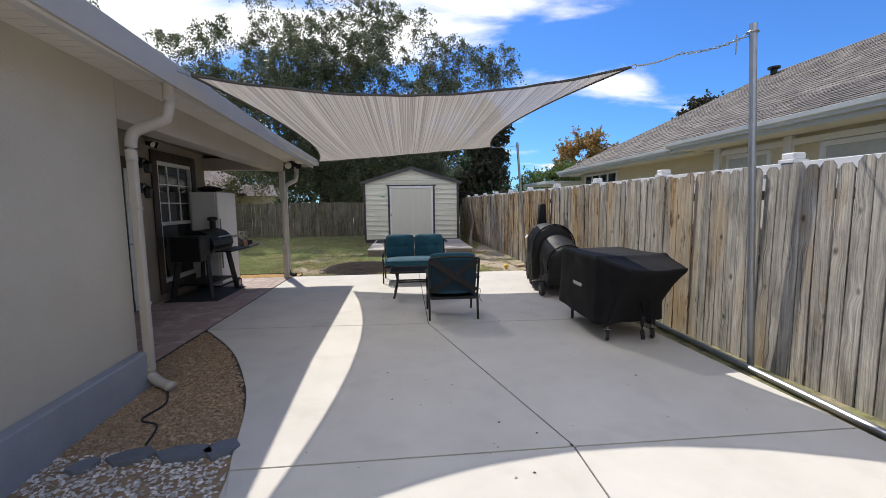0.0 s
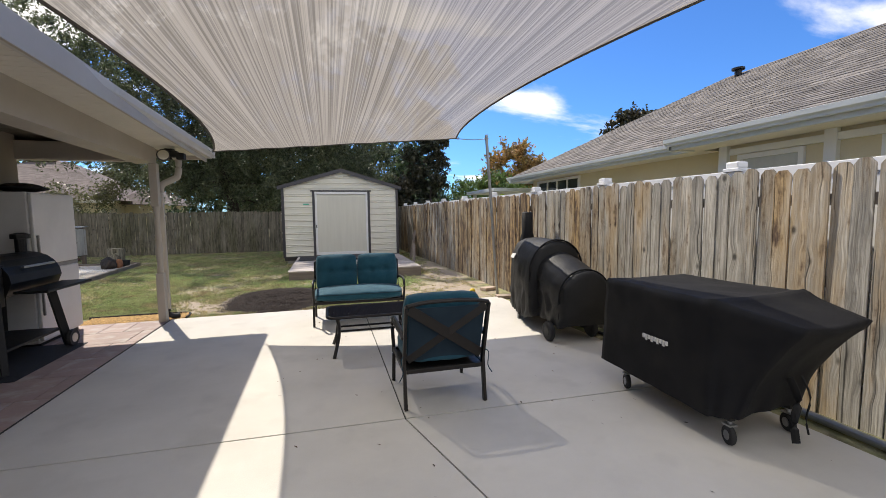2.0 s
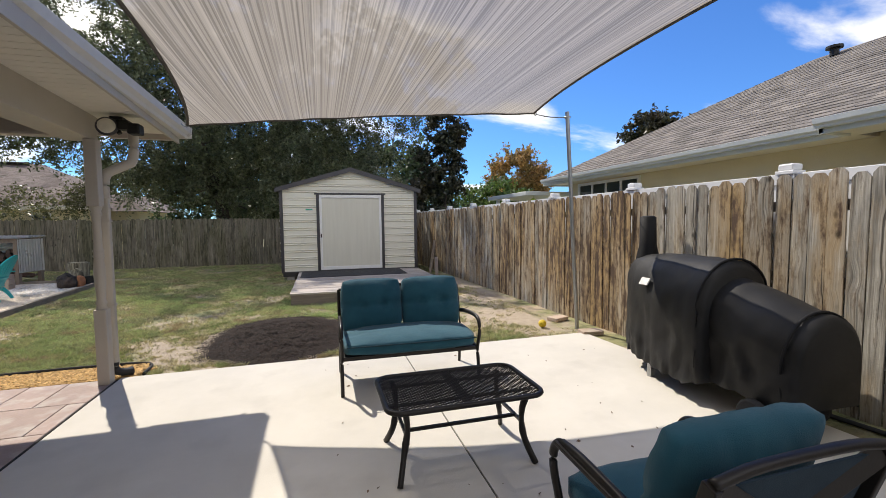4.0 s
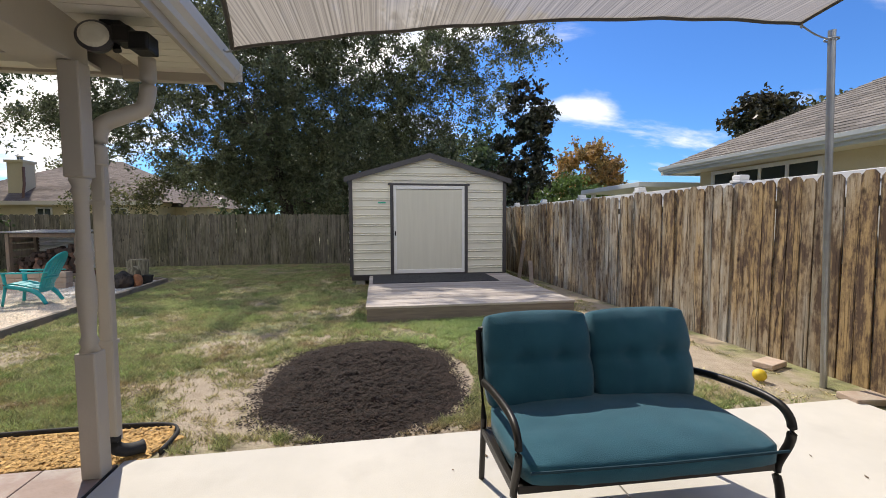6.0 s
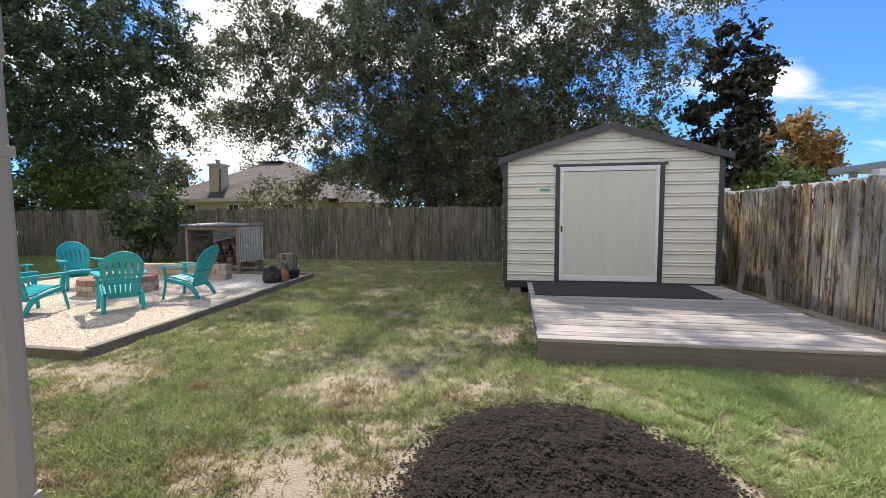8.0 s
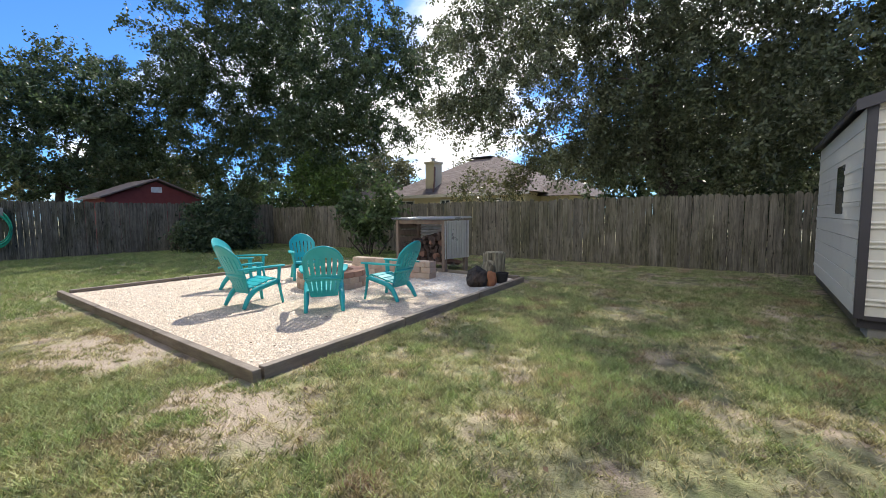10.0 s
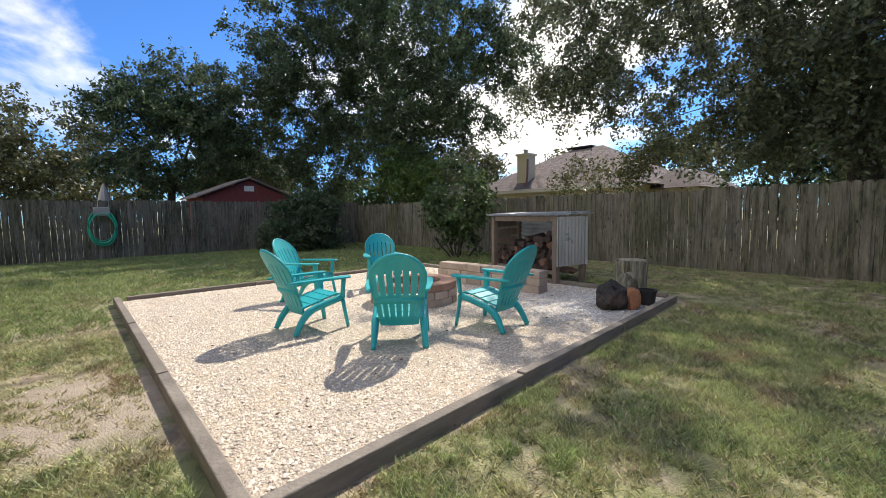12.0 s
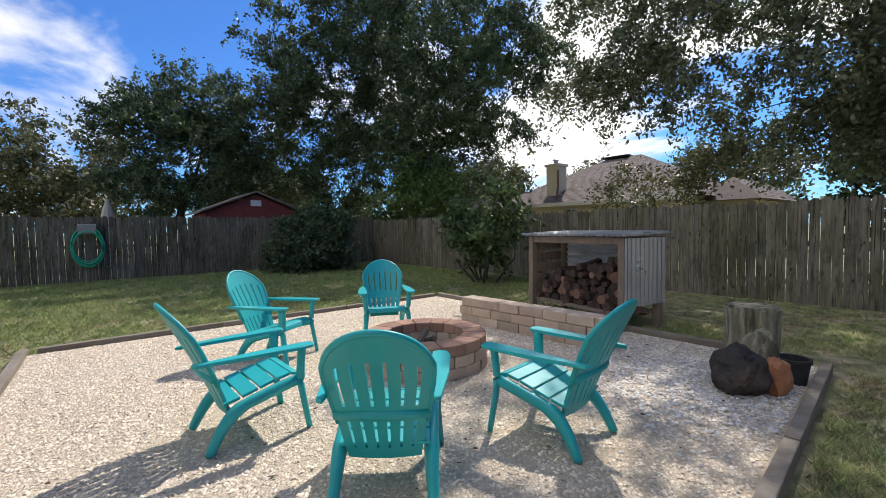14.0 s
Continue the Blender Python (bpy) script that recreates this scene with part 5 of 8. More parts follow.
def quads(name, verts, faces, material, parent):
    me = bpy.data.meshes.new(name)
    n = len(faces)
    me.vertices.add(len(verts))
    me.vertices.foreach_set("co", np.ascontiguousarray(verts, dtype=np.float32).ravel())
    k = faces.shape[1]
    me.loops.add(n * k)
    me.loops.foreach_set("vertex_index", np.ascontiguousarray(faces, dtype=np.int32).ravel())
    me.polygons.add(n)
    me.polygons.foreach_set("loop_start", np.arange(0, n * k, k, dtype=np.int32))
    me.update(calc_edges=True)
    me.materials.append(material)
    ob = new(name, me)
    if parent:
        ob.parent = parent
    return ob


def tree(name, base, trunk_h, r, crowns, leaf, n, size, label, seed, clumps=150, sigma=0.45, limbs=14, stems=1, droop=0.0, flat=0.8, twigs=60, shell=0.45):
    """crowns: list of (centre, radii) ellipsoids, relative to the base."""
    rs = np.random.RandomState(seed)
    rr = random.Random(seed)
    t = thing(name, pose(*base), label, "tree" if trunk_h > 0.8 else "bush")
    cs = []
    vol = np.array([a[1][0] * a[1][1] * a[1][2] for a in crowns]) ** 0.8
    for (c, rad), w in zip(crowns, vol / vol.sum()):
        k = max(3, int(clumps * w))
        d = rs.normal(0, 1, (k, 3))
        d /= np.linalg.norm(d, axis=1, keepdims=True)
        d *= (shell + (1 - shell) * rs.uniform(0, 1, (k, 1)) ** 0.7)
        cs.append(np.array(c) + d * np.array(rad))
    cs = np.concatenate(cs)
    bm = BM()
    nodes = []
    for k in range(stems):
        a = rr.uniform(0, 6.28)
        sp = 0.0 if stems == 1 else 0.18
        b = Vector((math.cos(a) * sp, math.sin(a) * sp, -0.1))
        top = Vector((math.cos(a) * sp * 4, math.sin(a) * sp * 4, trunk_h))
        pts = arc([b, b.lerp(top, 0.35) + Vector((rr.uniform(-1, 1), rr.uniform(-1, 1), 0)) * 0.06 * trunk_h, b.lerp(top, 0.7) + Vector((rr.uniform(-1, 1), rr.uniform(-1, 1), 0)) * 0.05 * trunk_h, top], 4)
        m = len(pts) - 1
        tube(bm, pts, [r * (1.35 if i == 0 else 1.0) * (1 - 0.4 * i / m) for i in range(m + 1)], 9)
        nodes += [(p, r * 0.6) for p in pts[m // 2:]]
    # limbs first, then boughs and twigs, each springing from the nearest wood that is thick enough
    pick = list(rs.permutation(len(cs))[:limbs + twigs])
    main = sorted(pick[:limbs], key=lambda k: np.linalg.norm(cs[k] - np.array(nodes[-1][0])))
    for step, k in enumerate(main + pick[limbs:]):
        e = Vector(cs[k])
        q, r0 = min(nodes, key=lambda w: (w[0] - e).length - 4.0 * w[1])
        d = (e - q).length
        if d < 0.15:
            continue
        r1 = min(r0 * 0.75, 0.014 + d * 0.030)
        wob = 0.14 * d
        p1 = q.lerp(e, 0.35) + Vector((rr.uniform(-1, 1), rr.uniform(-1, 1), rr.uniform(0.1, 1.2))) * wob
        p2 = q.lerp(e, 0.7) + Vector((rr.uniform(-1, 1), rr.uniform(-1, 1), rr.uniform(-0.2, 1.0))) * wob
        pts = arc([q, p1, p2, e], 3)
        m = len(pts) - 1
        rad = [r1 * (1 - 0.8 * i / m) for i in range(m + 1)]
        tube(bm, pts, rad, 6 if step < limbs else 4)
        nodes += [(p, w) for p, w in zip(pts[2:], rad[2:])]
    part("trunk", bm, TRUNK, t, smooth=True)
    v, f = foliage(rs, cs, sigma, n, size, droop=droop, flat=flat)
    quads("crown", v, f, leaf, t)
    return t


G = GROUND_Z
tree("oak_tree", (-3.7, 25.0, G), 3.0, 0.34, [((-2.2, -0.8, 6.3), (5.2, 4.6, 3.4)), ((3.6, -0.6, 6.3), (4.6, 3.8, 3.3)), ((0.4, -1.2, 9.4), (6.8, 4.4, 3.8)), ((7.0, -1.2, 7.9), (2.8, 2.4, 2.2)), ((9.2, -1.4, 9.2), (2.0, 1.7, 1.4)),
     ((-6.2, -1.4, 8.6), (2.6, 2.6, 2.4)), ((1.4, -0.6, 3.8), (5.0, 3.0, 1.8)), ((-6.6, -1.8, 5.6), (2.2, 2.0, 1.3)), ((-8.6, -1.6, 5.2), (1.2, 1.2, 0.6)), ((-0.8, -0.4, 4.4), (4.0, 2.6, 1.6)), ((5.6, 0.4, 4.4), (2.8, 2.0, 1.9)),
     ((-3.4, 0.2, 4.0), (2.4, 2.0, 1.7)), ((2.4, 1.6, 2.8), (4.4, 1.4, 1.3))],
     LEAF_OAK, 262000, 0.060, "large spreading oak with small grey-green leaves behind the fence", 11, 950, 0.40, 18, 2, 0.34, 0.8, 380, 0.12)
tree("dark_hedge", (-1.5, 28.2, G), 0.7, 0.06, [((-3.4, 0, 1.7), (3.0, 0.9, 1.4)), ((0.2, 0.2, 1.9), (3.4, 0.9, 1.7)), ((4.4, 0.2, 2.0), (3.4, 0.9, 1.8)), ((8.0, 0.2, 1.8), (2.6, 0.9, 1.7))], LEAF_DARK, 32000, 0.09, "dark hedge seen over the back fence under the oak", 28, 230, 0.34, 20, 8)
tree("oak_tree", (-22.6, 26.0, G), 3.6, 0.40, [((-2.4, -1.2, 7.2), (5.4, 4.4, 3.8)), ((3.4, -1.2, 8.0), (4.8, 4.0, 3.6)), ((0.2, -1.6, 11.6), (6.2, 4.4, 4.2)), ((-5.6, -5.4, 6.8), (4.2, 4.0, 3.6)), ((-2.6, -4.6, 9.8), (4.6, 4.0, 3.4)), ((2.4, -2.6, 5.0), (3.8, 2.6, 1.8)), ((6.4, 0.2, 9.0), (2.6, 2.4, 2.6)), ((-5.0, -3.0, 4.0), (3.8, 2.8, 2.1)), ((1.5, 0.5, 3.6), (3.8, 2.0, 1.7)), ((-8.6, -6.4, 4.8), (2.8, 2.6, 2.6)), ((5.0, -0.4, 5.6), (2.2, 1.8, 1.6))],
     LEAF_DARK, 190000, 0.082, "broad dark green tree behind the corner of the fence", 12, 760, 0.48, 18, 1, 0.12, 0.7, 220, 0.15)
tree("oak_tree", (-30.0, 15.8, G), 2.8, 0.28, [((0, 0, 5.4), (3.8, 3.6, 3.4)), ((-1.4, 1.4, 8.0), (3.0, 2.8, 2.4))], LEAF_DARK, 45000, 0.09, "dark green tree beyond the west fence", 13, 170, 0.55, 14, 1)
tree("far_tree", (-39.0, 10.0, G), 3.0, 0.3, [((0, 0, 5.2), (4.6, 4.6, 3.4)), ((2, 3, 3.2), (4, 4, 2.2))], LEAF_OLIVE, 24000, 0.13, "olive-coloured tree far beyond the west fence", 14, 150, 0.75, 12)
tree("far_tree", (-37.0, 21.5, G), 3.0, 0.3, [((0, 0, 4.2), (5.0, 4.4, 2.4))], LEAF_OLIVE, 16000, 0.13, "olive-coloured tree far beyond the west fence", 15, 110, 0.8, 10)
tree("magnolia_tree", (4.75, 20.8, G), 2.2, 0.13, [((0, 0, 3.6), (1.15, 1.15, 1.6)), ((0.1, 0, 5.2), (0.8, 0.8, 1.25)), ((-0.7, 0.3, 2.3), (1.1, 1.0, 1.3))], LEAF_MAG, 12000, 0.085, "dark upright magnolia tree beyond the fence", 16, 120, 0.22, 16)
tree("autumn_tree", (22.2, 49.9, G), 3.2, 0.3, [((0, 0, 7.0), (3.4, 3.4, 3.0)), ((-1.6, 0, 4.6), (2.6, 2.6, 2.2)), ((1.4, 0, 5.2), (2.4, 2.4, 2.2))], LEAF_ORANGE, 19000, 0.17, "round tree with orange autumn leaves far off", 17, 130, 0.6, 14)
tree("green_tree", (15.5, 42.0, G), 2.0, 0.2, [((0, 0, 3.6), (3.4, 3.0, 1.9)), ((4, 2, 2.8), (3, 3, 1.6))], LEAF_BRIGHT, 12000, 0.16, "bright green low tree far off", 18, 100, 0.6, 10)
tree("dark_tree", (20.5, 27.0, G), 4.0, 0.2, [((0, 0, 6.9), (1.6, 1.6, 1.3))], LEAF_MAG, 6500, 0.14, "dark tree top behind the neighbour's roof", 19, 60, 0.4, 10)
tree("green_tree", (25.5, 27.5, G), 4.0, 0.2, [((0, 0, 7.0), (2.4, 2.2, 1.4))], LEAF_OLIVE, 6000, 0.15, "green tree behind the neighbour's roof", 20, 60, 0.5, 10)
tree("background_tree", (-1.5, 34.0, G), 2.2, 0.25, [((-1, 0, 4.4), (6.0, 2.6, 3.0)), ((6, 0, 4.4), (4.5, 2.6, 3.0))], LEAF_DARK, 34000, 0.17, "dark green trees behind the shed", 21, 160, 0.8, 10)
tree("background_tree", (-34.0, 29.0, G), 2.0, 0.2, [((0, 0, 2.6), (3.6, 3.6, 1.9)), ((3.0, 3.0, 2.4), (3.0, 3.0, 1.7))], LEAF_SHRUB, 12000, 0.14, "low green trees beyond the corner of the fence", 29, 110, 0.6, 10)
tree("background_tree", (-30.0, 36.5, G), 2.4, 0.25, [((0, 0, 4.4), (5.0, 3.5, 2.4))], LEAF_OLIVE, 13000, 0.15, "grey-green trees behind the far house", 22, 110, 0.7, 10)
tree("background_tree", (-15.5, 47.5, G), 2.4, 0.25, [((0, 0, 5.0), (5.0, 3.5, 2.2)), ((-9, 0, 4.6), (4, 3, 2))], LEAF_OLIVE, 12000, 0.16, "pale trees behind the far roof", 23, 110, 0.8, 10)
tree("dark_bush", (-19.0, 17.9, G), 0.5, 0.06, [((0, 0, 1.0), (1.3, 1.2, 1.0)), ((0.7, -0.6, 0.7), (1.0, 0.9, 0.7)), ((-0.5, 0.6, 1.7), (0.9, 0.9, 0.6)), ((0.3, 0.9, 1.5), (0.8, 0.8, 0.7)), ((0.9, 0.5, 0.5), (0.9, 0.9, 0.5))], LEAF_DARK, 15000, 0.062, "dense dark green bush in the fence corner", 24, 200, 0.26, 12, 4, 0.10)
# arching sprays that fan out of many stems
sprays = [((0.0, 0.0, 0.9), (0.7, 0.5, 0.6))] + [((0.95 * math.cos(k * 0.9), 0.5 * math.sin(k * 0.9), 1.35 + 0.30 * math.sin(k * 2.1)), (0.40, 0.34, 0.42)) for k in range(7)] + [((0.55, -0.1, 2.0), (0.30, 0.28, 0.35)), ((0.9, 0.0, 1.9), (0.35, 0.3, 0.3)), ((-0.2, 0.1, 1.8), (0.3, 0.3, 0.3))]
tree("crape_bush", (-12.1, 19.8, G), 0.6, 0.03, sprays, LEAF_SHRUB, 5000, 0.070, "leafy many-stemmed shrub before the back fence", 25, 120, 0.22, 40, 8, 0.05, 0.8, 60, 0.2)
tree("green_tree", (-18.6, 22.8, G), 1.6, 0.09, [((0, 0, 3.0), (1.9, 1.4, 1.2)), ((1.2, -0.3, 2.4), (1.2, 1.0, 0.9))], LEAF_BRIGHT, 11000, 0.07, "fresh green young tree behind the back fence", 26, 110, 0.28, 14, 2)
tree("shrub", (-10.3, 24.2, G), 1.2, 0.06, [((0, 0, 2.2), (1.7, 0.8, 0.8)), ((1.4, 0.2, 2.7), (0.9, 0.6, 0.5))], LEAF_OLIVE, 3600, 0.055, "yellow-green shrub showing over the back fence", 27, 90, 0.28, 12, 3)


# ---- porch ----
win = thing("porch_window", pose(-3.503, 7.75, 0, 0, 0, 2.58), "tall white-framed sash window with dark brown trim", "window", kind="structure")
y0, y1 = -0.60, 0.61
for a, b, c, d in ((y0 - 0.16, y0 - 0.002, 0.10, 2.44), (y1 + 0.002, y1 + 0.16, 0.10, 2.44), (y0, y1, 2.282, 2.44), (y0, y1, 0.10, 0.268)):
    bm = BM()
    box(bm, 0.002, 0.03, a, b, c, d, 0.004)
    part("casing", bm, BROWN_TRIM, win, "dark brown casing")
for a, b, c, d in ((y0, y0 + 0.055, 0.27, 2.28), (y1 - 0.055, y1, 0.27, 2.28), (y0 + 0.057, y1 - 0.057, 2.22, 2.28), (y0 + 0.057, y1 - 0.057, 0.27, 0.34), (y0 + 0.057, y1 - 0.057, 1.22, 1.28)):
    bm = BM()
    box(bm, -0.06, 0.012, a, b, c, d, 0.003)
    part("window_frame", bm, WHITE, win)
for zl, zh in ((0.342, 1.218), (1.282, 2.218)):
    bm = BM()
    box(bm, -0.045, -0.038, y0 + 0.057, y1 - 0.057, zl, zh)
    part("pane", bm, WINDOW, win)
for k in (1, 2):
    bm = BM()
    yy = y0 + (y1 - y0) * k / 3
    box(bm, -0.037, -0.02, yy - 0.009, yy + 0.009, 1.282, 2.218)
    part("glazing_bar", bm, WHITE, win)
    bm = BM()
    zz = 1.282 + (2.218 - 1.282) * k / 3
    box(bm, -0.036, -0.022, y0 + 0.057, y1 - 0.057, zz - 0.009, zz + 0.009)
    part("glazing_bar", bm, WHITE, win)

pdoor = thing("porch_door", pose(-3.421, 5.9, 0, 0, 0, 2.58), "glazed back door with dark brown casing under the porch", "door", kind="structure")
bm = BM()
box(bm, 0.004, 0.030, -0.37, 0.34, 0.16, 1.99)
part("door_glass", bm, WINDOW, pdoor)
for a, b, c, d in ((-0.45, -0.372, 0.02, 2.08), (0.342, 0.42, 0.02, 2.08), (-0.37, 0.34, 0.02, 0.158), (-0.37, 0.34, 1.992, 2.08)):
    bm = BM()
    box(bm, 0.004, 0.04, a, b, c, d, 0.004)
    part("door_rail", bm, BROWN_TRIM if a < 0.3 else WHITE, pdoor)
for a, b, c, d in ((-0.58, -0.452, 0.0, 2.24), (0.422, 0.55, 0.0, 2.24), (-0.45, 0.42, 2.085, 2.24)):
    bm = BM()
    box(bm, 0.002, 0.05, a, b, c, d, 0.004)
    part("casing", bm, BROWN_TRIM, pdoor)
bm = BM()
lathe(bm, [(0.012, 0), (0.012, 0.04), (0.03, 0.05), (0.03, 0.075), (0.012, 0.085)], pose(0.04, 0.34, 1.0, 0, 90, 0), 12)
part("door_knob", bm, GALV, pdoor)


def wall_lamp(y, z, label):
    t = thing("wall_lantern", pose(-3.318 - 0.045 * (y - 3.58), y, z, 0, 0, 2.58), label, "lamp")
    bm = BM()
    box(bm, 0, 0.02, -0.05, 0.05, -0.08, 0.08, 0.004)
    part("back_plate", bm, BLACK_METAL, t)
    bm = BM()
    tube(bm, arc([(0.01, 0, 0.03), (0.07, 0, 0.06), (0.11, 0, 0.02)], 4), 0.008, 6)
    part("arm", bm, BLACK_METAL, t)
    bm = BM()
    lathe(bm, [(0.03, -0.16), (0.05, -0.14), (0.065, -0.02), (0.02, 0.03)], pose(0.11, 0, 0), 8)
    part("lantern", bm, WINDOW, t)
    return t


wall_lamp(6.72, 2.2, "small black lantern on the porch wall")
wall_lamp(6.68, 1.82, "small dark hook lantern on the porch wall")
cam_l = thing("security_lamp", pose(-3.468, 6.95, 2.52, 0, 0, 2.58), "small dark twin security lamp under the porch roof", "lamp")
for s in (-0.05, 0.05):
    bm = BM()
    lathe(bm, [(0.02, 0), (0.045, 0.05), (0.05, 0.09)], pose(0.05, s, 0, 0, 110, 20 * s / 0.05), 12)
    hd = part("lamp_head", bm, BLACK_METAL, cam_l)
    bm = BM()
    lathe(bm, [(0.043, 0.091), (0.043, 0.095)], pose(0.05, s, 0, 0, 110, 20 * s / 0.05), 12)
    part("lens", bm, LAMP_FACE, hd)
bm = BM()
box(bm, 0, 0.05, -0.03, 0.03, -0.03, 0.03, 0.006)
part("mount", bm, BLACK_METAL, cam_l)

cab = thing("upright_cabinet", pose(-3.46, 8.10, 0), "tall white cabinet with a grey band standing on the porch", "cabinet")
bm = BM()
box(bm, 0.02, 0.46, 0.0, 0.84, 0.03, 1.80, 0.012)
part("body", bm, FRIDGE, cab)
for z0, z1 in ((0.06, 0.90), (0.95, 1.79)):
    bm = BM()
    box(bm, 0.462, 0.505, 0.006, 0.834, z0, z1, 0.012)
    d = part("door", bm, FRIDGE, cab)
    bm = BM()
    box(bm, 0.506, 0.53, 0.03, 0.05, z0 + 0.3 if z0 < 0.5 else z0 + 0.05, z0 + 0.62 if z0 < 0.5 else z0 + 0.35, 0.005)
    part("handle", bm, GREY_PLASTIC, d)
bm = BM()
box(bm, 0.44, 0.498, 0.004, 0.836, 0.902, 0.948)
part("band", bm, GREY_PLASTIC, cab, "grey band between the doors")
bm = BM()
box(bm, 0.04, 0.46, 0.03, 0.8, 0.0, 0.029)
part("plinth", bm, BLACK_METAL, cab)
bm = BM()


def bag(u, v):
    a = u * 2 * math.pi
    r = math.sin(math.pi * min(max(v, 0.0), 1.0)) ** 0.6
    return Vector((0.20 * r * math.cos(a) * (1 + 0.15 * noise.noise((a, v * 3, 1))), 0.32 * r * math.sin(a) * (1 + 0.2 * noise.noise((a, v * 3, 4))), 0.11 * v + 0.015 * noise.noise((a * 2, v * 5, 2))))


soft_sheet(bm, bag, 24, 8)
bg_ = part("folded_cover", bm, COVER, smooth=True)
bg_.location = (-3.22, 8.45, 1.805)
tagged(bg_, "black folded grill cover lying on the white cabinet", "cover")

bm = BM()
box(bm, -0.42, 0.42, -0.68, 0.56, 0.0, 0.008, 0.003)
gm = part("grill_mat", bm, DOORMAT)
gm.location = (-2.95, 7.55, 0.001)
tagged(gm, "black mat lying under the pellet grill", "mat")

# pellet grill: drum, hopper, chimney, splayed legs
pg = thing("pellet_grill", pose(-2.97, 7.46, 0.009) @ Matrix.Diagonal((1.1, 1.18, 1.07, 1)), "black pellet grill with chimney standing on a mat", "grill")
bm = BM()
pr = [(0.27 * math.cos(a), 0.80 + 0.25 * math.sin(a)) for a in (math.pi * k / 10 for k in range(11))] + [(-0.22, 0.68), (0.22, 0.68)]
extrude_profile(bm, pr, pose(0, -0.22, 0, 0, 0, 90), 0.68)
part("drum", bm, BLACK_METAL, pg)
bm = BM()
tube(bm, arc([(0.25, -0.05, 0.93), (0.30, -0.05, 0.94), (0.30, 0.30, 0.94), (0.25, 0.30, 0.93)], 3), 0.012, 8)
part("lid_handle", bm, GALV, pg, "steel lid handle")
bm = BM()
box(bm, -0.20, 0.22, -0.53, -0.225, 0.60, 0.95, 0.012)
hp = part("hopper", bm, BLACK_METAL, pg)
bm = BM()
box(bm, -0.21, 0.23, -0.54, -0.22, 0.951, 0.975, 0.006)
part("hopper_lid", bm, BLACK_METAL, hp)
bm = BM()
lathe(bm, [(0.045, 0.9), (0.045, 1.18), (0.075, 1.185), (0.075, 1.23), (0.03, 1.245)], pose(-0.02, 0.40, 0), 14)
part("chimney", bm, BLACK_METAL, pg)
bm = BM()
box(bm, 0.26, 0.52, -0.20, 0.48, 0.70, 0.725, 0.006)
part("front_shelf", bm, BLACK_METAL, pg)
for x0, yy, x1, y2 in ((-0.2, -0.3, -0.27, -0.40), (0.2, -0.3, 0.28, -0.40), (-0.2, 0.38, -0.27, 0.46), (0.2, 0.38, 0.28, 0.46)):
    bm = BM()
    bar(bm, (x0, yy, 0.68), (x1, y2, 0.02), 0.05, 0.07, 0.005)
    part("leg", bm, BLACK_METAL, pg)
bm = BM()
box(bm, -0.24, 0.25, -0.34, 0.42, 0.20, 0.225, 0.004)
part("bottom_shelf", bm, BLACK_METAL, pg)
for x in (-0.31, 0.31):
    bm = BM()
    lathe(bm, [(0.02, -0.02), (0.085, -0.02), (0.09, 0.0), (0.085, 0.02), (0.02, 0.02)], pose(x, 0.47, 0.09, 0, 90, 0), 18)
    w = part("wheel", bm, RUBBER, pg)
    bm = BM()
    lathe(bm, [(0.05, -0.023), (0.05, 0.023)], pose(x, 0.47, 0.09, 0, 90, 0), 14)
    part("hub", bm, GALV, w)

# floodlight under the porch corner
fl = thing("flood_light", pose(-1.80, 8.98, 2.35), "round white flood light with a dark sensor under the eave", "lamp")
bm = BM()
box(bm, -0.05, 0.05, -0.05, 0.05, 0.06, 0.09, 0.004)
part("mount", bm, BLACK_METAL, fl)
bm = BM()
lathe(bm, [(0.03, -0.05), (0.075, -0.02), (0.085, 0.02), (0.07, 0.03)], pose(-0.06, -0.06, -0.01, 80, 0, 10), 20)
hd = part("lamp_head", bm, SHED_TRIM, fl)
bm = BM()
lathe(bm, [(0.068, 0.031), (0.05, 0.04), (0.01, 0.044)], pose(-0.06, -0.06, -0.01, 80, 0, 10), 20)
part("lens", bm, LAMP_FACE, hd, "round white lens")
for x, z, s in ((0.07, 0.02, 0.05), (0.15, -0.01, 0.055)):
    bm = BM()
    box(bm, x - s, x + s * 0.8, -0.09, 0.03, z - s, z + s * 0.7, 0.012)
    part("sensor", bm, BLACK_METAL, fl)
bm = BM()
tube(bm, [(0, 0, 0.06), (0, -0.02, 0.0), (0.02, -0.03, -0.06)], 0.02, 8)
part("arm", bm, BLACK_METAL, fl)


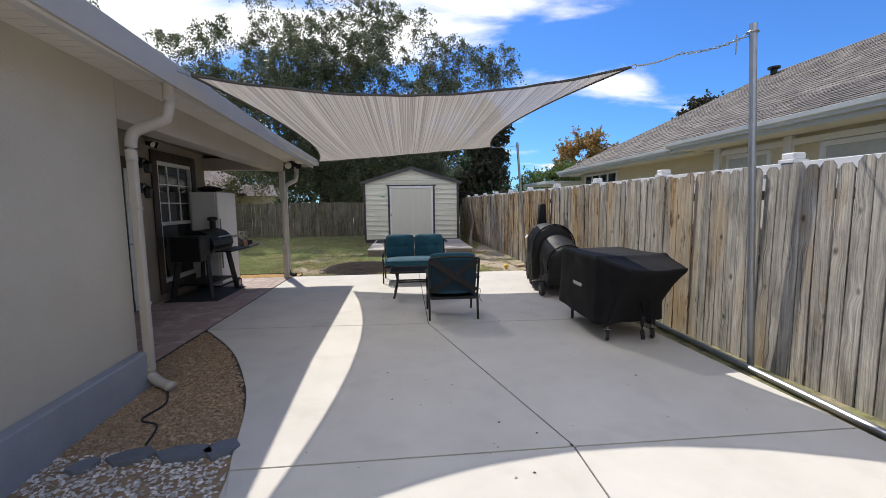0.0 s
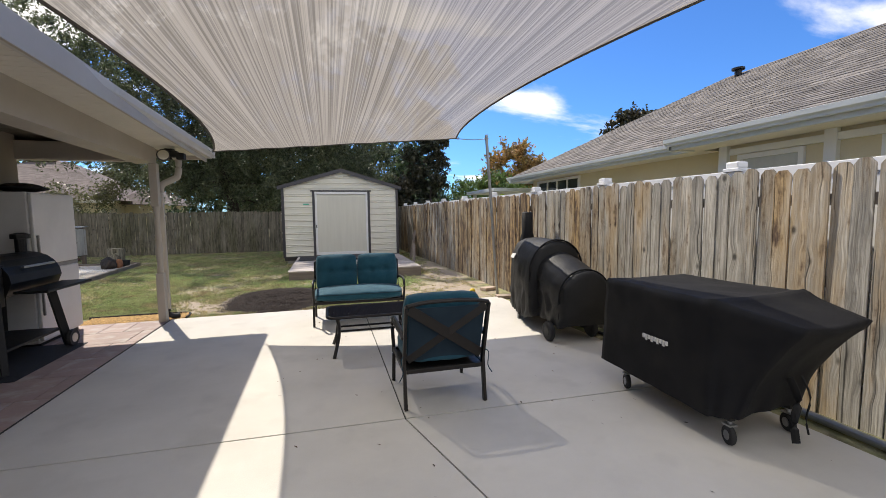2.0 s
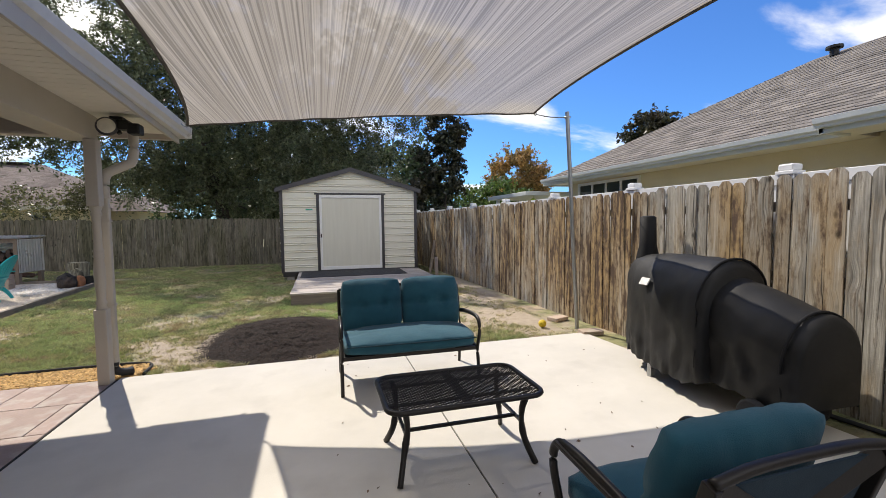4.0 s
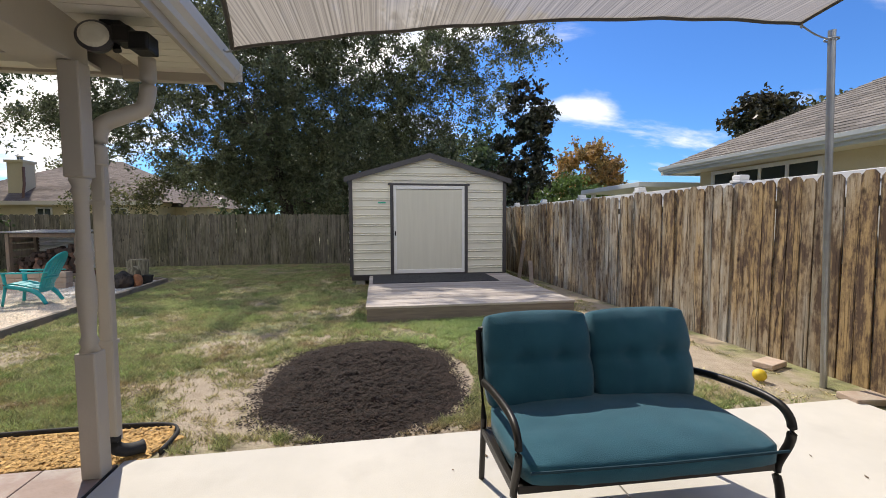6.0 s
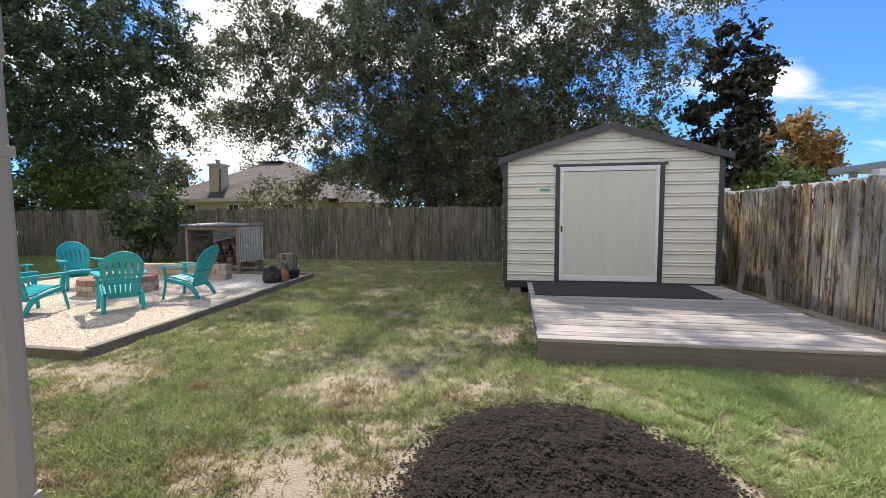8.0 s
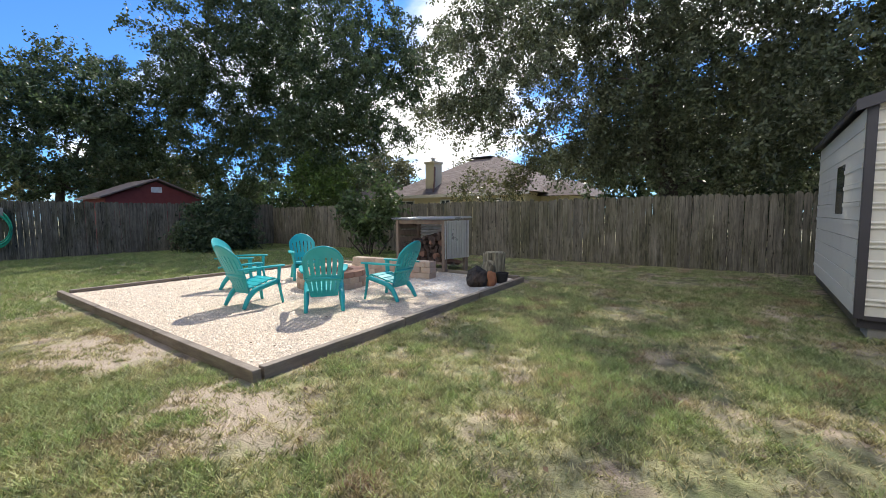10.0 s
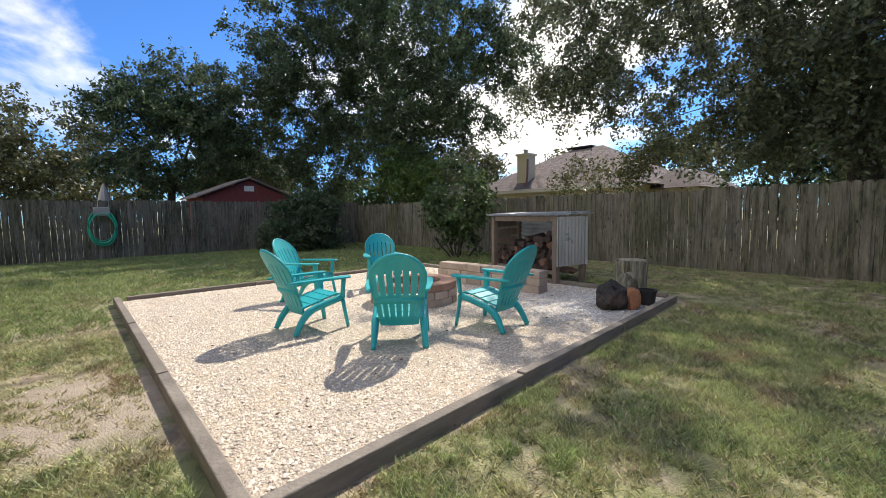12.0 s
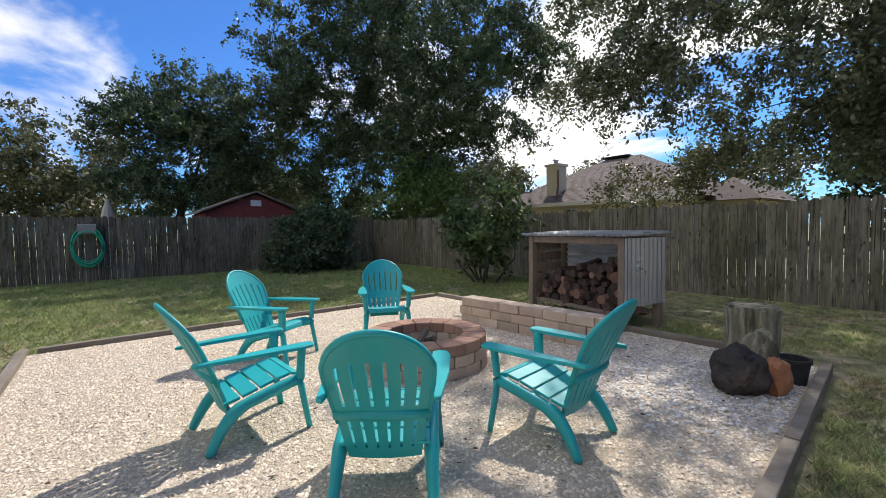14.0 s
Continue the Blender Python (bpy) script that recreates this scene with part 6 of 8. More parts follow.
# ---- patio furniture ----
def cushion(x0, x1, y0, y1, z0, z1, puff=0.03, tufts=0, n=14):
    """A soft box with bulging faces; tufts sink dimples along its front face."""
    bm = BM()
    bmesh.ops.create_grid(bm, x_segments=n, y_segments=n, size=1)
    top = list(bm.verts)
    r = bmesh.ops.extrude_face_region(bm, geom=bm.faces[:])
    low = [v for v in r["geom"] if isinstance(v, bmesh.types.BMVert)]
    lowset = set(low)
    cx, cy, cz, hx, hy, hz = (x0 + x1) / 2, (y0 + y1) / 2, (z0 + z1) / 2, (x1 - x0) / 2, (y1 - y0) / 2, (z1 - z0) / 2
    for v in bm.verts:
        u, w = v.co.x, v.co.y
        s = -1 if v in lowset else 1
        edge_k = (1 - abs(u) ** 5) * (1 - abs(w) ** 5)
        h = hz * (0.55 + 0.45 * edge_k) + puff * (1 - u * u) * (1 - w * w)
        rim = 1 - 0.02 * (1 - edge_k)
        if tufts:
            for tx in (-0.34, 0.34):
                for ty in ((-0.0,) if tufts == 1 else (-0.3, 0.35)):
                    h -= 0.034 * math.exp(-((u - tx) ** 2 + (w - ty) ** 2) / 0.02) + 0.010 * math.exp(-((w - ty) ** 2) / 0.012) + 0.008 * math.exp(-((u - tx) ** 2) / 0.010)
        h += 0.007 * noise.noise((u * 3 + cx, w * 3 + cy, s)) + 0.006 * noise.noise((u * 9 + cx, w * 3 + cy, s)) * abs(w)
        # rounded corners and bowed sides
        pull = 1 - 0.07 * (u * w) ** 4
        v.co = Vector((cx + hx * u * rim * pull * (1 + 0.025 * (1 - w * w)), cy + hy * w * rim * pull * (1 + 0.03 * (1 - u * u)), cz + s * h))
    return bm


def back_cushion(x0, x1, zb, zt, y, lean, thick):
    """A cushion made lying, stood up against a back that leans by lean degrees."""
    bm = cushion(x0, x1, 0, zt - zb, -thick / 2, thick / 2, 0.04, 1, 20)
    bmesh.ops.transform(bm, matrix=pose(0, y, zb, 90 - lean, 0, 0), verts=bm.verts)
    return bm


def seat_frame(t, w, d, back_h, seat_h, lean=0.14, stout=False):
    """Metal tube frame with curved front legs that run into the arms. Faces -y."""
    for s in (-1, 1):
        x = s * w / 2
        bm = BM()
        tube(bm, arc([(x, -d / 2 - 0.02, 0.0), (x, -d / 2 + 0.01, 0.2), (x, -d / 2 + 0.03, seat_h - 0.06), (x, -d / 2 - 0.03, seat_h + 0.10), (x, -d / 2 - 0.01, seat_h + 0.20), (x, -d / 2 + 0.10, seat_h + 0.235), (x, 0.05, seat_h + 0.22), (x, d / 2 - 0.06, seat_h + 0.19)], 5), 0.016, 8, 1.3)
        part("front_leg_arm", bm, BRONZE, t, smooth=True)
        bm = BM()
        if stout:
            bar(bm, (x, d / 2 - 0.02, 0), (x, d / 2 - 0.07, seat_h), 0.026, 0.042, 0.004)
            bar(bm, (x, d / 2 - 0.07, seat_h - 0.02), (x, d / 2 - 0.07 + lean, back_h), 0.024, 0.044, 0.004)
            bar(bm, (x, -d / 2 + 0.01, seat_h + 0.225), (x, d / 2 - 0.02, seat_h + 0.20), 0.05, 0.02, 0.006)
        else:
            tube(bm, [(x, d / 2 - 0.02, 0), (x, d / 2 - 0.07, seat_h), (x, d / 2 - 0.07 + lean * 0.5, (seat_h + back_h) / 2), (x, d / 2 - 0.07 + lean, back_h)], 0.016, 8)
        part("back_leg", bm, BRONZE, t)
        bm = BM()
        bar(bm, (x, -d / 2 + 0.03, seat_h - 0.05), (x, d / 2 - 0.06, seat_h - 0.07), 0.022, 0.035, 0.004)
        part("side_rail", bm, BRONZE, t)
    for yy, z in ((-d / 2 + 0.03, seat_h - 0.055), (d / 2 - 0.06, seat_h - 0.075)):
        bm = BM()
        bar(bm, (-w / 2 + 0.017, yy, z), (w / 2 - 0.017, yy, z), 0.022, 0.035, 0.004)
        part("cross_rail", bm, BRONZE, t)
    bm = BM()
    tube(bm, arc([(-w / 2, d / 2 - 0.07 + lean, back_h), (-w / 4, d / 2 - 0.068 + lean, back_h + 0.025), (w / 4, d / 2 - 0.068 + lean, back_h + 0.025), (w / 2, d / 2 - 0.07 + lean, back_h)], 5), 0.016, 8)
    part("top_rail", bm, BRONZE, t, smooth=True)
    bm = BM()
    box(bm, -w / 2 + 0.012, w / 2 - 0.012, -d / 2 + 0.045, d / 2 - 0.075, seat_h - 0.074, seat_h - 0.058)
    part("seat_sling", bm, BRONZE, t)


bench = thing("loveseat", pose(0.69, 8.33, 0, 0, 0, -1), "bronze metal loveseat with tufted teal cushions", "loveseat")
seat_frame(bench, 1.22, 0.62, 0.80, 0.36)
sc = part("seat_cushion", cushion(-0.60, 0.60, -0.365, 0.29, 0.325, 0.46, 0.03, 0, 30), CUSHION, bench, smooth=True)
bm = BM()
tube(bm, [(-0.57, -0.372, 0.425), (0.0, -0.382, 0.425), (0.57, -0.372, 0.425)], 0.006, 6)
part("piping", bm, PIPING, sc)
for x0, x1 in ((-0.595, -0.003), (0.003, 0.595)):
    part("back_cushion", back_cushion(x0, x1, 0.40, 0.915, 0.235, 15, 0.185), CUSHION, bench, smooth=True)

chair = thing("patio_chair", pose(1.145, 5.58, 0, 0, 0, 180), "bronze metal armchair with teal cushions and crossed back brace", "chair")
seat_frame(chair, 0.64, 0.62, 0.82, 0.36, 0.14, True)
part("seat_cushion", cushion(-0.30, 0.30, -0.33, 0.24, 0.325, 0.455, 0.02), CUSHION, chair, smooth=True)
part("back_cushion", back_cushion(-0.31, 0.31, 0.42, 0.89, 0.105, 14, 0.11), CUSHION, chair, smooth=True)
bm = BM()
box(bm, -0.295, 0.295, -0.004, 0.004, 0.0, 0.46, 0.002, pose(0, 0.232, 0.36, -17, 0, 0))
part("back_cloth", bm, BACK_CLOTH, chair, "navy cloth behind the cushion")
for s in (-1, 1):
    bm = BM()
    bar(bm, (-s * 0.30, 0.245, 0.38), (s * 0.30, 0.375, 0.80), 0.008, 0.075, 0.002)
    if s > 0:
        bmesh.ops.translate(bm, verts=bm.verts, vec=(0, 0.010, 0))
    part("cross_brace", bm, BRONZE, chair)
for s in (-1, 1):
    bm = BM()
    tube(bm, arc([(s * 0.31, 0.27, 0.42), (s * 0.35, 0.30, 0.40), (s * 0.34, 0.31, 0.30), (s * 0.37, 0.32, 0.24)], 4), 0.004, 5)
    part("cushion_tie", bm, PIPING, chair)


def mesh_table():
    t = thing("coffee_table", pose(0.73, 6.92, 0, 0, 0, 0), "black metal coffee table with a perforated mesh top", "table")
    w, d, h = 0.475, 0.285, 0.43
    rim = []
    for cx, cy, a0 in ((w - 0.09, d - 0.09, 0), (-w + 0.09, d - 0.09, 90), (-w + 0.09, -d + 0.09, 180), (w - 0.09, -d + 0.09, 270)):
        rim += [(cx + 0.09 * math.cos(radians(a0 + k * 15)), cy + 0.09 * math.sin(radians(a0 + k * 15)), h) for k in range(7)]
    bm = BM()
    tube(bm, rim, 0.016, 8, 1.0, True)
    part("rim", bm, BRONZE, t, smooth=True)
    # diamond wire mesh
    verts, faces = [], []

    def wire(p, q):
        p, q = Vector(p), Vector(q)
        side = (q - p).cross(Vector((0, 0, 1))).normalized() * 0.0035
        n0 = len(verts)
        for e in (p, q):
            verts.extend([tuple(e + side), tuple(e - side), tuple(e + Vector((0, 0, 0.005)))])
        faces.extend([(n0, n0 + 3, n0 + 5, n0 + 2), (n0 + 1, n0 + 2, n0 + 5, n0 + 4), (n0, n0 + 1, n0 + 4, n0 + 3)])
    step = 0.022
    for sgn in (1, -1):
        c = -(w + d)
        while c < w + d:
            pts = []
            for x in (-w + 0.01, w - 0.01):
                y = sgn * (x - c) * 0.9
                pts.append((x, y))
            (xa, ya), (xb, yb) = pts
            t0, t1 = 0.0, 1.0
            lim = d - 0.01
            if abs(yb - ya) > 1e-6:
                ts = sorted(((-lim - ya) / (yb - ya), (lim - ya) / (yb - ya)))
                t0, t1 = max(0, ts[0]), min(1, ts[1])
            if t1 - t0 > 0.01:
                wire((xa + (xb - xa) * t0, ya + (yb - ya) * t0, h), (xa + (xb - xa) * t1, ya + (yb - ya) * t1, h))
            c += step * 1.4
    tagged(raw("mesh_top", verts, faces, BRONZE, t), kind="stuff")
    for yy in (-0.14, 0.14):
        bm = BM()
        bar(bm, (-w + 0.02, yy, h - 0.018), (w - 0.02, yy, h - 0.018), 0.02, 0.012)
        part("top_brace", bm, BRONZE, t)
    bm = BM()
    bar(bm, (0, -d + 0.02, h - 0.006), (0, d - 0.02, h - 0.006), 0.055, 0.012)
    part("centre_brace", bm, BRONZE, t)
    for sx in (-1, 1):
        for sy in (-1, 1):
            bm = BM()
            tube(bm, arc([(sx * (w - 0.10), sy * (d - 0.06), h - 0.01), (sx * (w - 0.12), sy * (d - 0.09), 0.30), (sx * (w - 0.10), sy * (d - 0.10), 0.14), (sx * (w - 0.06), sy * (d - 0.02), 0.0)], 5), 0.017, 8, 1.3)
            part("leg", bm, BRONZE, t, smooth=True)
    for yy in (-0.10, 0.10):
        bm = BM()
        bar(bm, (-w + 0.12, yy, 0.24), (w - 0.12, yy, 0.24), 0.018, 0.018)
        part("stretcher", bm, BRONZE, t)
    for sx in (-1, 1):
        bm = BM()
        bar(bm, (sx * (w - 0.12), -d + 0.09, 0.24), (sx * (w - 0.12), d - 0.09, 0.24), 0.018, 0.018)
        part("stretcher", bm, BRONZE, t)
    return t


mesh_table()


# ---- covered griddle and smoker ----
def caster(t, x, y, r=0.062, lift=0.10):
    bm = BM()
    lathe(bm, [(0.02, -0.016), (r * 0.92, -0.016), (r, -0.008), (r, 0.008), (r * 0.92, 0.016), (0.02, 0.016)], pose(x, y, r, 90, 0, 70), 18)
    w = part("caster", bm, RUBBER, t)
    bm = BM()
    lathe(bm, [(r * 0.5, -0.019), (r * 0.5, 0.019)], pose(x, y, r, 90, 0, 70), 12)
    part("hub", bm, GALV, w)
    bm = BM()
    box(bm, x - 0.03, x + 0.03, y - 0.03, y + 0.03, 2 * r + 0.004, 2 * r + 0.014)
    tube(bm, [(x, y, 2 * r + 0.012), (x, y, 2 * r + lift)], 0.014, 8)
    part("fork", bm, GALV, w)


gr = thing("covered_griddle", pose(0, 0, 0), "outdoor griddle on casters under a fitted black fabric cover", "griddle")
# top outline and hem, from the far end round by the west side; the near end juts out as a shelf
def polyline(pts, counts):
    out = []
    for (a, b), n in zip(zip(pts, pts[1:]), counts):
        out += [Vector(a).lerp(Vector(b), k / n) for k in range(n)]
    return out + [Vector(pts[-1])]


def cloth(p, amt=1.0):
    w = 0.010 * noise.noise(p * 5) + 0.005 * noise.noise(p * 15 + Vector((4, 0, 0)))
    u = 0.010 * noise.noise(p * 5 + Vector((9, 2, 0))) + 0.004 * noise.noise(p * 17)
    return p + Vector((w, u, 0.6 * u)) * amt


NL, NA = (24, 12), 16
west_top = polyline([(2.63, 5.34, 0.92), (2.62, 4.29, 0.925), (2.80, 3.87, 0.835)], NL)
east_top = polyline([(3.40, 5.34, 0.92), (3.41, 4.31, 0.935), (3.42, 3.93, 0.825)], NL)
west_hem = polyline([(2.59, 5.35, 0.21), (2.60, 4.29, 0.185), (2.70, 4.17, 0.21)], NL)
east_hem = polyline([(3.41, 5.35, 0.21), (3.40, 4.32, 0.20), (3.24, 4.19, 0.23)], NL)
bm = BM()
grid = []
for a, b in zip(west_top, east_top):
    row = []
    for k in range(NA + 1):
        p = a.lerp(b, k / NA)
        p.z += -0.014 * math.sin(math.pi * k / NA) + 0.018 * math.exp(-((p.y - 4.30) / 0.05) ** 2)
        row.append(bm.verts.new(cloth(p)))
    grid.append(row)
for A, B in zip(grid, grid[1:]):
    for k in range(NA):
        bm.faces.new((A[k], A[k + 1], B[k + 1], B[k]))
top_ring = [r[0] for r in grid] + grid[-1][1:-1] + [r[-1] for r in reversed(grid)] + grid[0][-2:0:-1]
hem_ring = west_hem + [west_hem[-1].lerp(east_hem[-1], k / NA) for k in range(1, NA)] + east_hem[::-1] + [east_hem[0].lerp(west_hem[0], k / NA) for k in range(1, NA)]
mid_c = Vector((3.0, 4.7, 0))
prev = top_ring
for r in range(1, 15):
    f = r / 14
    cur = []
    for k, (t0, h0) in enumerate(zip(top_ring, hem_ring)):
        p = t0.co.lerp(h0, f)
        out = Vector((p.x - mid_c.x, p.y - mid_c.y, 0)).normalized()
        # soft shoulder, then folds that deepen towards the hem, deepest round the jutting end
        p += out * (0.014 if r == 1 else 0.008)
        near = max(0.0, min(1.0, (4.5 - p.y) / 0.4))
        p += out * (0.008 + 0.016 * near) * f * math.sin(k * 0.9 + 2.0 * noise.noise((k * 0.13, f, 0))) * (0.4 + 0.6 * noise.noise((k * 0.07, 2.0, f)))
        p -= out * 0.05 * near * math.sin(math.pi * f)
        cur.append(bm.verts.new(cloth(p, 0.8)))
    n = len(cur)
    for k in range(n):
        bm.faces.new((prev[k], prev[(k + 1) % n], cur[(k + 1) % n], cur[k]))
    prev = cur
bmesh.ops.recalc_face_normals(bm, faces=bm.faces)
cover = part("cover", bm, COVER, gr, "fitted black fabric cover", smooth=True)
bm = BM()
for k in range(9):
    y = 4.84 - k * 0.028
    box(bm, 2.574, 2.580, y - 0.010, y + 0.010, 0.545 - (0.012 if k % 2 else 0), 0.575)
part("printed_mark", bm, LABEL, cover, "small white printed mark")
for x, y in ((2.70, 5.16), (2.73, 4.24), (3.26, 4.26), (3.30, 5.16)):
    caster(gr, x, y)
for x, y in ((2.70, 5.16), (2.73, 4.24), (3.26, 4.26), (3.30, 5.16)):
    bm = BM()
    box(bm, x - 0.022, x + 0.022, y - 0.022, y + 0.022, 0.16, 0.62, 0.003)
    part("leg", bm, BLACK_METAL, gr)
bm = BM()
bar(bm, (2.70, 5.14, 0.20), (2.73, 4.26, 0.20), 0.04, 0.03)
part("lower_rail", bm, BLACK_METAL, gr)
for x, z0, w in ((3.02, 0.06, 0.05), (3.12, 0.10, 0.012)):
    bm = BM()
    tube(bm, arc([(x, 4.10, 0.46), (x + 0.01, 4.05, 0.34), (x, 4.06, 0.20), (x + 0.015, 4.05, z0)], 3), 0.006, 6, w / 0.012)
    part("strap", bm, BLACK_METAL, gr, "loose black cover strap")

sm = thing("covered_smoker", pose(0, 0, 0), "offset smoker with tall stack under a dark fabric cover", "smoker")


def draped(sections, segs=14):
    """A draped cover: rounded tops over straight hanging sides. sections: (y, x0, x1, z bottom, z shoulder, z top)."""
    bm = BM()
    rings = []
    dense = []
    for A, B in zip(sections, sections[1:]):
        k = max(1, int(abs(A[0] - B[0]) / 0.035))
        dense += [tuple(a + (b - a) * i / k for a, b in zip(A, B)) for i in range(k)]
    for y, x0, x1, z0, z1, z2 in dense + [sections[-1]]:
        pr = [(x0, z0 + (z1 - z0) * k / 8) for k in range(8)]
        pr += [((x0 + x1) / 2 - (x1 - x0) / 2 * math.cos(math.pi * k / segs), z1 + (z2 - z1) * math.sin(math.pi * k / segs)) for k in range(segs + 1)]
        pr += [(x1, z1 - (z1 - z0) * k / 8) for k in range(1, 9)]
        ring = []
        for x, z in pr:
            q = 0.030 * noise.noise((x * 5, y * 5, z * 2)) - 0.040 * max(0.0, 0.22 - abs(noise.noise((x * 4 + z * 3, y * 4 + 2, z * 3)))) / 0.22 * min(1.0, max(0.0, 1.1 - z)) + 0.020 * noise.noise((x * 11 + z * 6, y * 11 - z * 5, z * 4)) + 0.014 * math.sin(y * 46 + x * 20) * max(0.0, z1 - z)
            ring.append(bm.verts.new((x + q, y + q * 0.5, z + q * 0.3)))
        rings.append(ring)
    for A, B in zip(rings, rings[1:]):
        for k in range(len(A) - 1):
            bm.faces.new((A[k], B[k], B[k + 1], A[k + 1]))
    bm.faces.new(rings[0]), bm.faces.new(rings[-1][::-1])
    return bm


mc = part("main_cover", draped([(8.17, 3.10, 3.40, 0.24, 0.86, 1.02), (8.12, 3.00, 3.44, 0.2, 0.84, 1.09), (7.9, 2.88, 3.48, 0.15, 0.76, 1.13), (7.5, 2.77, 3.49, 0.14, 0.72, 1.15), (7.12, 2.73, 3.48, 0.16, 0.72, 1.14), (7.0, 2.73, 3.47, 0.17, 0.72, 1.13), (6.97, 2.77, 3.44, 0.2, 0.70, 1.07)]), COVER_GREY, sm, "dark draped fabric cover", smooth=True)
fc = part("firebox_cover", draped([(7.0, 2.82, 3.42, 0.24, 0.70, 1.00), (6.85, 2.80, 3.42, 0.21, 0.66, 0.97), (6.6, 2.79, 3.42, 0.2, 0.60, 0.89), (6.42, 2.79, 3.42, 0.19, 0.56, 0.83), (6.34, 2.80, 3.41, 0.19, 0.55, 0.81), (6.32, 2.84, 3.38, 0.22, 0.53, 0.76)]), COVER_GREY, sm, smooth=True)
# bound seams where the cloth turns over the barrel ends
for under, y, x0, x1, z0, z1, z2 in ((mc, 7.01, 2.722, 3.478, 0.30, 0.72, 1.145), (fc, 6.40, 2.782, 3.424, 0.24, 0.56, 0.84)):
    bm = BM()
    pts = [(x0, y, z0 + (z1 - z0) * k / 6) for k in range(6)] + [((x0 + x1) / 2 - (x1 - x0) / 2 * math.cos(math.pi * k / 16), y, z1 + (z2 - z1) * math.sin(math.pi * k / 16)) for k in range(17)]
    tube(bm, [Vector(p) + Vector((0, 0.02 * noise.noise((p[0] * 4, y, p[2] * 4)), 0)) for p in pts], 0.011, 6)
    part("seam", bm, COVER, under, smooth=True)
bm = BM()
lathe(bm, [(0.13, 0.90), (0.12, 1.02), (0.105, 1.10), (0.085, 1.20), (0.078, 1.49), (0.05, 1.505)], pose(3.22, 8.08, 0), 18)
for v in bm.verts:
    v.co += Vector((noise.noise(v.co * 8), noise.noise(v.co * 8 + Vector((3, 0, 0))), 0)) * 0.014
part("stack_cover", bm, COVER, sm, "black cloth sleeve over the stack", smooth=True)
bm = BM()
box(bm, -0.004, 0.004, -0.05, 0.05, -0.035, 0.035, 0.0, pose(2.785, 7.63, 0.90, 0, 32, 0))
part("label_patch", bm, LABEL, mc, "small white label")
for x in (2.80, 3.36):
    bm = BM()
    lathe(bm, [(0.03, -0.03), (0.10, -0.03), (0.115, -0.015), (0.115, 0.015), (0.10, 0.03), (0.03, 0.03)], pose(x - 0.06, 6.55, 0.115, 0, 90, 0), 22)
    w = part("wheel", bm, RUBBER, sm)
    bm = BM()
    lathe(bm, [(0.055, -0.034), (0.055, 0.034)], pose(x - 0.06, 6.55, 0.115, 0, 90, 0), 14)
    part("rim", bm, BLACK_METAL, w)
for x in (2.87, 3.36):
    bm = BM()
    box(bm, x - 0.022, x + 0.022, 7.60, 7.65, 0.0, 0.34, 0.003)
    part("leg", bm, GALV, sm)
bm = BM()
bar(bm, (2.87, 6.62, 0.20), (2.87, 7.60, 0.24), 0.03, 0.03)
part("lower_rail", bm, BLACK_METAL, sm)


# ---- fire pit corner ----
PX0, PX1, PY0, PY1 = -11.15, -5.30, 11.82, 17.52


def right_edge(y):
    return -5.08 - 0.075 * (y - 11.8)


edging = thing("timber_edging", pose(0, 0, 0), "weathered timber edging round the gravel pit", "edging", kind="structure")
sides = [((right_edge(11.82) + 0.05, 11.82), (PX0 - 0.05, 11.86), 3), ((right_edge(11.88), 11.875), (right_edge(17.5), 17.5), 3), ((right_edge(17.5) - 0.1, 17.56), (PX0, 17.60), 3), ((PX0, 17.50), (PX0, 11.97), 3)]
for (xa, ya), (xb, yb), n in sides:
    a, b = Vector((xa, ya, 0)), Vector((xb, yb, 0))
    for k in range(n):
        p, q = a.lerp(b, k / n + 0.0015), a.lerp(b, (k + 1) / n - 0.0015)
        bm = BM()
        bar(bm, p + Vector((0, 0, 0.008 + rng.uniform(-0.004, 0.004))), q + Vector((0, 0, 0.008 + rng.uniform(-0.004, 0.004))), 0.078, 0.13, 0.008)
        part("timber", bm, TIMBER, edging)
bm = BM()
prism(bm, [(PX0 + 0.05, PY0 + 0.05), (right_edge(11.9) - 0.05, PY0 + 0.05), (right_edge(17.5) - 0.05, PY1), (PX0 + 0.05, PY1)], GROUND_Z - 0.01, 0.012)
tagged(part("gravel_bed", bm, PEBBLE_BED), "pale gravel bed of the fire pit", "gravel", kind="structure")


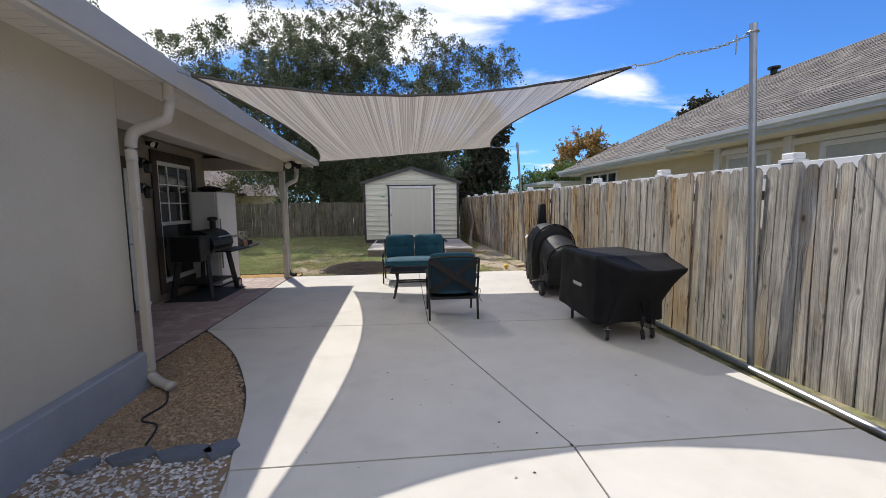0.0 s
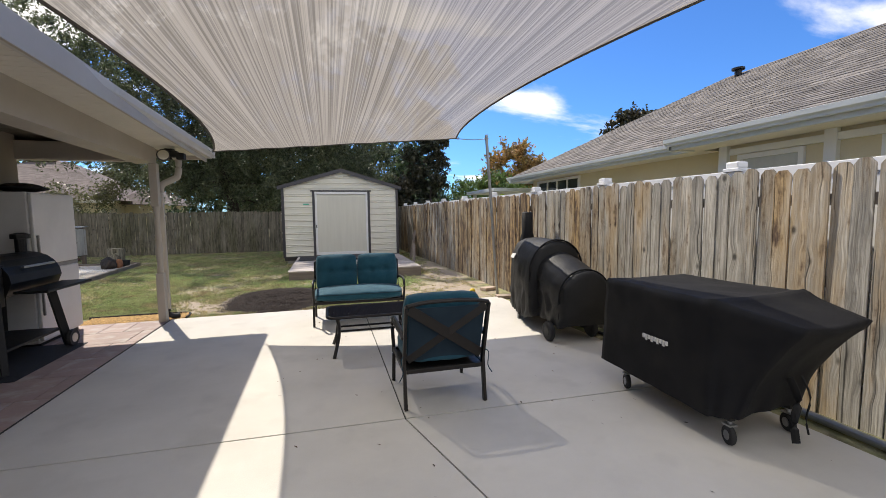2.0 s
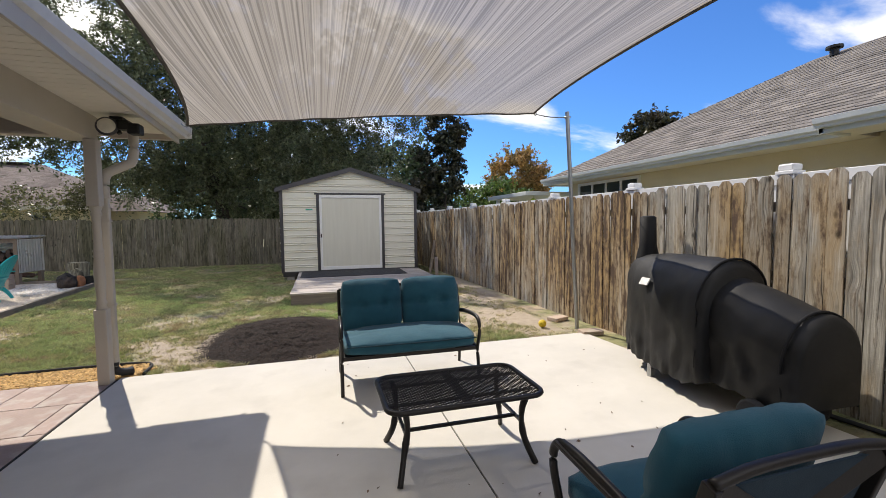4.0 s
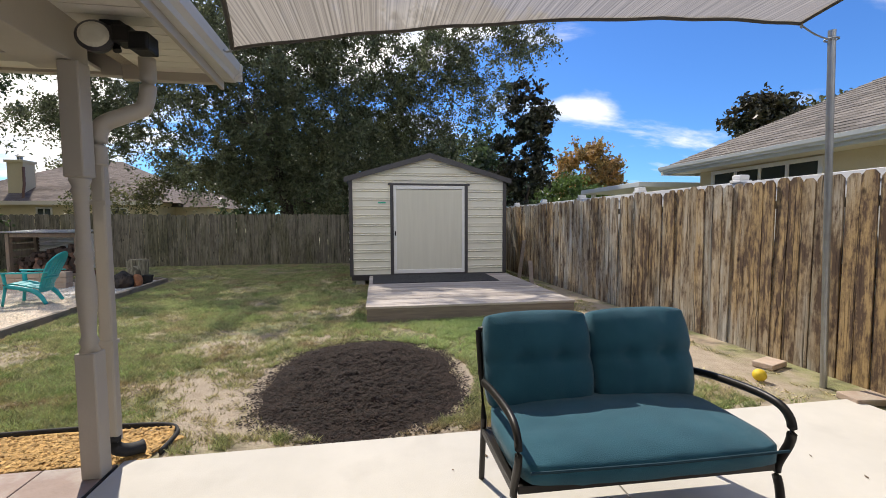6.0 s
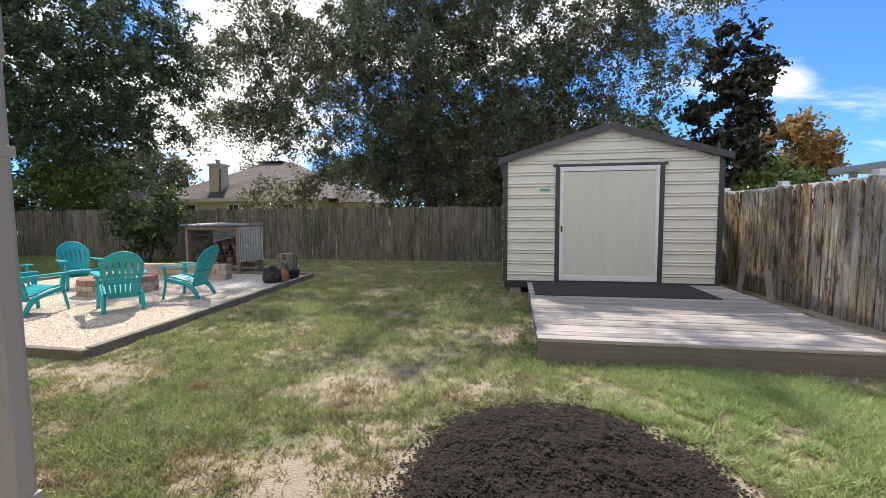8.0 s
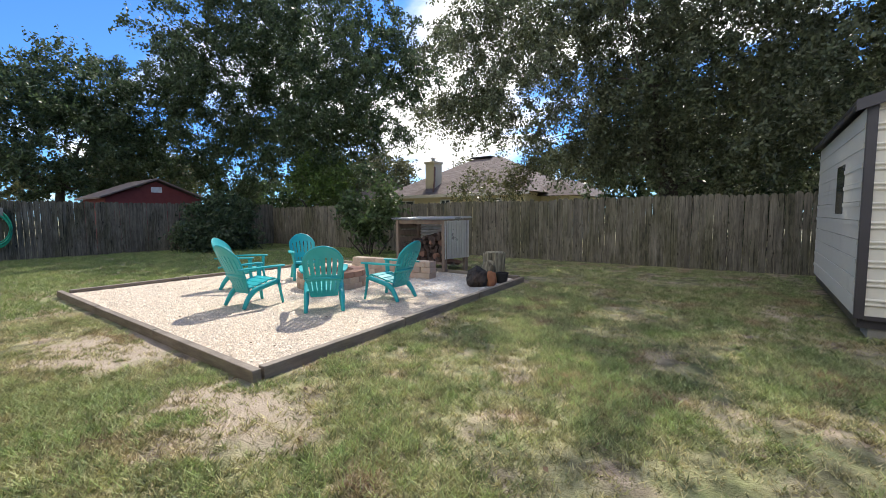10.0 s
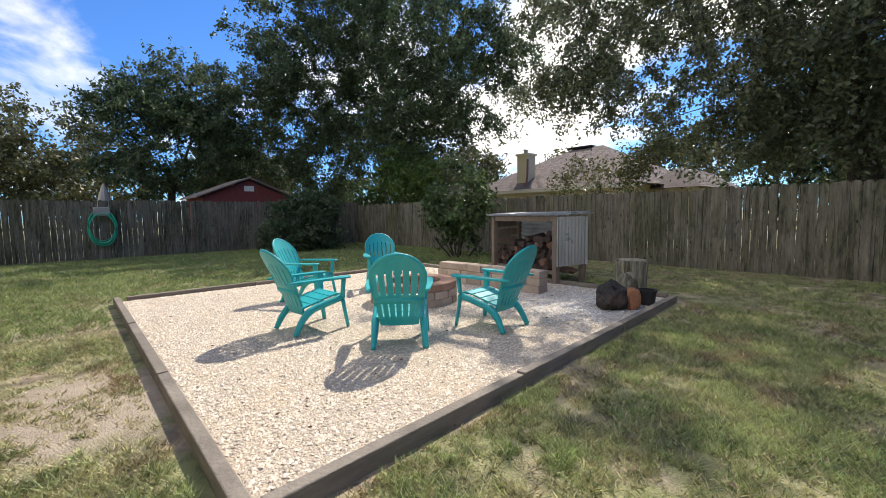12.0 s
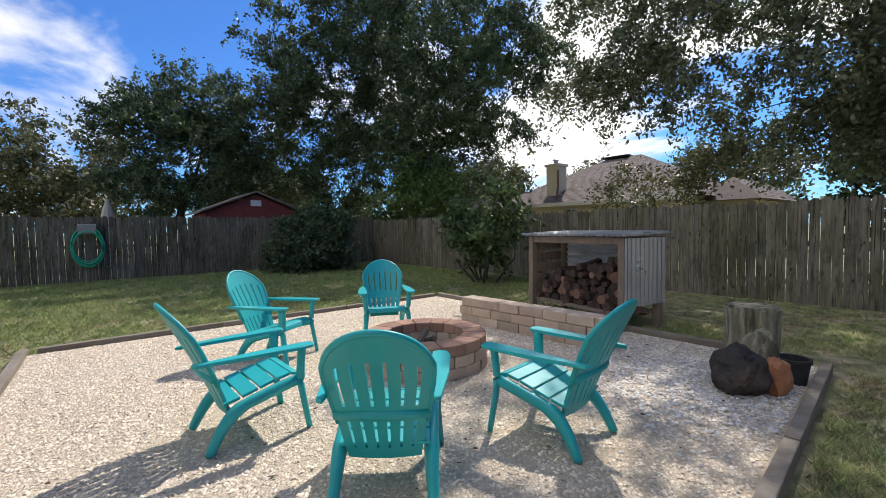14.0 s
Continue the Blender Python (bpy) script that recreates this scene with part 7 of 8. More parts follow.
def pebbles(name, n, where, z, size, material, label, seed, flat=0.6, parent=None, category="gravel", stretch=1.0):
    """Many small angular stones as one heap."""
    rs = np.random.RandomState(seed)
    pts = where(rs, n)
    n = len(pts)
    o = np.array([(1, 0, 0), (-1, 0, 0), (0, 1, 0), (0, -1, 0), (0.2, 0.1, 0.9)], float)
    f = np.array([(0, 2, 4), (2, 1, 4), (1, 3, 4), (3, 0, 4)])
    sc = size * rs.uniform(0.55, 1.3, (n, 1, 3)) * np.array([stretch, 1, 1])
    sc[:, :, 2] *= flat
    v = o[None] * sc + rs.normal(0, 0.2, (n, 5, 3)) * size
    a = rs.uniform(0, 6.28, n)
    c, s = np.cos(a)[:, None], np.sin(a)[:, None]
    x, y = v[:, :, 0] * c - v[:, :, 1] * s, v[:, :, 0] * s + v[:, :, 1] * c
    v[:, :, 0], v[:, :, 1] = x, y
    v[:, :, 0] += pts[:, 0:1]
    v[:, :, 1] += pts[:, 1:2]
    v[:, :, 2] += z + rs.uniform(-0.3, 0.6, (n, 1)) * size
    F = (np.arange(n)[:, None, None] * 5 + f[None]).reshape(-1, 3)
    ob = quads(name, v.reshape(-1, 3), F, material, parent)
    return tagged(ob, label, category, kind="stuff")


def in_pit(rs, n):
    p = np.stack([rs.uniform(PX0 + 0.07, -5.15, n), rs.uniform(PY0 + 0.08, PY1 - 0.02, n)], 1)
    # denser towards the camera's side
    return p[(p[:, 0] < right_edge(p[:, 1]) - 0.07)]


pebbles("gravel", 104000, in_pit, 0.008, 0.0122, PEBBLE, "pale cream gravel filling the fire pit area", 1, 0.85)
pebbles("gravel", 6000, lambda rs, n: (lambda p: p[p[:, 0] < right_edge(p[:, 1]) - 0.07])(np.stack([rs.normal(-6.1, 0.55, n), np.clip(rs.normal(16.5, 0.6, n), 14.5, 17.4)], 1)), 0.016, 0.015, PEBBLE_GREY, "greyish gravel near the stump", 2)


# fire ring of wedge blocks in three courses
fire = thing("fire_ring", pose(-8.06, 14.99, 0.012), "round fire pit of tan and red wall blocks", "fire pit")
for c in range(3):
    for k in range(16):
        a0, a1 = (k + 0.5 * (c % 2)) * 22.5 + 0.5, (k + 1 + 0.5 * (c % 2)) * 22.5 - 0.5
        am = (a0 + a1) / 2
        ro, ri = 0.60 + rng.uniform(-0.008, 0.008), 0.38
        o = [(ri * math.cos(radians(a0)), ri * math.sin(radians(a0))), (ro * math.cos(radians(a0)), ro * math.sin(radians(a0))), (ro * 1.01 * math.cos(radians(am)), ro * 1.01 * math.sin(radians(am))), (ro * math.cos(radians(a1)), ro * math.sin(radians(a1))), (ri * math.cos(radians(a1)), ri * math.sin(radians(a1)))]
        bm = BM()
        prism(bm, o, c * 0.10 + 0.002, c * 0.10 + 0.098)
        bmesh.ops.bevel(bm, geom=[e for e in bm.edges], offset=0.006, segments=1, affect="EDGES")
        part("block", bm, BRICK_RED if c == 2 else BRICK, fire)
bm = BM()
lathe(bm, [(0.02, 0.06), (0.2, 0.07), (0.378, 0.03)], None, 20, False)
part("ash_bed", bm, SOOT, fire, "dark ash in the pit")
for k in range(4):
    bm = BM()
    a = k * 1.7
    tube(bm, [(0.24 * math.cos(a), 0.24 * math.sin(a), 0.10), (-0.1 * math.cos(a + 0.4), -0.1 * math.sin(a + 0.4), 0.13 + 0.05 * k)], 0.035, 7)
    part("charred_log", bm, SOOT, fire)

# low seat wall
sw = thing("block_wall", pose(-9.15, 16.42, 0.012, 0, 0, 3), "low garden wall of tan tumbled blocks", "wall")
for c in range(3):
    x = -0.10 if c % 2 else 0.0
    while x < 2.05:
        w = rng.uniform(0.26, 0.36)
        bm = BM()
        box(bm, max(x, -0.02), min(x + w - 0.006, 2.12), rng.uniform(-0.012, 0.012), 0.24, c * 0.115 + 0.001, c * 0.115 + 0.112, 0.010)
        part("block", bm, BRICK, sw)
        x += w


# ---- adirondack chairs ----
def adirondack():
    t = thing("adirondack_chair", pose(0, 0, 0.02), "turquoise plastic adirondack chair standing on the gravel", "chair", "chairs round the fire pit")
    # faces +x; back at -x
    # seat: five cross slats on a curved run
    run = [(0.325, 0.33), (0.315, 0.365), (0.26, 0.378), (0.16, 0.36), (0.05, 0.33), (-0.06, 0.30), (-0.17, 0.275)]
    for k in range(6):
        (xa, za), (xb, zb) = run[k], run[k + 1]
        f = 0.06 if k > 1 else 0.0
        bm = BM()
        bar(bm, (xa + (xb - xa) * f, 0, za + (zb - za) * f), (xb - (xb - xa) * f, 0, zb - (zb - za) * f), 0.455, 0.02, 0.004)
        part("seat_slat", bm, PLASTIC, t)
    # back: one moulded panel with slots, arched top and a band at arm height
    def back_at(u, q):
        top = 0.65 + 0.25 * math.sqrt(max(0.0, 1 - 0.93 * u * u))
        z = 0.20 + 0.70 * q - (0.90 - top) * q ** 3
        wide = 0.185 + 0.075 * min(1.0, (z - 0.20) / 0.45)
        return Vector((-0.14 - (z - 0.20) * 0.46 + 0.055 * u * u * (0.4 + 0.6 * q) + 0.015 * math.sin(math.pi * q), wide * u, z))
    slat_w, slot_w = 0.112, 0.034
    us = [0.0]
    for k in range(7):
        us.append(us[-1] + slat_w)
        if k < 6:
            us.append(us[-1] + slot_w)
    us = [-1 + 2 * (x - us[0]) / (us[-1] - us[0]) for x in us]
    qs = [0, 0.05, 0.09, 0.20, 0.32, 0.35, 0.42, 0.45, 0.58, 0.70, 0.80, 0.84, 0.90, 0.96, 1.0]
    bm = BM()
    nf = Vector((0.908, 0, 0.418)) * 0.010
    cells = {(i, j): not (i % 2 == 1 and (2 <= j < 4 or 7 <= j < 10)) for i in range(len(us) - 1) for j in range(len(qs) - 1)}
    face_v = {}

    def corner(i, j, side):
        if (i, j, side) not in face_v:
            face_v[i, j, side] = bm.verts.new(back_at(us[i], qs[j]) + nf * side)
        return face_v[i, j, side]
    for (i, j), solid in cells.items():
        if not solid:
            continue
        ring = ((i, j), (i + 1, j), (i + 1, j + 1), (i, j + 1))
        bm.faces.new([corner(x, y, 1) for x, y in ring])
        bm.faces.new([corner(x, y, -1) for x, y in reversed(ring)])
        for k, (di, dj) in enumerate(((0, -1), (1, 0), (0, 1), (-1, 0))):
            if not cells.get((i + di, j + dj), False):
                (xa, ya), (xb, yb) = ring[k], ring[(k + 1) % 4]
                bm.faces.new((corner(xb, yb, 1), corner(xa, ya, 1), corner(xa, ya, -1), corner(xb, yb, -1)))
    part("backrest", bm, PLASTIC, t)
    bm = BM()
    rim = [back_at(-1, q) for q in (0.3, 0.5, 0.7, 0.85)] + [back_at(u, 1) for u in (k / 10 for k in range(-10, 11))] + [back_at(1, q) for q in (0.85, 0.7, 0.5, 0.3)]
    tube(bm, rim, 0.013, 8, 1.3)
    part("back_rim", bm, PLASTIC, t, smooth=True)
    bm = BM()
    tube(bm, [back_at(u, 0.385) - nf * 1.6 for u in (-1.02, -0.5, 0, 0.5, 1.02)], 0.013, 8, 1.8)
    part("back_band", bm, PLASTIC, t, smooth=True)
    for s in (-1, 1):
        # arm, front leg, back leg, side rail
        bm = BM()
        o = [(0.38, s * 0.245), (0.40, s * 0.29), (0.38, s * 0.34), (0.30, s * 0.355), (0.0, s * 0.335), (-0.32, s * 0.29), (-0.34, s * 0.255), (-0.05, s * 0.245), (0.2, s * 0.238)]
        prism(bm, o if s > 0 else o[::-1], 0.555, 0.578)
        for v in bm.verts:
            v.co.z += -0.03 * min(0, v.co.x) * 0 + 0.03 * (v.co.x - 0.3) * 0.25
        bmesh.ops.bevel(bm, geom=bm.edges[:], offset=0.005, segments=1, affect="EDGES")
        part("arm", bm, PLASTIC, t)
        bm = BM()
        tube(bm, arc([(0.325, s * 0.275, 0.555), (0.315, s * 0.265, 0.42), (0.315, s * 0.26, 0.30), (0.36, s * 0.28, 0.0)], 4), [0.040, 0.038, 0.037, 0.036, 0.036, 0.036, 0.035, 0.034, 0.033, 0.031, 0.030, 0.029, 0.027], 8, 0.7)
        part("front_leg", bm, PLASTIC, t, smooth=True)
        bm = BM()
        tube(bm, arc([(0.30, s * 0.245, 0.335), (0.08, s * 0.242, 0.285), (-0.08, s * 0.238, 0.235), (-0.18, s * 0.24, 0.14), (-0.26, s * 0.25, 0.0)], 4), [0.036] * 8 + [0.04, 0.04, 0.038, 0.036, 0.034, 0.032, 0.030, 0.028, 0.026], 8, 1.1)
        part("side_leg", bm, PLASTIC, t, smooth=True)
    return t


CHAIRS = [(-6.61, 13.69, 142), (-7.71, 13.25, 92), (-6.34, 14.77, 187), (-9.29, 15.29, -26), (-9.25, 13.92, 36)]
first = adirondack()
first.scale = (0.95, 0.95, 0.97)
first.matrix_basis = pose(CHAIRS[0][0], CHAIRS[0][1], 0.018, 0, 0, CHAIRS[0][2]) @ Matrix.Diagonal((0.95, 0.95, 0.97, 1))
for x, y, a in CHAIRS[1:]:
    copy_thing(first, pose(x, y, 0.018, 0, 0, a))


# ---- log store ----
STORE = pose(-9.07, 17.78, GROUND_Z, 0, 0, -11)
ls = thing("log_store", STORE, "open firewood shelter of timber and corrugated tin", "log store")
LW, LD, LH = 1.76, 0.74, 1.22
for x in (0.045, LW - 0.045):
    for y in (0.045, LD - 0.045):
        bm = BM()
        box(bm, x - 0.045, x + 0.045, y - 0.045, y + 0.045, 0, LH - 0.03, 0.005)
        part("post", bm, STORE_WOOD, ls)


def tin(u_len, v_len, along):
    """Corrugated sheet in local u (ribbed), v."""
    bm = BM()
    n = int(u_len / 0.0107)
    prev = None
    for k in range(n + 1):
        u = u_len * k / n
        h = 0.018 * math.sin(u * 2 * math.pi / 0.080)
        cur = (bm.verts.new((u, 0, h)), bm.verts.new((u, v_len, h)))
        if prev:
            bm.faces.new((prev[0], cur[0], cur[1], prev[1]))
        prev = cur
    r = bmesh.ops.solidify(bm, geom=bm.faces[:], thickness=0.003)
    return bm


bm = tin(LW + 0.16, LD + 0.16, "x")
bmesh.ops.transform(bm, matrix=pose(-0.08, -0.09, LH, 2, 0, 0), verts=bm.verts)
part("roof_sheet", bm, TIN, ls)
bm = tin(0.85, LW - 0.1, "z")
bmesh.ops.transform(bm, matrix=Matrix(((0, 1, 0, 0.05), (0, 0, -1, LD - 0.02), (1, 0, 0, 0.34), (0, 0, 0, 1))), verts=bm.verts)
part("back_sheet", bm, TIN, ls)
bm = tin(LD - 0.0, 0.84, "y")
bmesh.ops.transform(bm, matrix=Matrix(((0, 0, 1, LW + 0.012), (1, 0, 0, 0.0), (0, 1, 0, 0.34), (0, 0, 0, 1))), verts=bm.verts)
part("side_sheet", bm, TIN, ls)
for k in range(5):
    bm = BM()
    box(bm, 0.005, 0.028, 0.1, LD - 0.1, 0.30 + k * 0.17, 0.30 + k * 0.17 + 0.13, 0.004)
    part("side_board", bm, STORE_WOOD, ls)
for y in (0.02, LD - 0.06):
    bm = BM()
    box(bm, 0.092, LW - 0.092, y, y + 0.04, LH - 0.12, LH - 0.032, 0.004)
    part("header", bm, STORE_WOOD, ls)
for y in (0.06, 0.34, 0.60):
    bm = BM()
    box(bm, 0.092, LW - 0.092, y, y + 0.07, 0.20, 0.25, 0.004)
    part("floor_slat", bm, STORE_WOOD, ls)
lr = random.Random(8)
row = 0
for row in range(7):
    for k in range(12):
        x = 0.16 + k * 0.142 + (0.07 if row % 2 else 0) + lr.uniform(-0.02, 0.02)
        z = 0.305 + row * 0.098 + lr.uniform(-0.015, 0.015)
        if x > LW - 0.14 or z > 0.60 + 0.36 * x / LW:
            continue
        r = lr.uniform(0.045, 0.078)
        bm = BM()
        n = lr.choice((4, 5, 7, 9))
        y0 = lr.uniform(0.0, 0.12)
        yaw = lr.uniform(-0.08, 0.08)
        tube(bm, [(0, 0, 0), (yaw * 0.2, 0.2, 0.004), (yaw * 0.45, 0.45, lr.uniform(-0.02, 0.02))], [r, r * 1.03, r * 0.95], n)
        lg = part("firewood_log", bm, BARK if lr.random() < 0.7 else LOG_END)
        lg.matrix_basis = STORE @ pose(x, y0 + 0.04, z - 0.02, lr.uniform(-7, 7), lr.uniform(0, 340), lr.uniform(-9, 9))
        tagged(lg, "split firewood log stacked in the shelter", "log", "firewood stack")

# stump, burnt log rounds, small pot
st = thing("tree_stump", pose(-6.0, 17.25, 0.0), "upright pale cut tree stump used as a stool", "stump")
bm = BM()
prof_s = [(0.235, 0.0), (0.215, 0.06), (0.205, 0.3), (0.215, 0.53)]
lathe(bm, prof_s, None, 26)
for v in bm.verts:
    a = math.atan2(v.co.y, v.co.x)
    v.co += Vector((math.cos(a), math.sin(a), 0)) * (0.02 * noise.noise((math.cos(a) * 2, math.sin(a) * 2, v.co.z)) + 0.008 * noise.noise((math.cos(a) * 9, math.sin(a) * 9, v.co.z)))
part("bark", bm, STUMP, st)
bm = BM()
lathe(bm, [(0.2, 0.532), (0.195, 0.548), (0.02, 0.55)], None, 26)
part("cut_top", bm, STUMP, st)


CHAR = mat("charred_bark", (0.045, 0.037, 0.033), (0.02, 0.018, 0.017), 9, 0.9, 0.9, 24, stain=(0.12, 0.08, 0.055), stain_at=(0.58, 0.75))


def chunk(name, x, y, z, rx, ry, rz, material, label, category, seed, yaw=0):
    bm = BM()
    bmesh.ops.create_icosphere(bm, subdivisions=4, radius=1)
    for v in bm.verts:
        k = 1 + 0.22 * noise.noise(v.co * 1.6 + Vector((seed, 0, 0))) + 0.09 * noise.noise(v.co * 5 + Vector((seed, 3, 0)))
        v.co = Vector((v.co.x * rx * k, v.co.y * ry * k, max(v.co.z * rz * k, -rz * 0.75)))
    ob = part(name, bm, material)
    ob.matrix_world = pose(x, y, z + rz * 0.75, 0, 0, yaw)
    return tagged(ob, label, category)


chunk("burnt_log", -5.86, 16.42, 0.012, 0.20, 0.27, 0.19, CHAR, "dark charred log round lying on the gravel", "log", 1, 20)
chunk("log_piece", -5.64, 16.52, 0.012, 0.09, 0.13, 0.16, LOG_ORANGE, "orange-brown broken log piece beside the charred one", "log", 2)
chunk("log_piece", -5.82, 16.74, 0.012, 0.15, 0.13, 0.24, STUMP, "grey weathered wood chunk near the stump", "log", 3)
bm = BM()
lathe(bm, [(0.09, 0), (0.115, 0.18), (0.125, 0.18), (0.125, 0.205), (0.10, 0.205), (0.095, 0.05)], None, 18)
pt = part("plant_pot", bm, RUBBER)
pt.location = (-5.62, 16.88, 0.013)
tagged(pt, "small black plastic plant pot on the gravel", "pot")

# hose reel on the west fence
hr = thing("hose_hanger", pose(-20.37, 12.25, 1.30), "green garden hose coiled on a grey wall hanger", "hose")
bm = BM()
box(bm, 0.0, 0.16, -0.20, 0.20, 0.02, 0.30, 0.02)
part("hanger_box", bm, GREY_PLASTIC, hr)
for k in range(7):
    bm = BM()
    r, dz = 0.34 + 0.02 * (k % 3), -0.28 - 0.03 * (k % 4)
    tube(bm, [(0.05 + 0.018 * k, r * 0.95 * math.sin(a), dz - 0.02 + (0.46 + 0.05 * (k % 3)) * math.cos(a)) for a in (i * math.pi / 12 for i in range(24))], 0.019, 6, closed=True)
    part("hose_coil", bm, HOSE, hr, smooth=True)

# ---- small things on the ground ----
bm = BM()
bmesh.ops.create_icosphere(bm, subdivisions=3, radius=0.055)
bl = part("ball", bm, YELLOW, smooth=True)
bl.location = (2.88, 9.66, GROUND_Z + 0.06)
tagged(bl, "small yellow rubber ball lying on the sand", "ball")
for x, y, a in ((3.32, 9.98, 20), (3.30, 9.15, -8)):
    bm = BM()
    box(bm, -0.14, 0.14, -0.09, 0.09, 0, 0.055, 0.008)
    pv = part("paver", bm, BRICK)
    pv.matrix_world = pose(x, y, GROUND_Z + 0.005, 0, 0, a)
    tagged(pv, "loose tan paving block by the fence", "paver")
lo = thing("hanging_ornament", pose(6.4, 16.5, 2.30), "lime green plastic ornament hanging from the neighbour's patio roof", "ornament")
bm = BM()
lathe(bm, [(0.03, -0.40), (0.09, -0.37), (0.105, -0.26), (0.09, -0.15), (0.03, -0.12)], None, 14)
part("ornament_body", bm, LIME, lo, smooth=True)
bm = BM()
tube(bm, [(0, 0, -0.125), (0, 0, 0.0)], 0.006, 6)
part("cord", bm, LIME, lo)
for x0, y0, x1, h in ((2.86, 15.2, 2.93, 0.55), (2.98, 16.4, 3.22, 0.95)):
    bm = BM()
    bar(bm, (0, 0, 0), (x1 - x0, 0.3, h), 0.09, 0.02, 0.003)
    lb = part("leaning_board", bm, DECK_SIDE)
    lb.location = (x0, y0, GROUND_Z)
    tagged(lb, "old board leaning beside the shed", "board")

# mulch heap
MX, MY = -0.57, 10.34
mulch_o = blob(0, 0, 0.83, 1.14, 7.3, 64, 0.12)


def mulch_point(u, v):
    a = u * 2 * math.pi
    i = int(u * 64) % 64
    j = (i + 1) % 64
    f = u * 64 - int(u * 64)
    ox, oy = mulch_o[i][0] * (1 - f) + mulch_o[j][0] * f, mulch_o[i][1] * (1 - f) + mulch_o[j][1] * f
    h = 0.06 * (1 - v ** 2.2) + (0.04 * noise.noise((ox * v * 5, oy * v * 5, 1)) + 0.022 * noise.noise((ox * v * 15, oy * v * 15, 2)) + 0.012 * noise.noise((ox * v * 38, oy * v * 38, 3))) * (1 - v ** 6)
    return Vector((ox * v, oy * v, h))


mu = thing("mulch_heap", pose(MX, MY, GROUND_Z + 0.004), "low heap of dark brown mulch spread on the lawn", "mulch")
bm = BM()
soft_sheet(bm, mulch_point, 192, 64)
part("bed", bm, MULCH, mu)


def in_mulch(rs, n):
    a, v = rs.uniform(0, 1, n), np.sqrt(rs.uniform(0, 1, n)) * (1 + 0.10 * np.abs(rs.normal(0, 1, n)))
    p = np.array([mulch_point(x, min(y, 1.0)) * (y if y > 1 else 1.0) for x, y in zip(a, v)])
    in_mulch.z = p[:, 2]
    return p[:, :2]


ob = pebbles("mulch_chip", 28000, in_mulch, 0.0, 0.0062, MULCH, "", 4, 0.8, mu, "", 2.4)
co = np.zeros(len(ob.data.vertices) * 3, np.float32)
ob.data.vertices.foreach_get("co", co)
co = co.reshape(-1, 3)
co[:, 2] += np.repeat(in_mulch.z, 5) + 0.004
ob.data.vertices.foreach_set("co", co.ravel())

# beds by the house: brown and grey gravel, slate pieces, golden chips
EDGE = np.array([(p[1], p[0]) for p in edge])[::-1]


def edge_x(y):
    return np.interp(y, EDGE[:, 0], EDGE[:, 1])


def bed(ya, yb):
    def f(rs, n):
        p = np.stack([rs.uniform(-1.95, -0.3, n), rs.uniform(ya, yb, n)], 1)
        ok = (p[:, 0] < edge_x(p[:, 1]) - 0.02) & ((p[:, 0] > -1.665) | (p[:, 1] > 3.62))
        return p[ok]
    return f


bm = BM()
prism(bm, [(-1.95, 3.62), (-1.95, 5.18)] + [(x - 0.004, y) for x, y in edge if y < 5.18] + [(-1.7, -4.0), (-1.66, 3.62)], GROUND_Z - 0.02, -0.016)
tagged(part("gravel_strip", bm, PEBBLE_BROWN), "brown gravel bed between house and slab", "gravel", kind="structure")
pebbles("gravel", 22000, bed(2.5, 5.2), -0.014, 0.013, PEBBLE_BROWN, "brown pea gravel beside the house", 5)
pebbles("gravel", 12000, bed(-1.2, 2.55), -0.012, 0.013, PEBBLE_GREY, "grey and white gravel beside the house", 6)
for x, y, w, d, a in ((-1.15, 2.47, 0.13, 0.09, 8), (-0.84, 2.47, 0.17, 0.10, -5), (-0.63, 2.50, 0.10, 0.11, 14), (-1.38, 2.40, 0.08, 0.07, 30)):
    bm = BM()
    prism(bm, [(w * (1 + 0.2 * math.sin(k * 2.3)) * math.cos(k * 1.05), d * (1 + 0.2 * math.cos(k * 1.9)) * math.sin(k * 1.05)) for k in range(6)], 0, 0.03)
    sl = part("slate_piece", bm, SLATE)
    sl.matrix_world = pose(x, y, -0.012, 0, 0, a)
    tagged(sl, "blue-grey slate piece edging the gravel", "slate", "slate edging")
bm = BM()
tube(bm, arc([(-1.50, 3.5, 0.0), (-1.35, 3.2, 0.0), (-1.38, 2.95, 0.0), (-1.22, 2.85, 0.0), (-1.15, 2.6, 0.0)], 6), 0.008, 6)
cb = part("cable", bm, RUBBER, smooth=True)
tagged(cb, "thin black cable lying on the gravel", "cable")
bm = BM()
prism(bm, blob(-2.5, 9.36, 0.72, 0.24, 2.2, 30, 0.05), GROUND_Z - 0.01, -0.014)
tagged(part("chip_bed", bm, CHIPS), "golden bark chip bed beside the porch", "mulch", kind="structure")
pebbles("bark_chips", 5000, lambda rs, n: np.stack([rs.uniform(-3.15, -1.84, n), 9.34 + 0.21 * np.clip(rs.normal(0, 0.6, n), -1, 1)], 1), -0.01, 0.014, CHIPS, "golden bark chips beside the porch", 7, 0.4, None, "mulch")
bm = BM()
tube(bm, arc([(-3.2, 9.60, 0.0), (-2.5, 9.62, 0.0), (-2.0, 9.60, 0.0), (-1.82, 9.50, 0.0), (-1.80, 9.22, 0.0)], 6), 0.013, 6, 1.8)
eg = part("bed_edging", bm, RUBBER, smooth=True)
eg.location = (0, 0, -0.012)
tagged(eg, "black plastic edging round the bark chips", "edging")


# ---- grass ----
def grass_where(rs, n):
    x = rs.uniform(-14.5, 3.3, n)
    y = rs.uniform(5.0, 21.2, n)
    return x, y


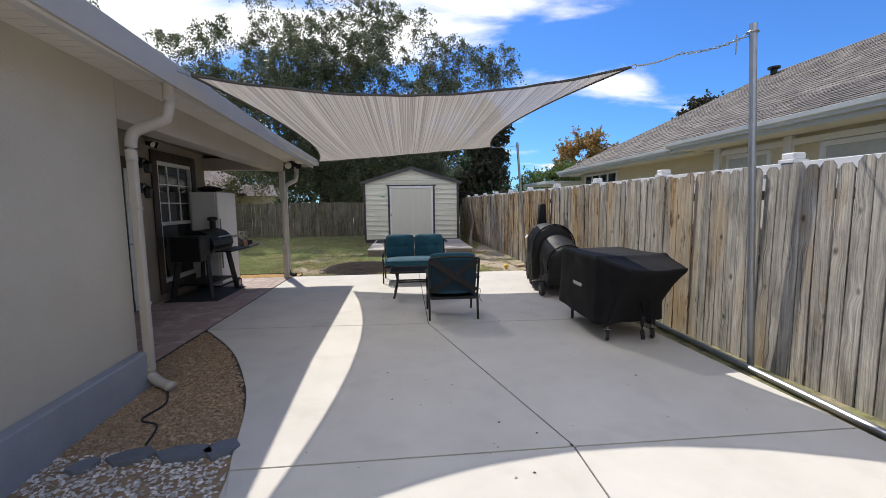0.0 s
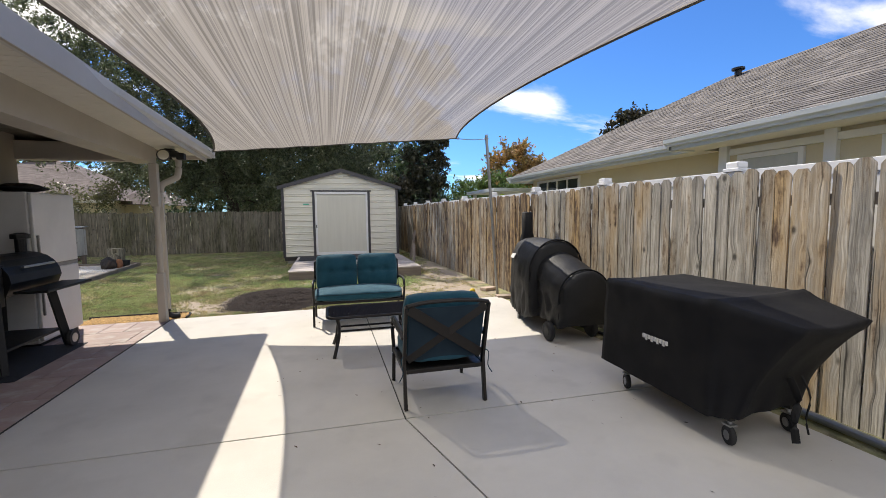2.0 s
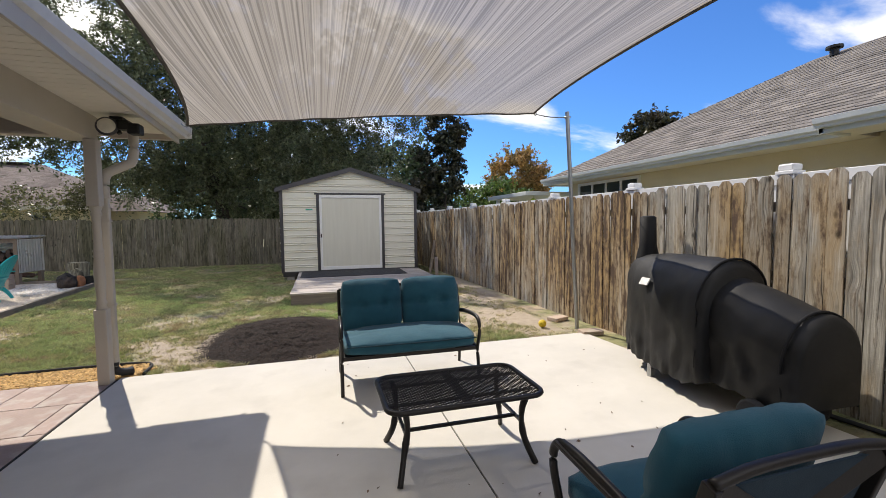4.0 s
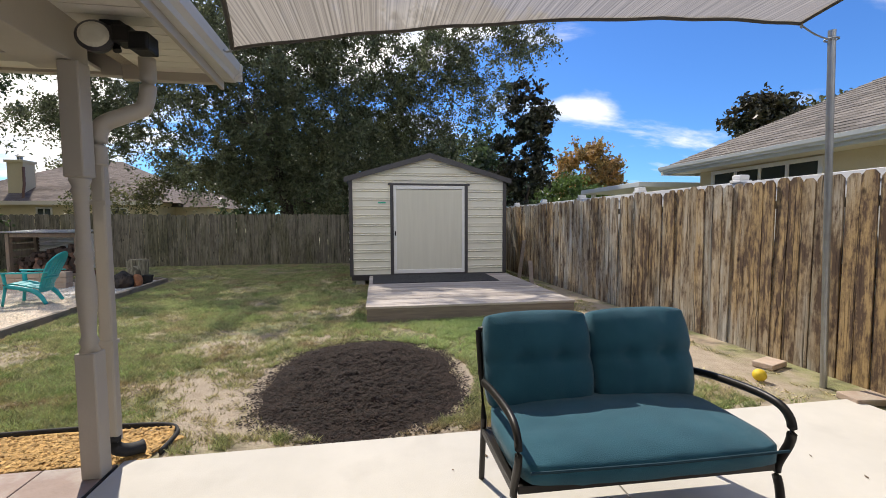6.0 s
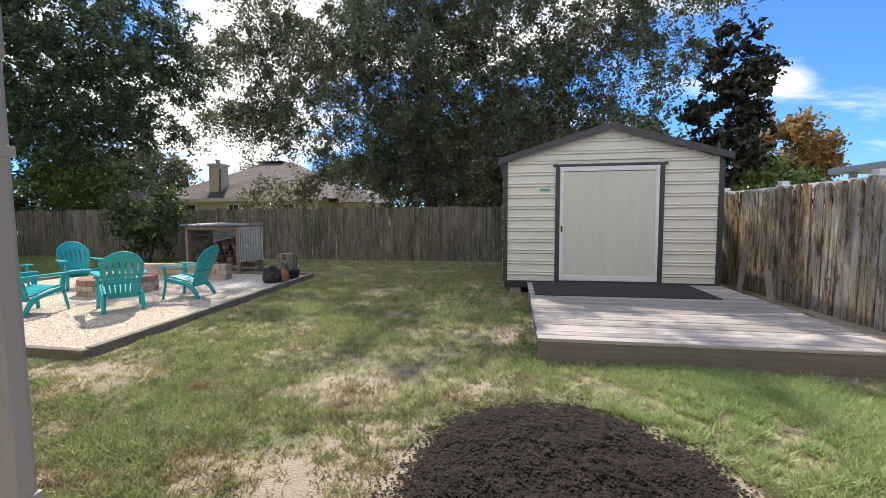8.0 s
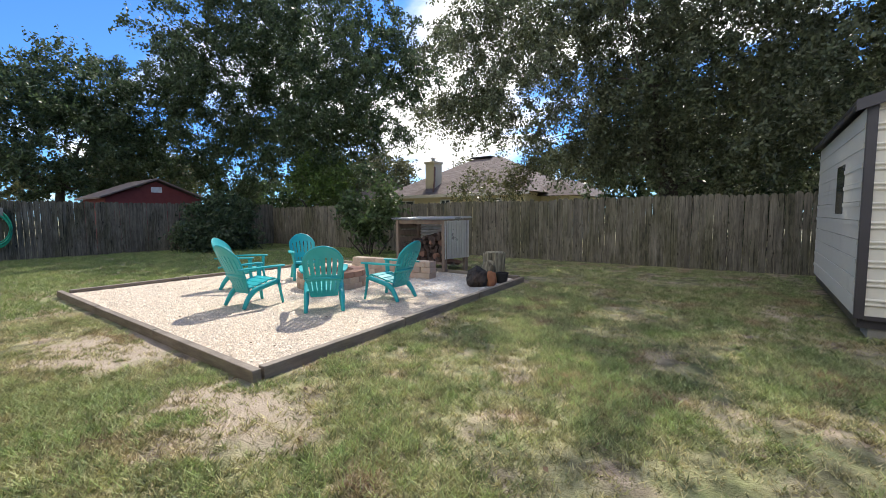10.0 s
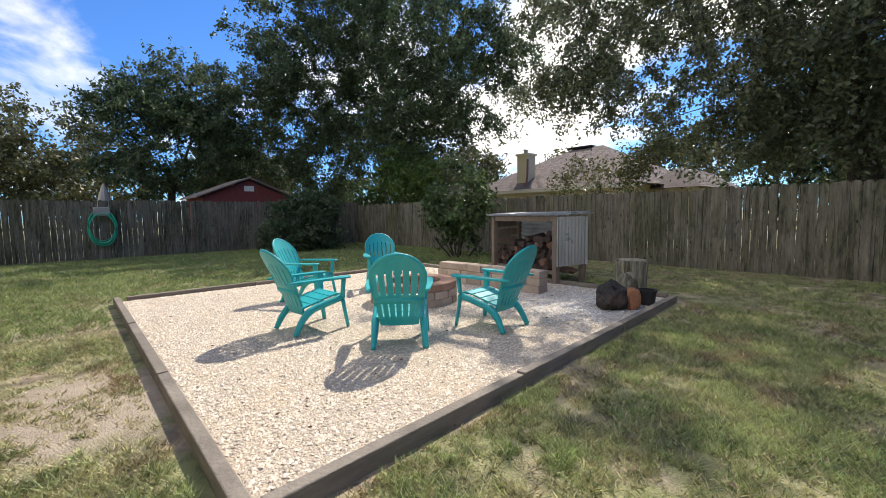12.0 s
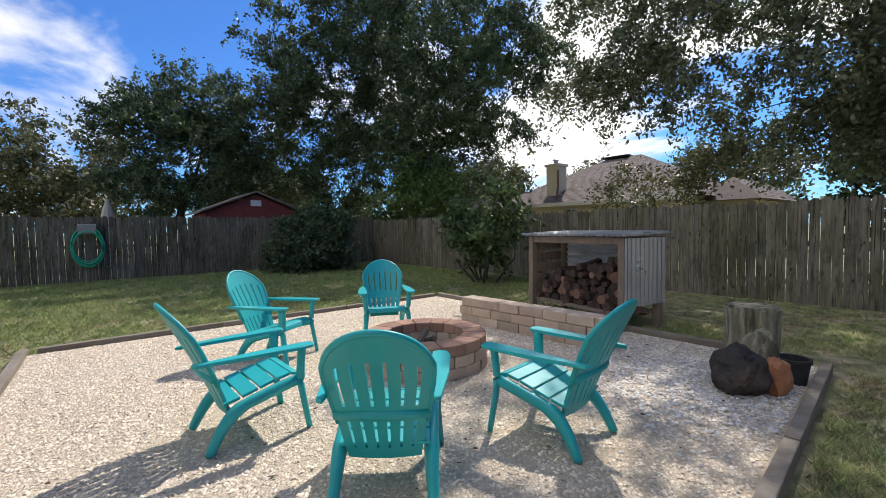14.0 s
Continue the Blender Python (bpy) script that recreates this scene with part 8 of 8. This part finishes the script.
def blades(n, seed, h, region, cover=-0.14):
    rs = np.random.RandomState(seed)
    x, y = region(rs, n)
    ok = ~((x > PX0 - 0.12) & (x < right_edge(y) + 0.1) & (y > PY0 - 0.12) & (y < PY1 + 0.15))
    ok &= ~((x > KX0 - 0.02) & (x < KX1 + 0.02) & (y > KY0 - 0.02) & (y < 20.0))
    ok &= ~((x > SX0) & (x < SX1) & (y > SY0) & (y < SY1))
    ok &= ~((x > -13.0) & (y < 9.65) & (x < -1.8))
    ok &= ~((x > -1.9) & (y < 9.22))
    ok &= (((x - MX) / 0.98) ** 2 + ((y - MY) / 1.16) ** 2) > 1
    ok &= x < (3.94 - 0.032 * y) - 0.05
    # thin where the soil is bare
    field = np.array([noise.noise((a * 0.8, b * 0.8, 3.0)) + 0.5 * noise.noise((a * 2.6, b * 2.6, 7.0)) + 0.65 * noise.noise((a * 8.5, b * 8.5, 2.0)) for a, b in zip(x, y)])
    bare = 0.9 * np.exp(-(((x + 7.05) / 1.0) ** 2 + ((y - 11.3) / 0.45) ** 2)) + 0.7 * np.exp(-(((x + 4.6) / 0.5) ** 2 + ((y - 11.6) / 0.5) ** 2)) + np.exp(-(((x - 2.55) / 1.0) ** 2 + ((y - 10.8) / 2.0) ** 2)) + np.exp(-(((x - 3.1) / 0.5) ** 2 + ((y - 14) / 2.5) ** 2)) + 0.9 * np.exp(-(((x + 0.75) / 1.3) ** 2 + ((y - 10.1) / 1.15) ** 2))
    ok &= (field + rs.normal(0, 0.13, n) - 0.75 * bare) > cover
    x, y = x[ok], y[ok]
    m = len(x)
    k = 3
    x, y = np.repeat(x, k) + rs.normal(0, 0.012, m * k), np.repeat(y, k) + rs.normal(0, 0.012, m * k)
    a = rs.uniform(0, 6.28, m * k)
    hh = h * rs.uniform(0.5, 1.4, m * k)
    w = 0.0030 + 0.0030 * rs.uniform(0, 1, m * k)
    lean = hh * rs.uniform(0.4, 1.7, m * k)
    b = rs.uniform(0, 6.28, m * k)
    z0 = GROUND_Z
    v = np.zeros((m * k, 3, 3))
    v[:, 0] = np.stack([x + w * np.cos(a), y + w * np.sin(a), np.full_like(x, z0)], 1)
    v[:, 1] = np.stack([x - w * np.cos(a), y - w * np.sin(a), np.full_like(x, z0)], 1)
    v[:, 2] = np.stack([x + lean * np.cos(b), y + lean * np.sin(b), z0 + hh], 1)
    return v.reshape(-1, 3), np.arange(m * k * 3).reshape(-1, 3)


v, f = blades(270000, 31, 0.034, lambda rs, n: (rs.uniform(-9.0, 3.2, n), 9.2 + 9.5 * rs.uniform(0, 1, n) ** 1.4))
tagged(quads("lawn_grass", v, f, GRASS, None), "short patchy green and straw lawn grass", "grass", kind="stuff")
v, f = blades(170000, 32, 0.042, lambda rs, n: (rs.uniform(-20.2, 3.2, n), rs.uniform(5.0, 21.3, n)))
tagged(quads("lawn_grass", v, f, GRASS, None), "short lawn grass towards the fences", "grass", kind="stuff")
GRASS_WEST = mat("green_grass", (0.17, 0.27, 0.065), (0.29, 0.35, 0.115), 1.6, 0.65, 0.0, 30, island=0.5, trans=0.3, cracks=0.3)
v, f = blades(75000, 36, 0.05, lambda rs, n: (rs.uniform(-20.2, -9.5, n), rs.uniform(6.0, 21.3, n)), -0.5)
tagged(quads("west_grass", v, f, GRASS_WEST, None), "fuller green lawn grass beyond the gravel pit", "grass", kind="stuff")
STRAW = mat("straw_grass", (0.58, 0.50, 0.30), (0.42, 0.40, 0.18), 2.2, 0.8, 0.0, 30, island=0.5, trans=0.25)
v, f = blades(110000, 35, 0.024, lambda rs, n: (rs.uniform(-9.5, 3.2, n), 9.3 + 9.5 * rs.uniform(0, 1, n) ** 1.5), -0.62)
tagged(quads("dry_grass", v, f, STRAW, None), "short dry straw-coloured grass between the green tufts", "grass", kind="stuff")
LUSH = mat("lush_grass", (0.32, 0.46, 0.15), (0.46, 0.50, 0.24), 0.9, 0.6, 0.0, 30, island=0.4, trans=0.35)
v, f = blades(34000, 33, 0.048, lambda rs, n: (rs.normal(0.95, 0.6, n), rs.normal(11.6, 0.5, n)), -0.3)
tagged(quads("lush_grass", v, f, LUSH, None), "fresher green grass between mulch and deck", "grass", kind="stuff")
v, f = blades(80000, 34, 0.042, lambda rs, n: (rs.normal(-3.6, 2.6, n), rs.normal(12.4, 2.2, n)), 0.22)
tagged(quads("lush_grass", v, f, LUSH, None), "greener grass tufts in the lawn", "grass", kind="stuff")

# dry leaves and crumbs scattered over slab, lawn and gravel
LITTER = mat("dry_leaf", (0.16, 0.10, 0.055), (0.09, 0.06, 0.04), 9, 0.9, 0.0, 30, island=0.5)


def litter(name, n, seed, x0, x1, y0, y1, z, size, label):
    rs = np.random.RandomState(seed)
    p = np.stack([rs.uniform(x0, x1, n), rs.uniform(y0, y1, n), np.full(n, z)], 1)
    a = rs.uniform(0, 6.28, n)
    s = size * rs.uniform(0.4, 1.4, n)
    d = np.stack([np.cos(a) * s, np.sin(a) * s, rs.uniform(0, 0.3, n) * s], 1)
    e = np.stack([-np.sin(a) * s * 0.45, np.cos(a) * s * 0.45, rs.uniform(0, 0.5, n) * s], 1)
    q = np.stack([p - d * np.array([1, 1, 0]), p + e, p + d, p - e * np.array([1, 1, 0])], 1).reshape(-1, 3)
    return tagged(quads(name, q, np.arange(n * 4).reshape(-1, 4), LITTER, None), label, "leaves", kind="stuff")


litter("leaf_litter", 130, 41, -0.3, 3.2, 0.5, 9.0, 0.003, 0.014, "small dry leaves scattered on the concrete")
litter("leaf_litter", 900, 42, -12.0, 3.0, 9.4, 21.0, GROUND_Z + 0.012, 0.022, "dry brown leaves lying in the grass")
litter("leaf_litter", 500, 43, -11.0, -5.6, 12.0, 17.4, 0.028, 0.016, "dry brown leaves lying on the gravel")
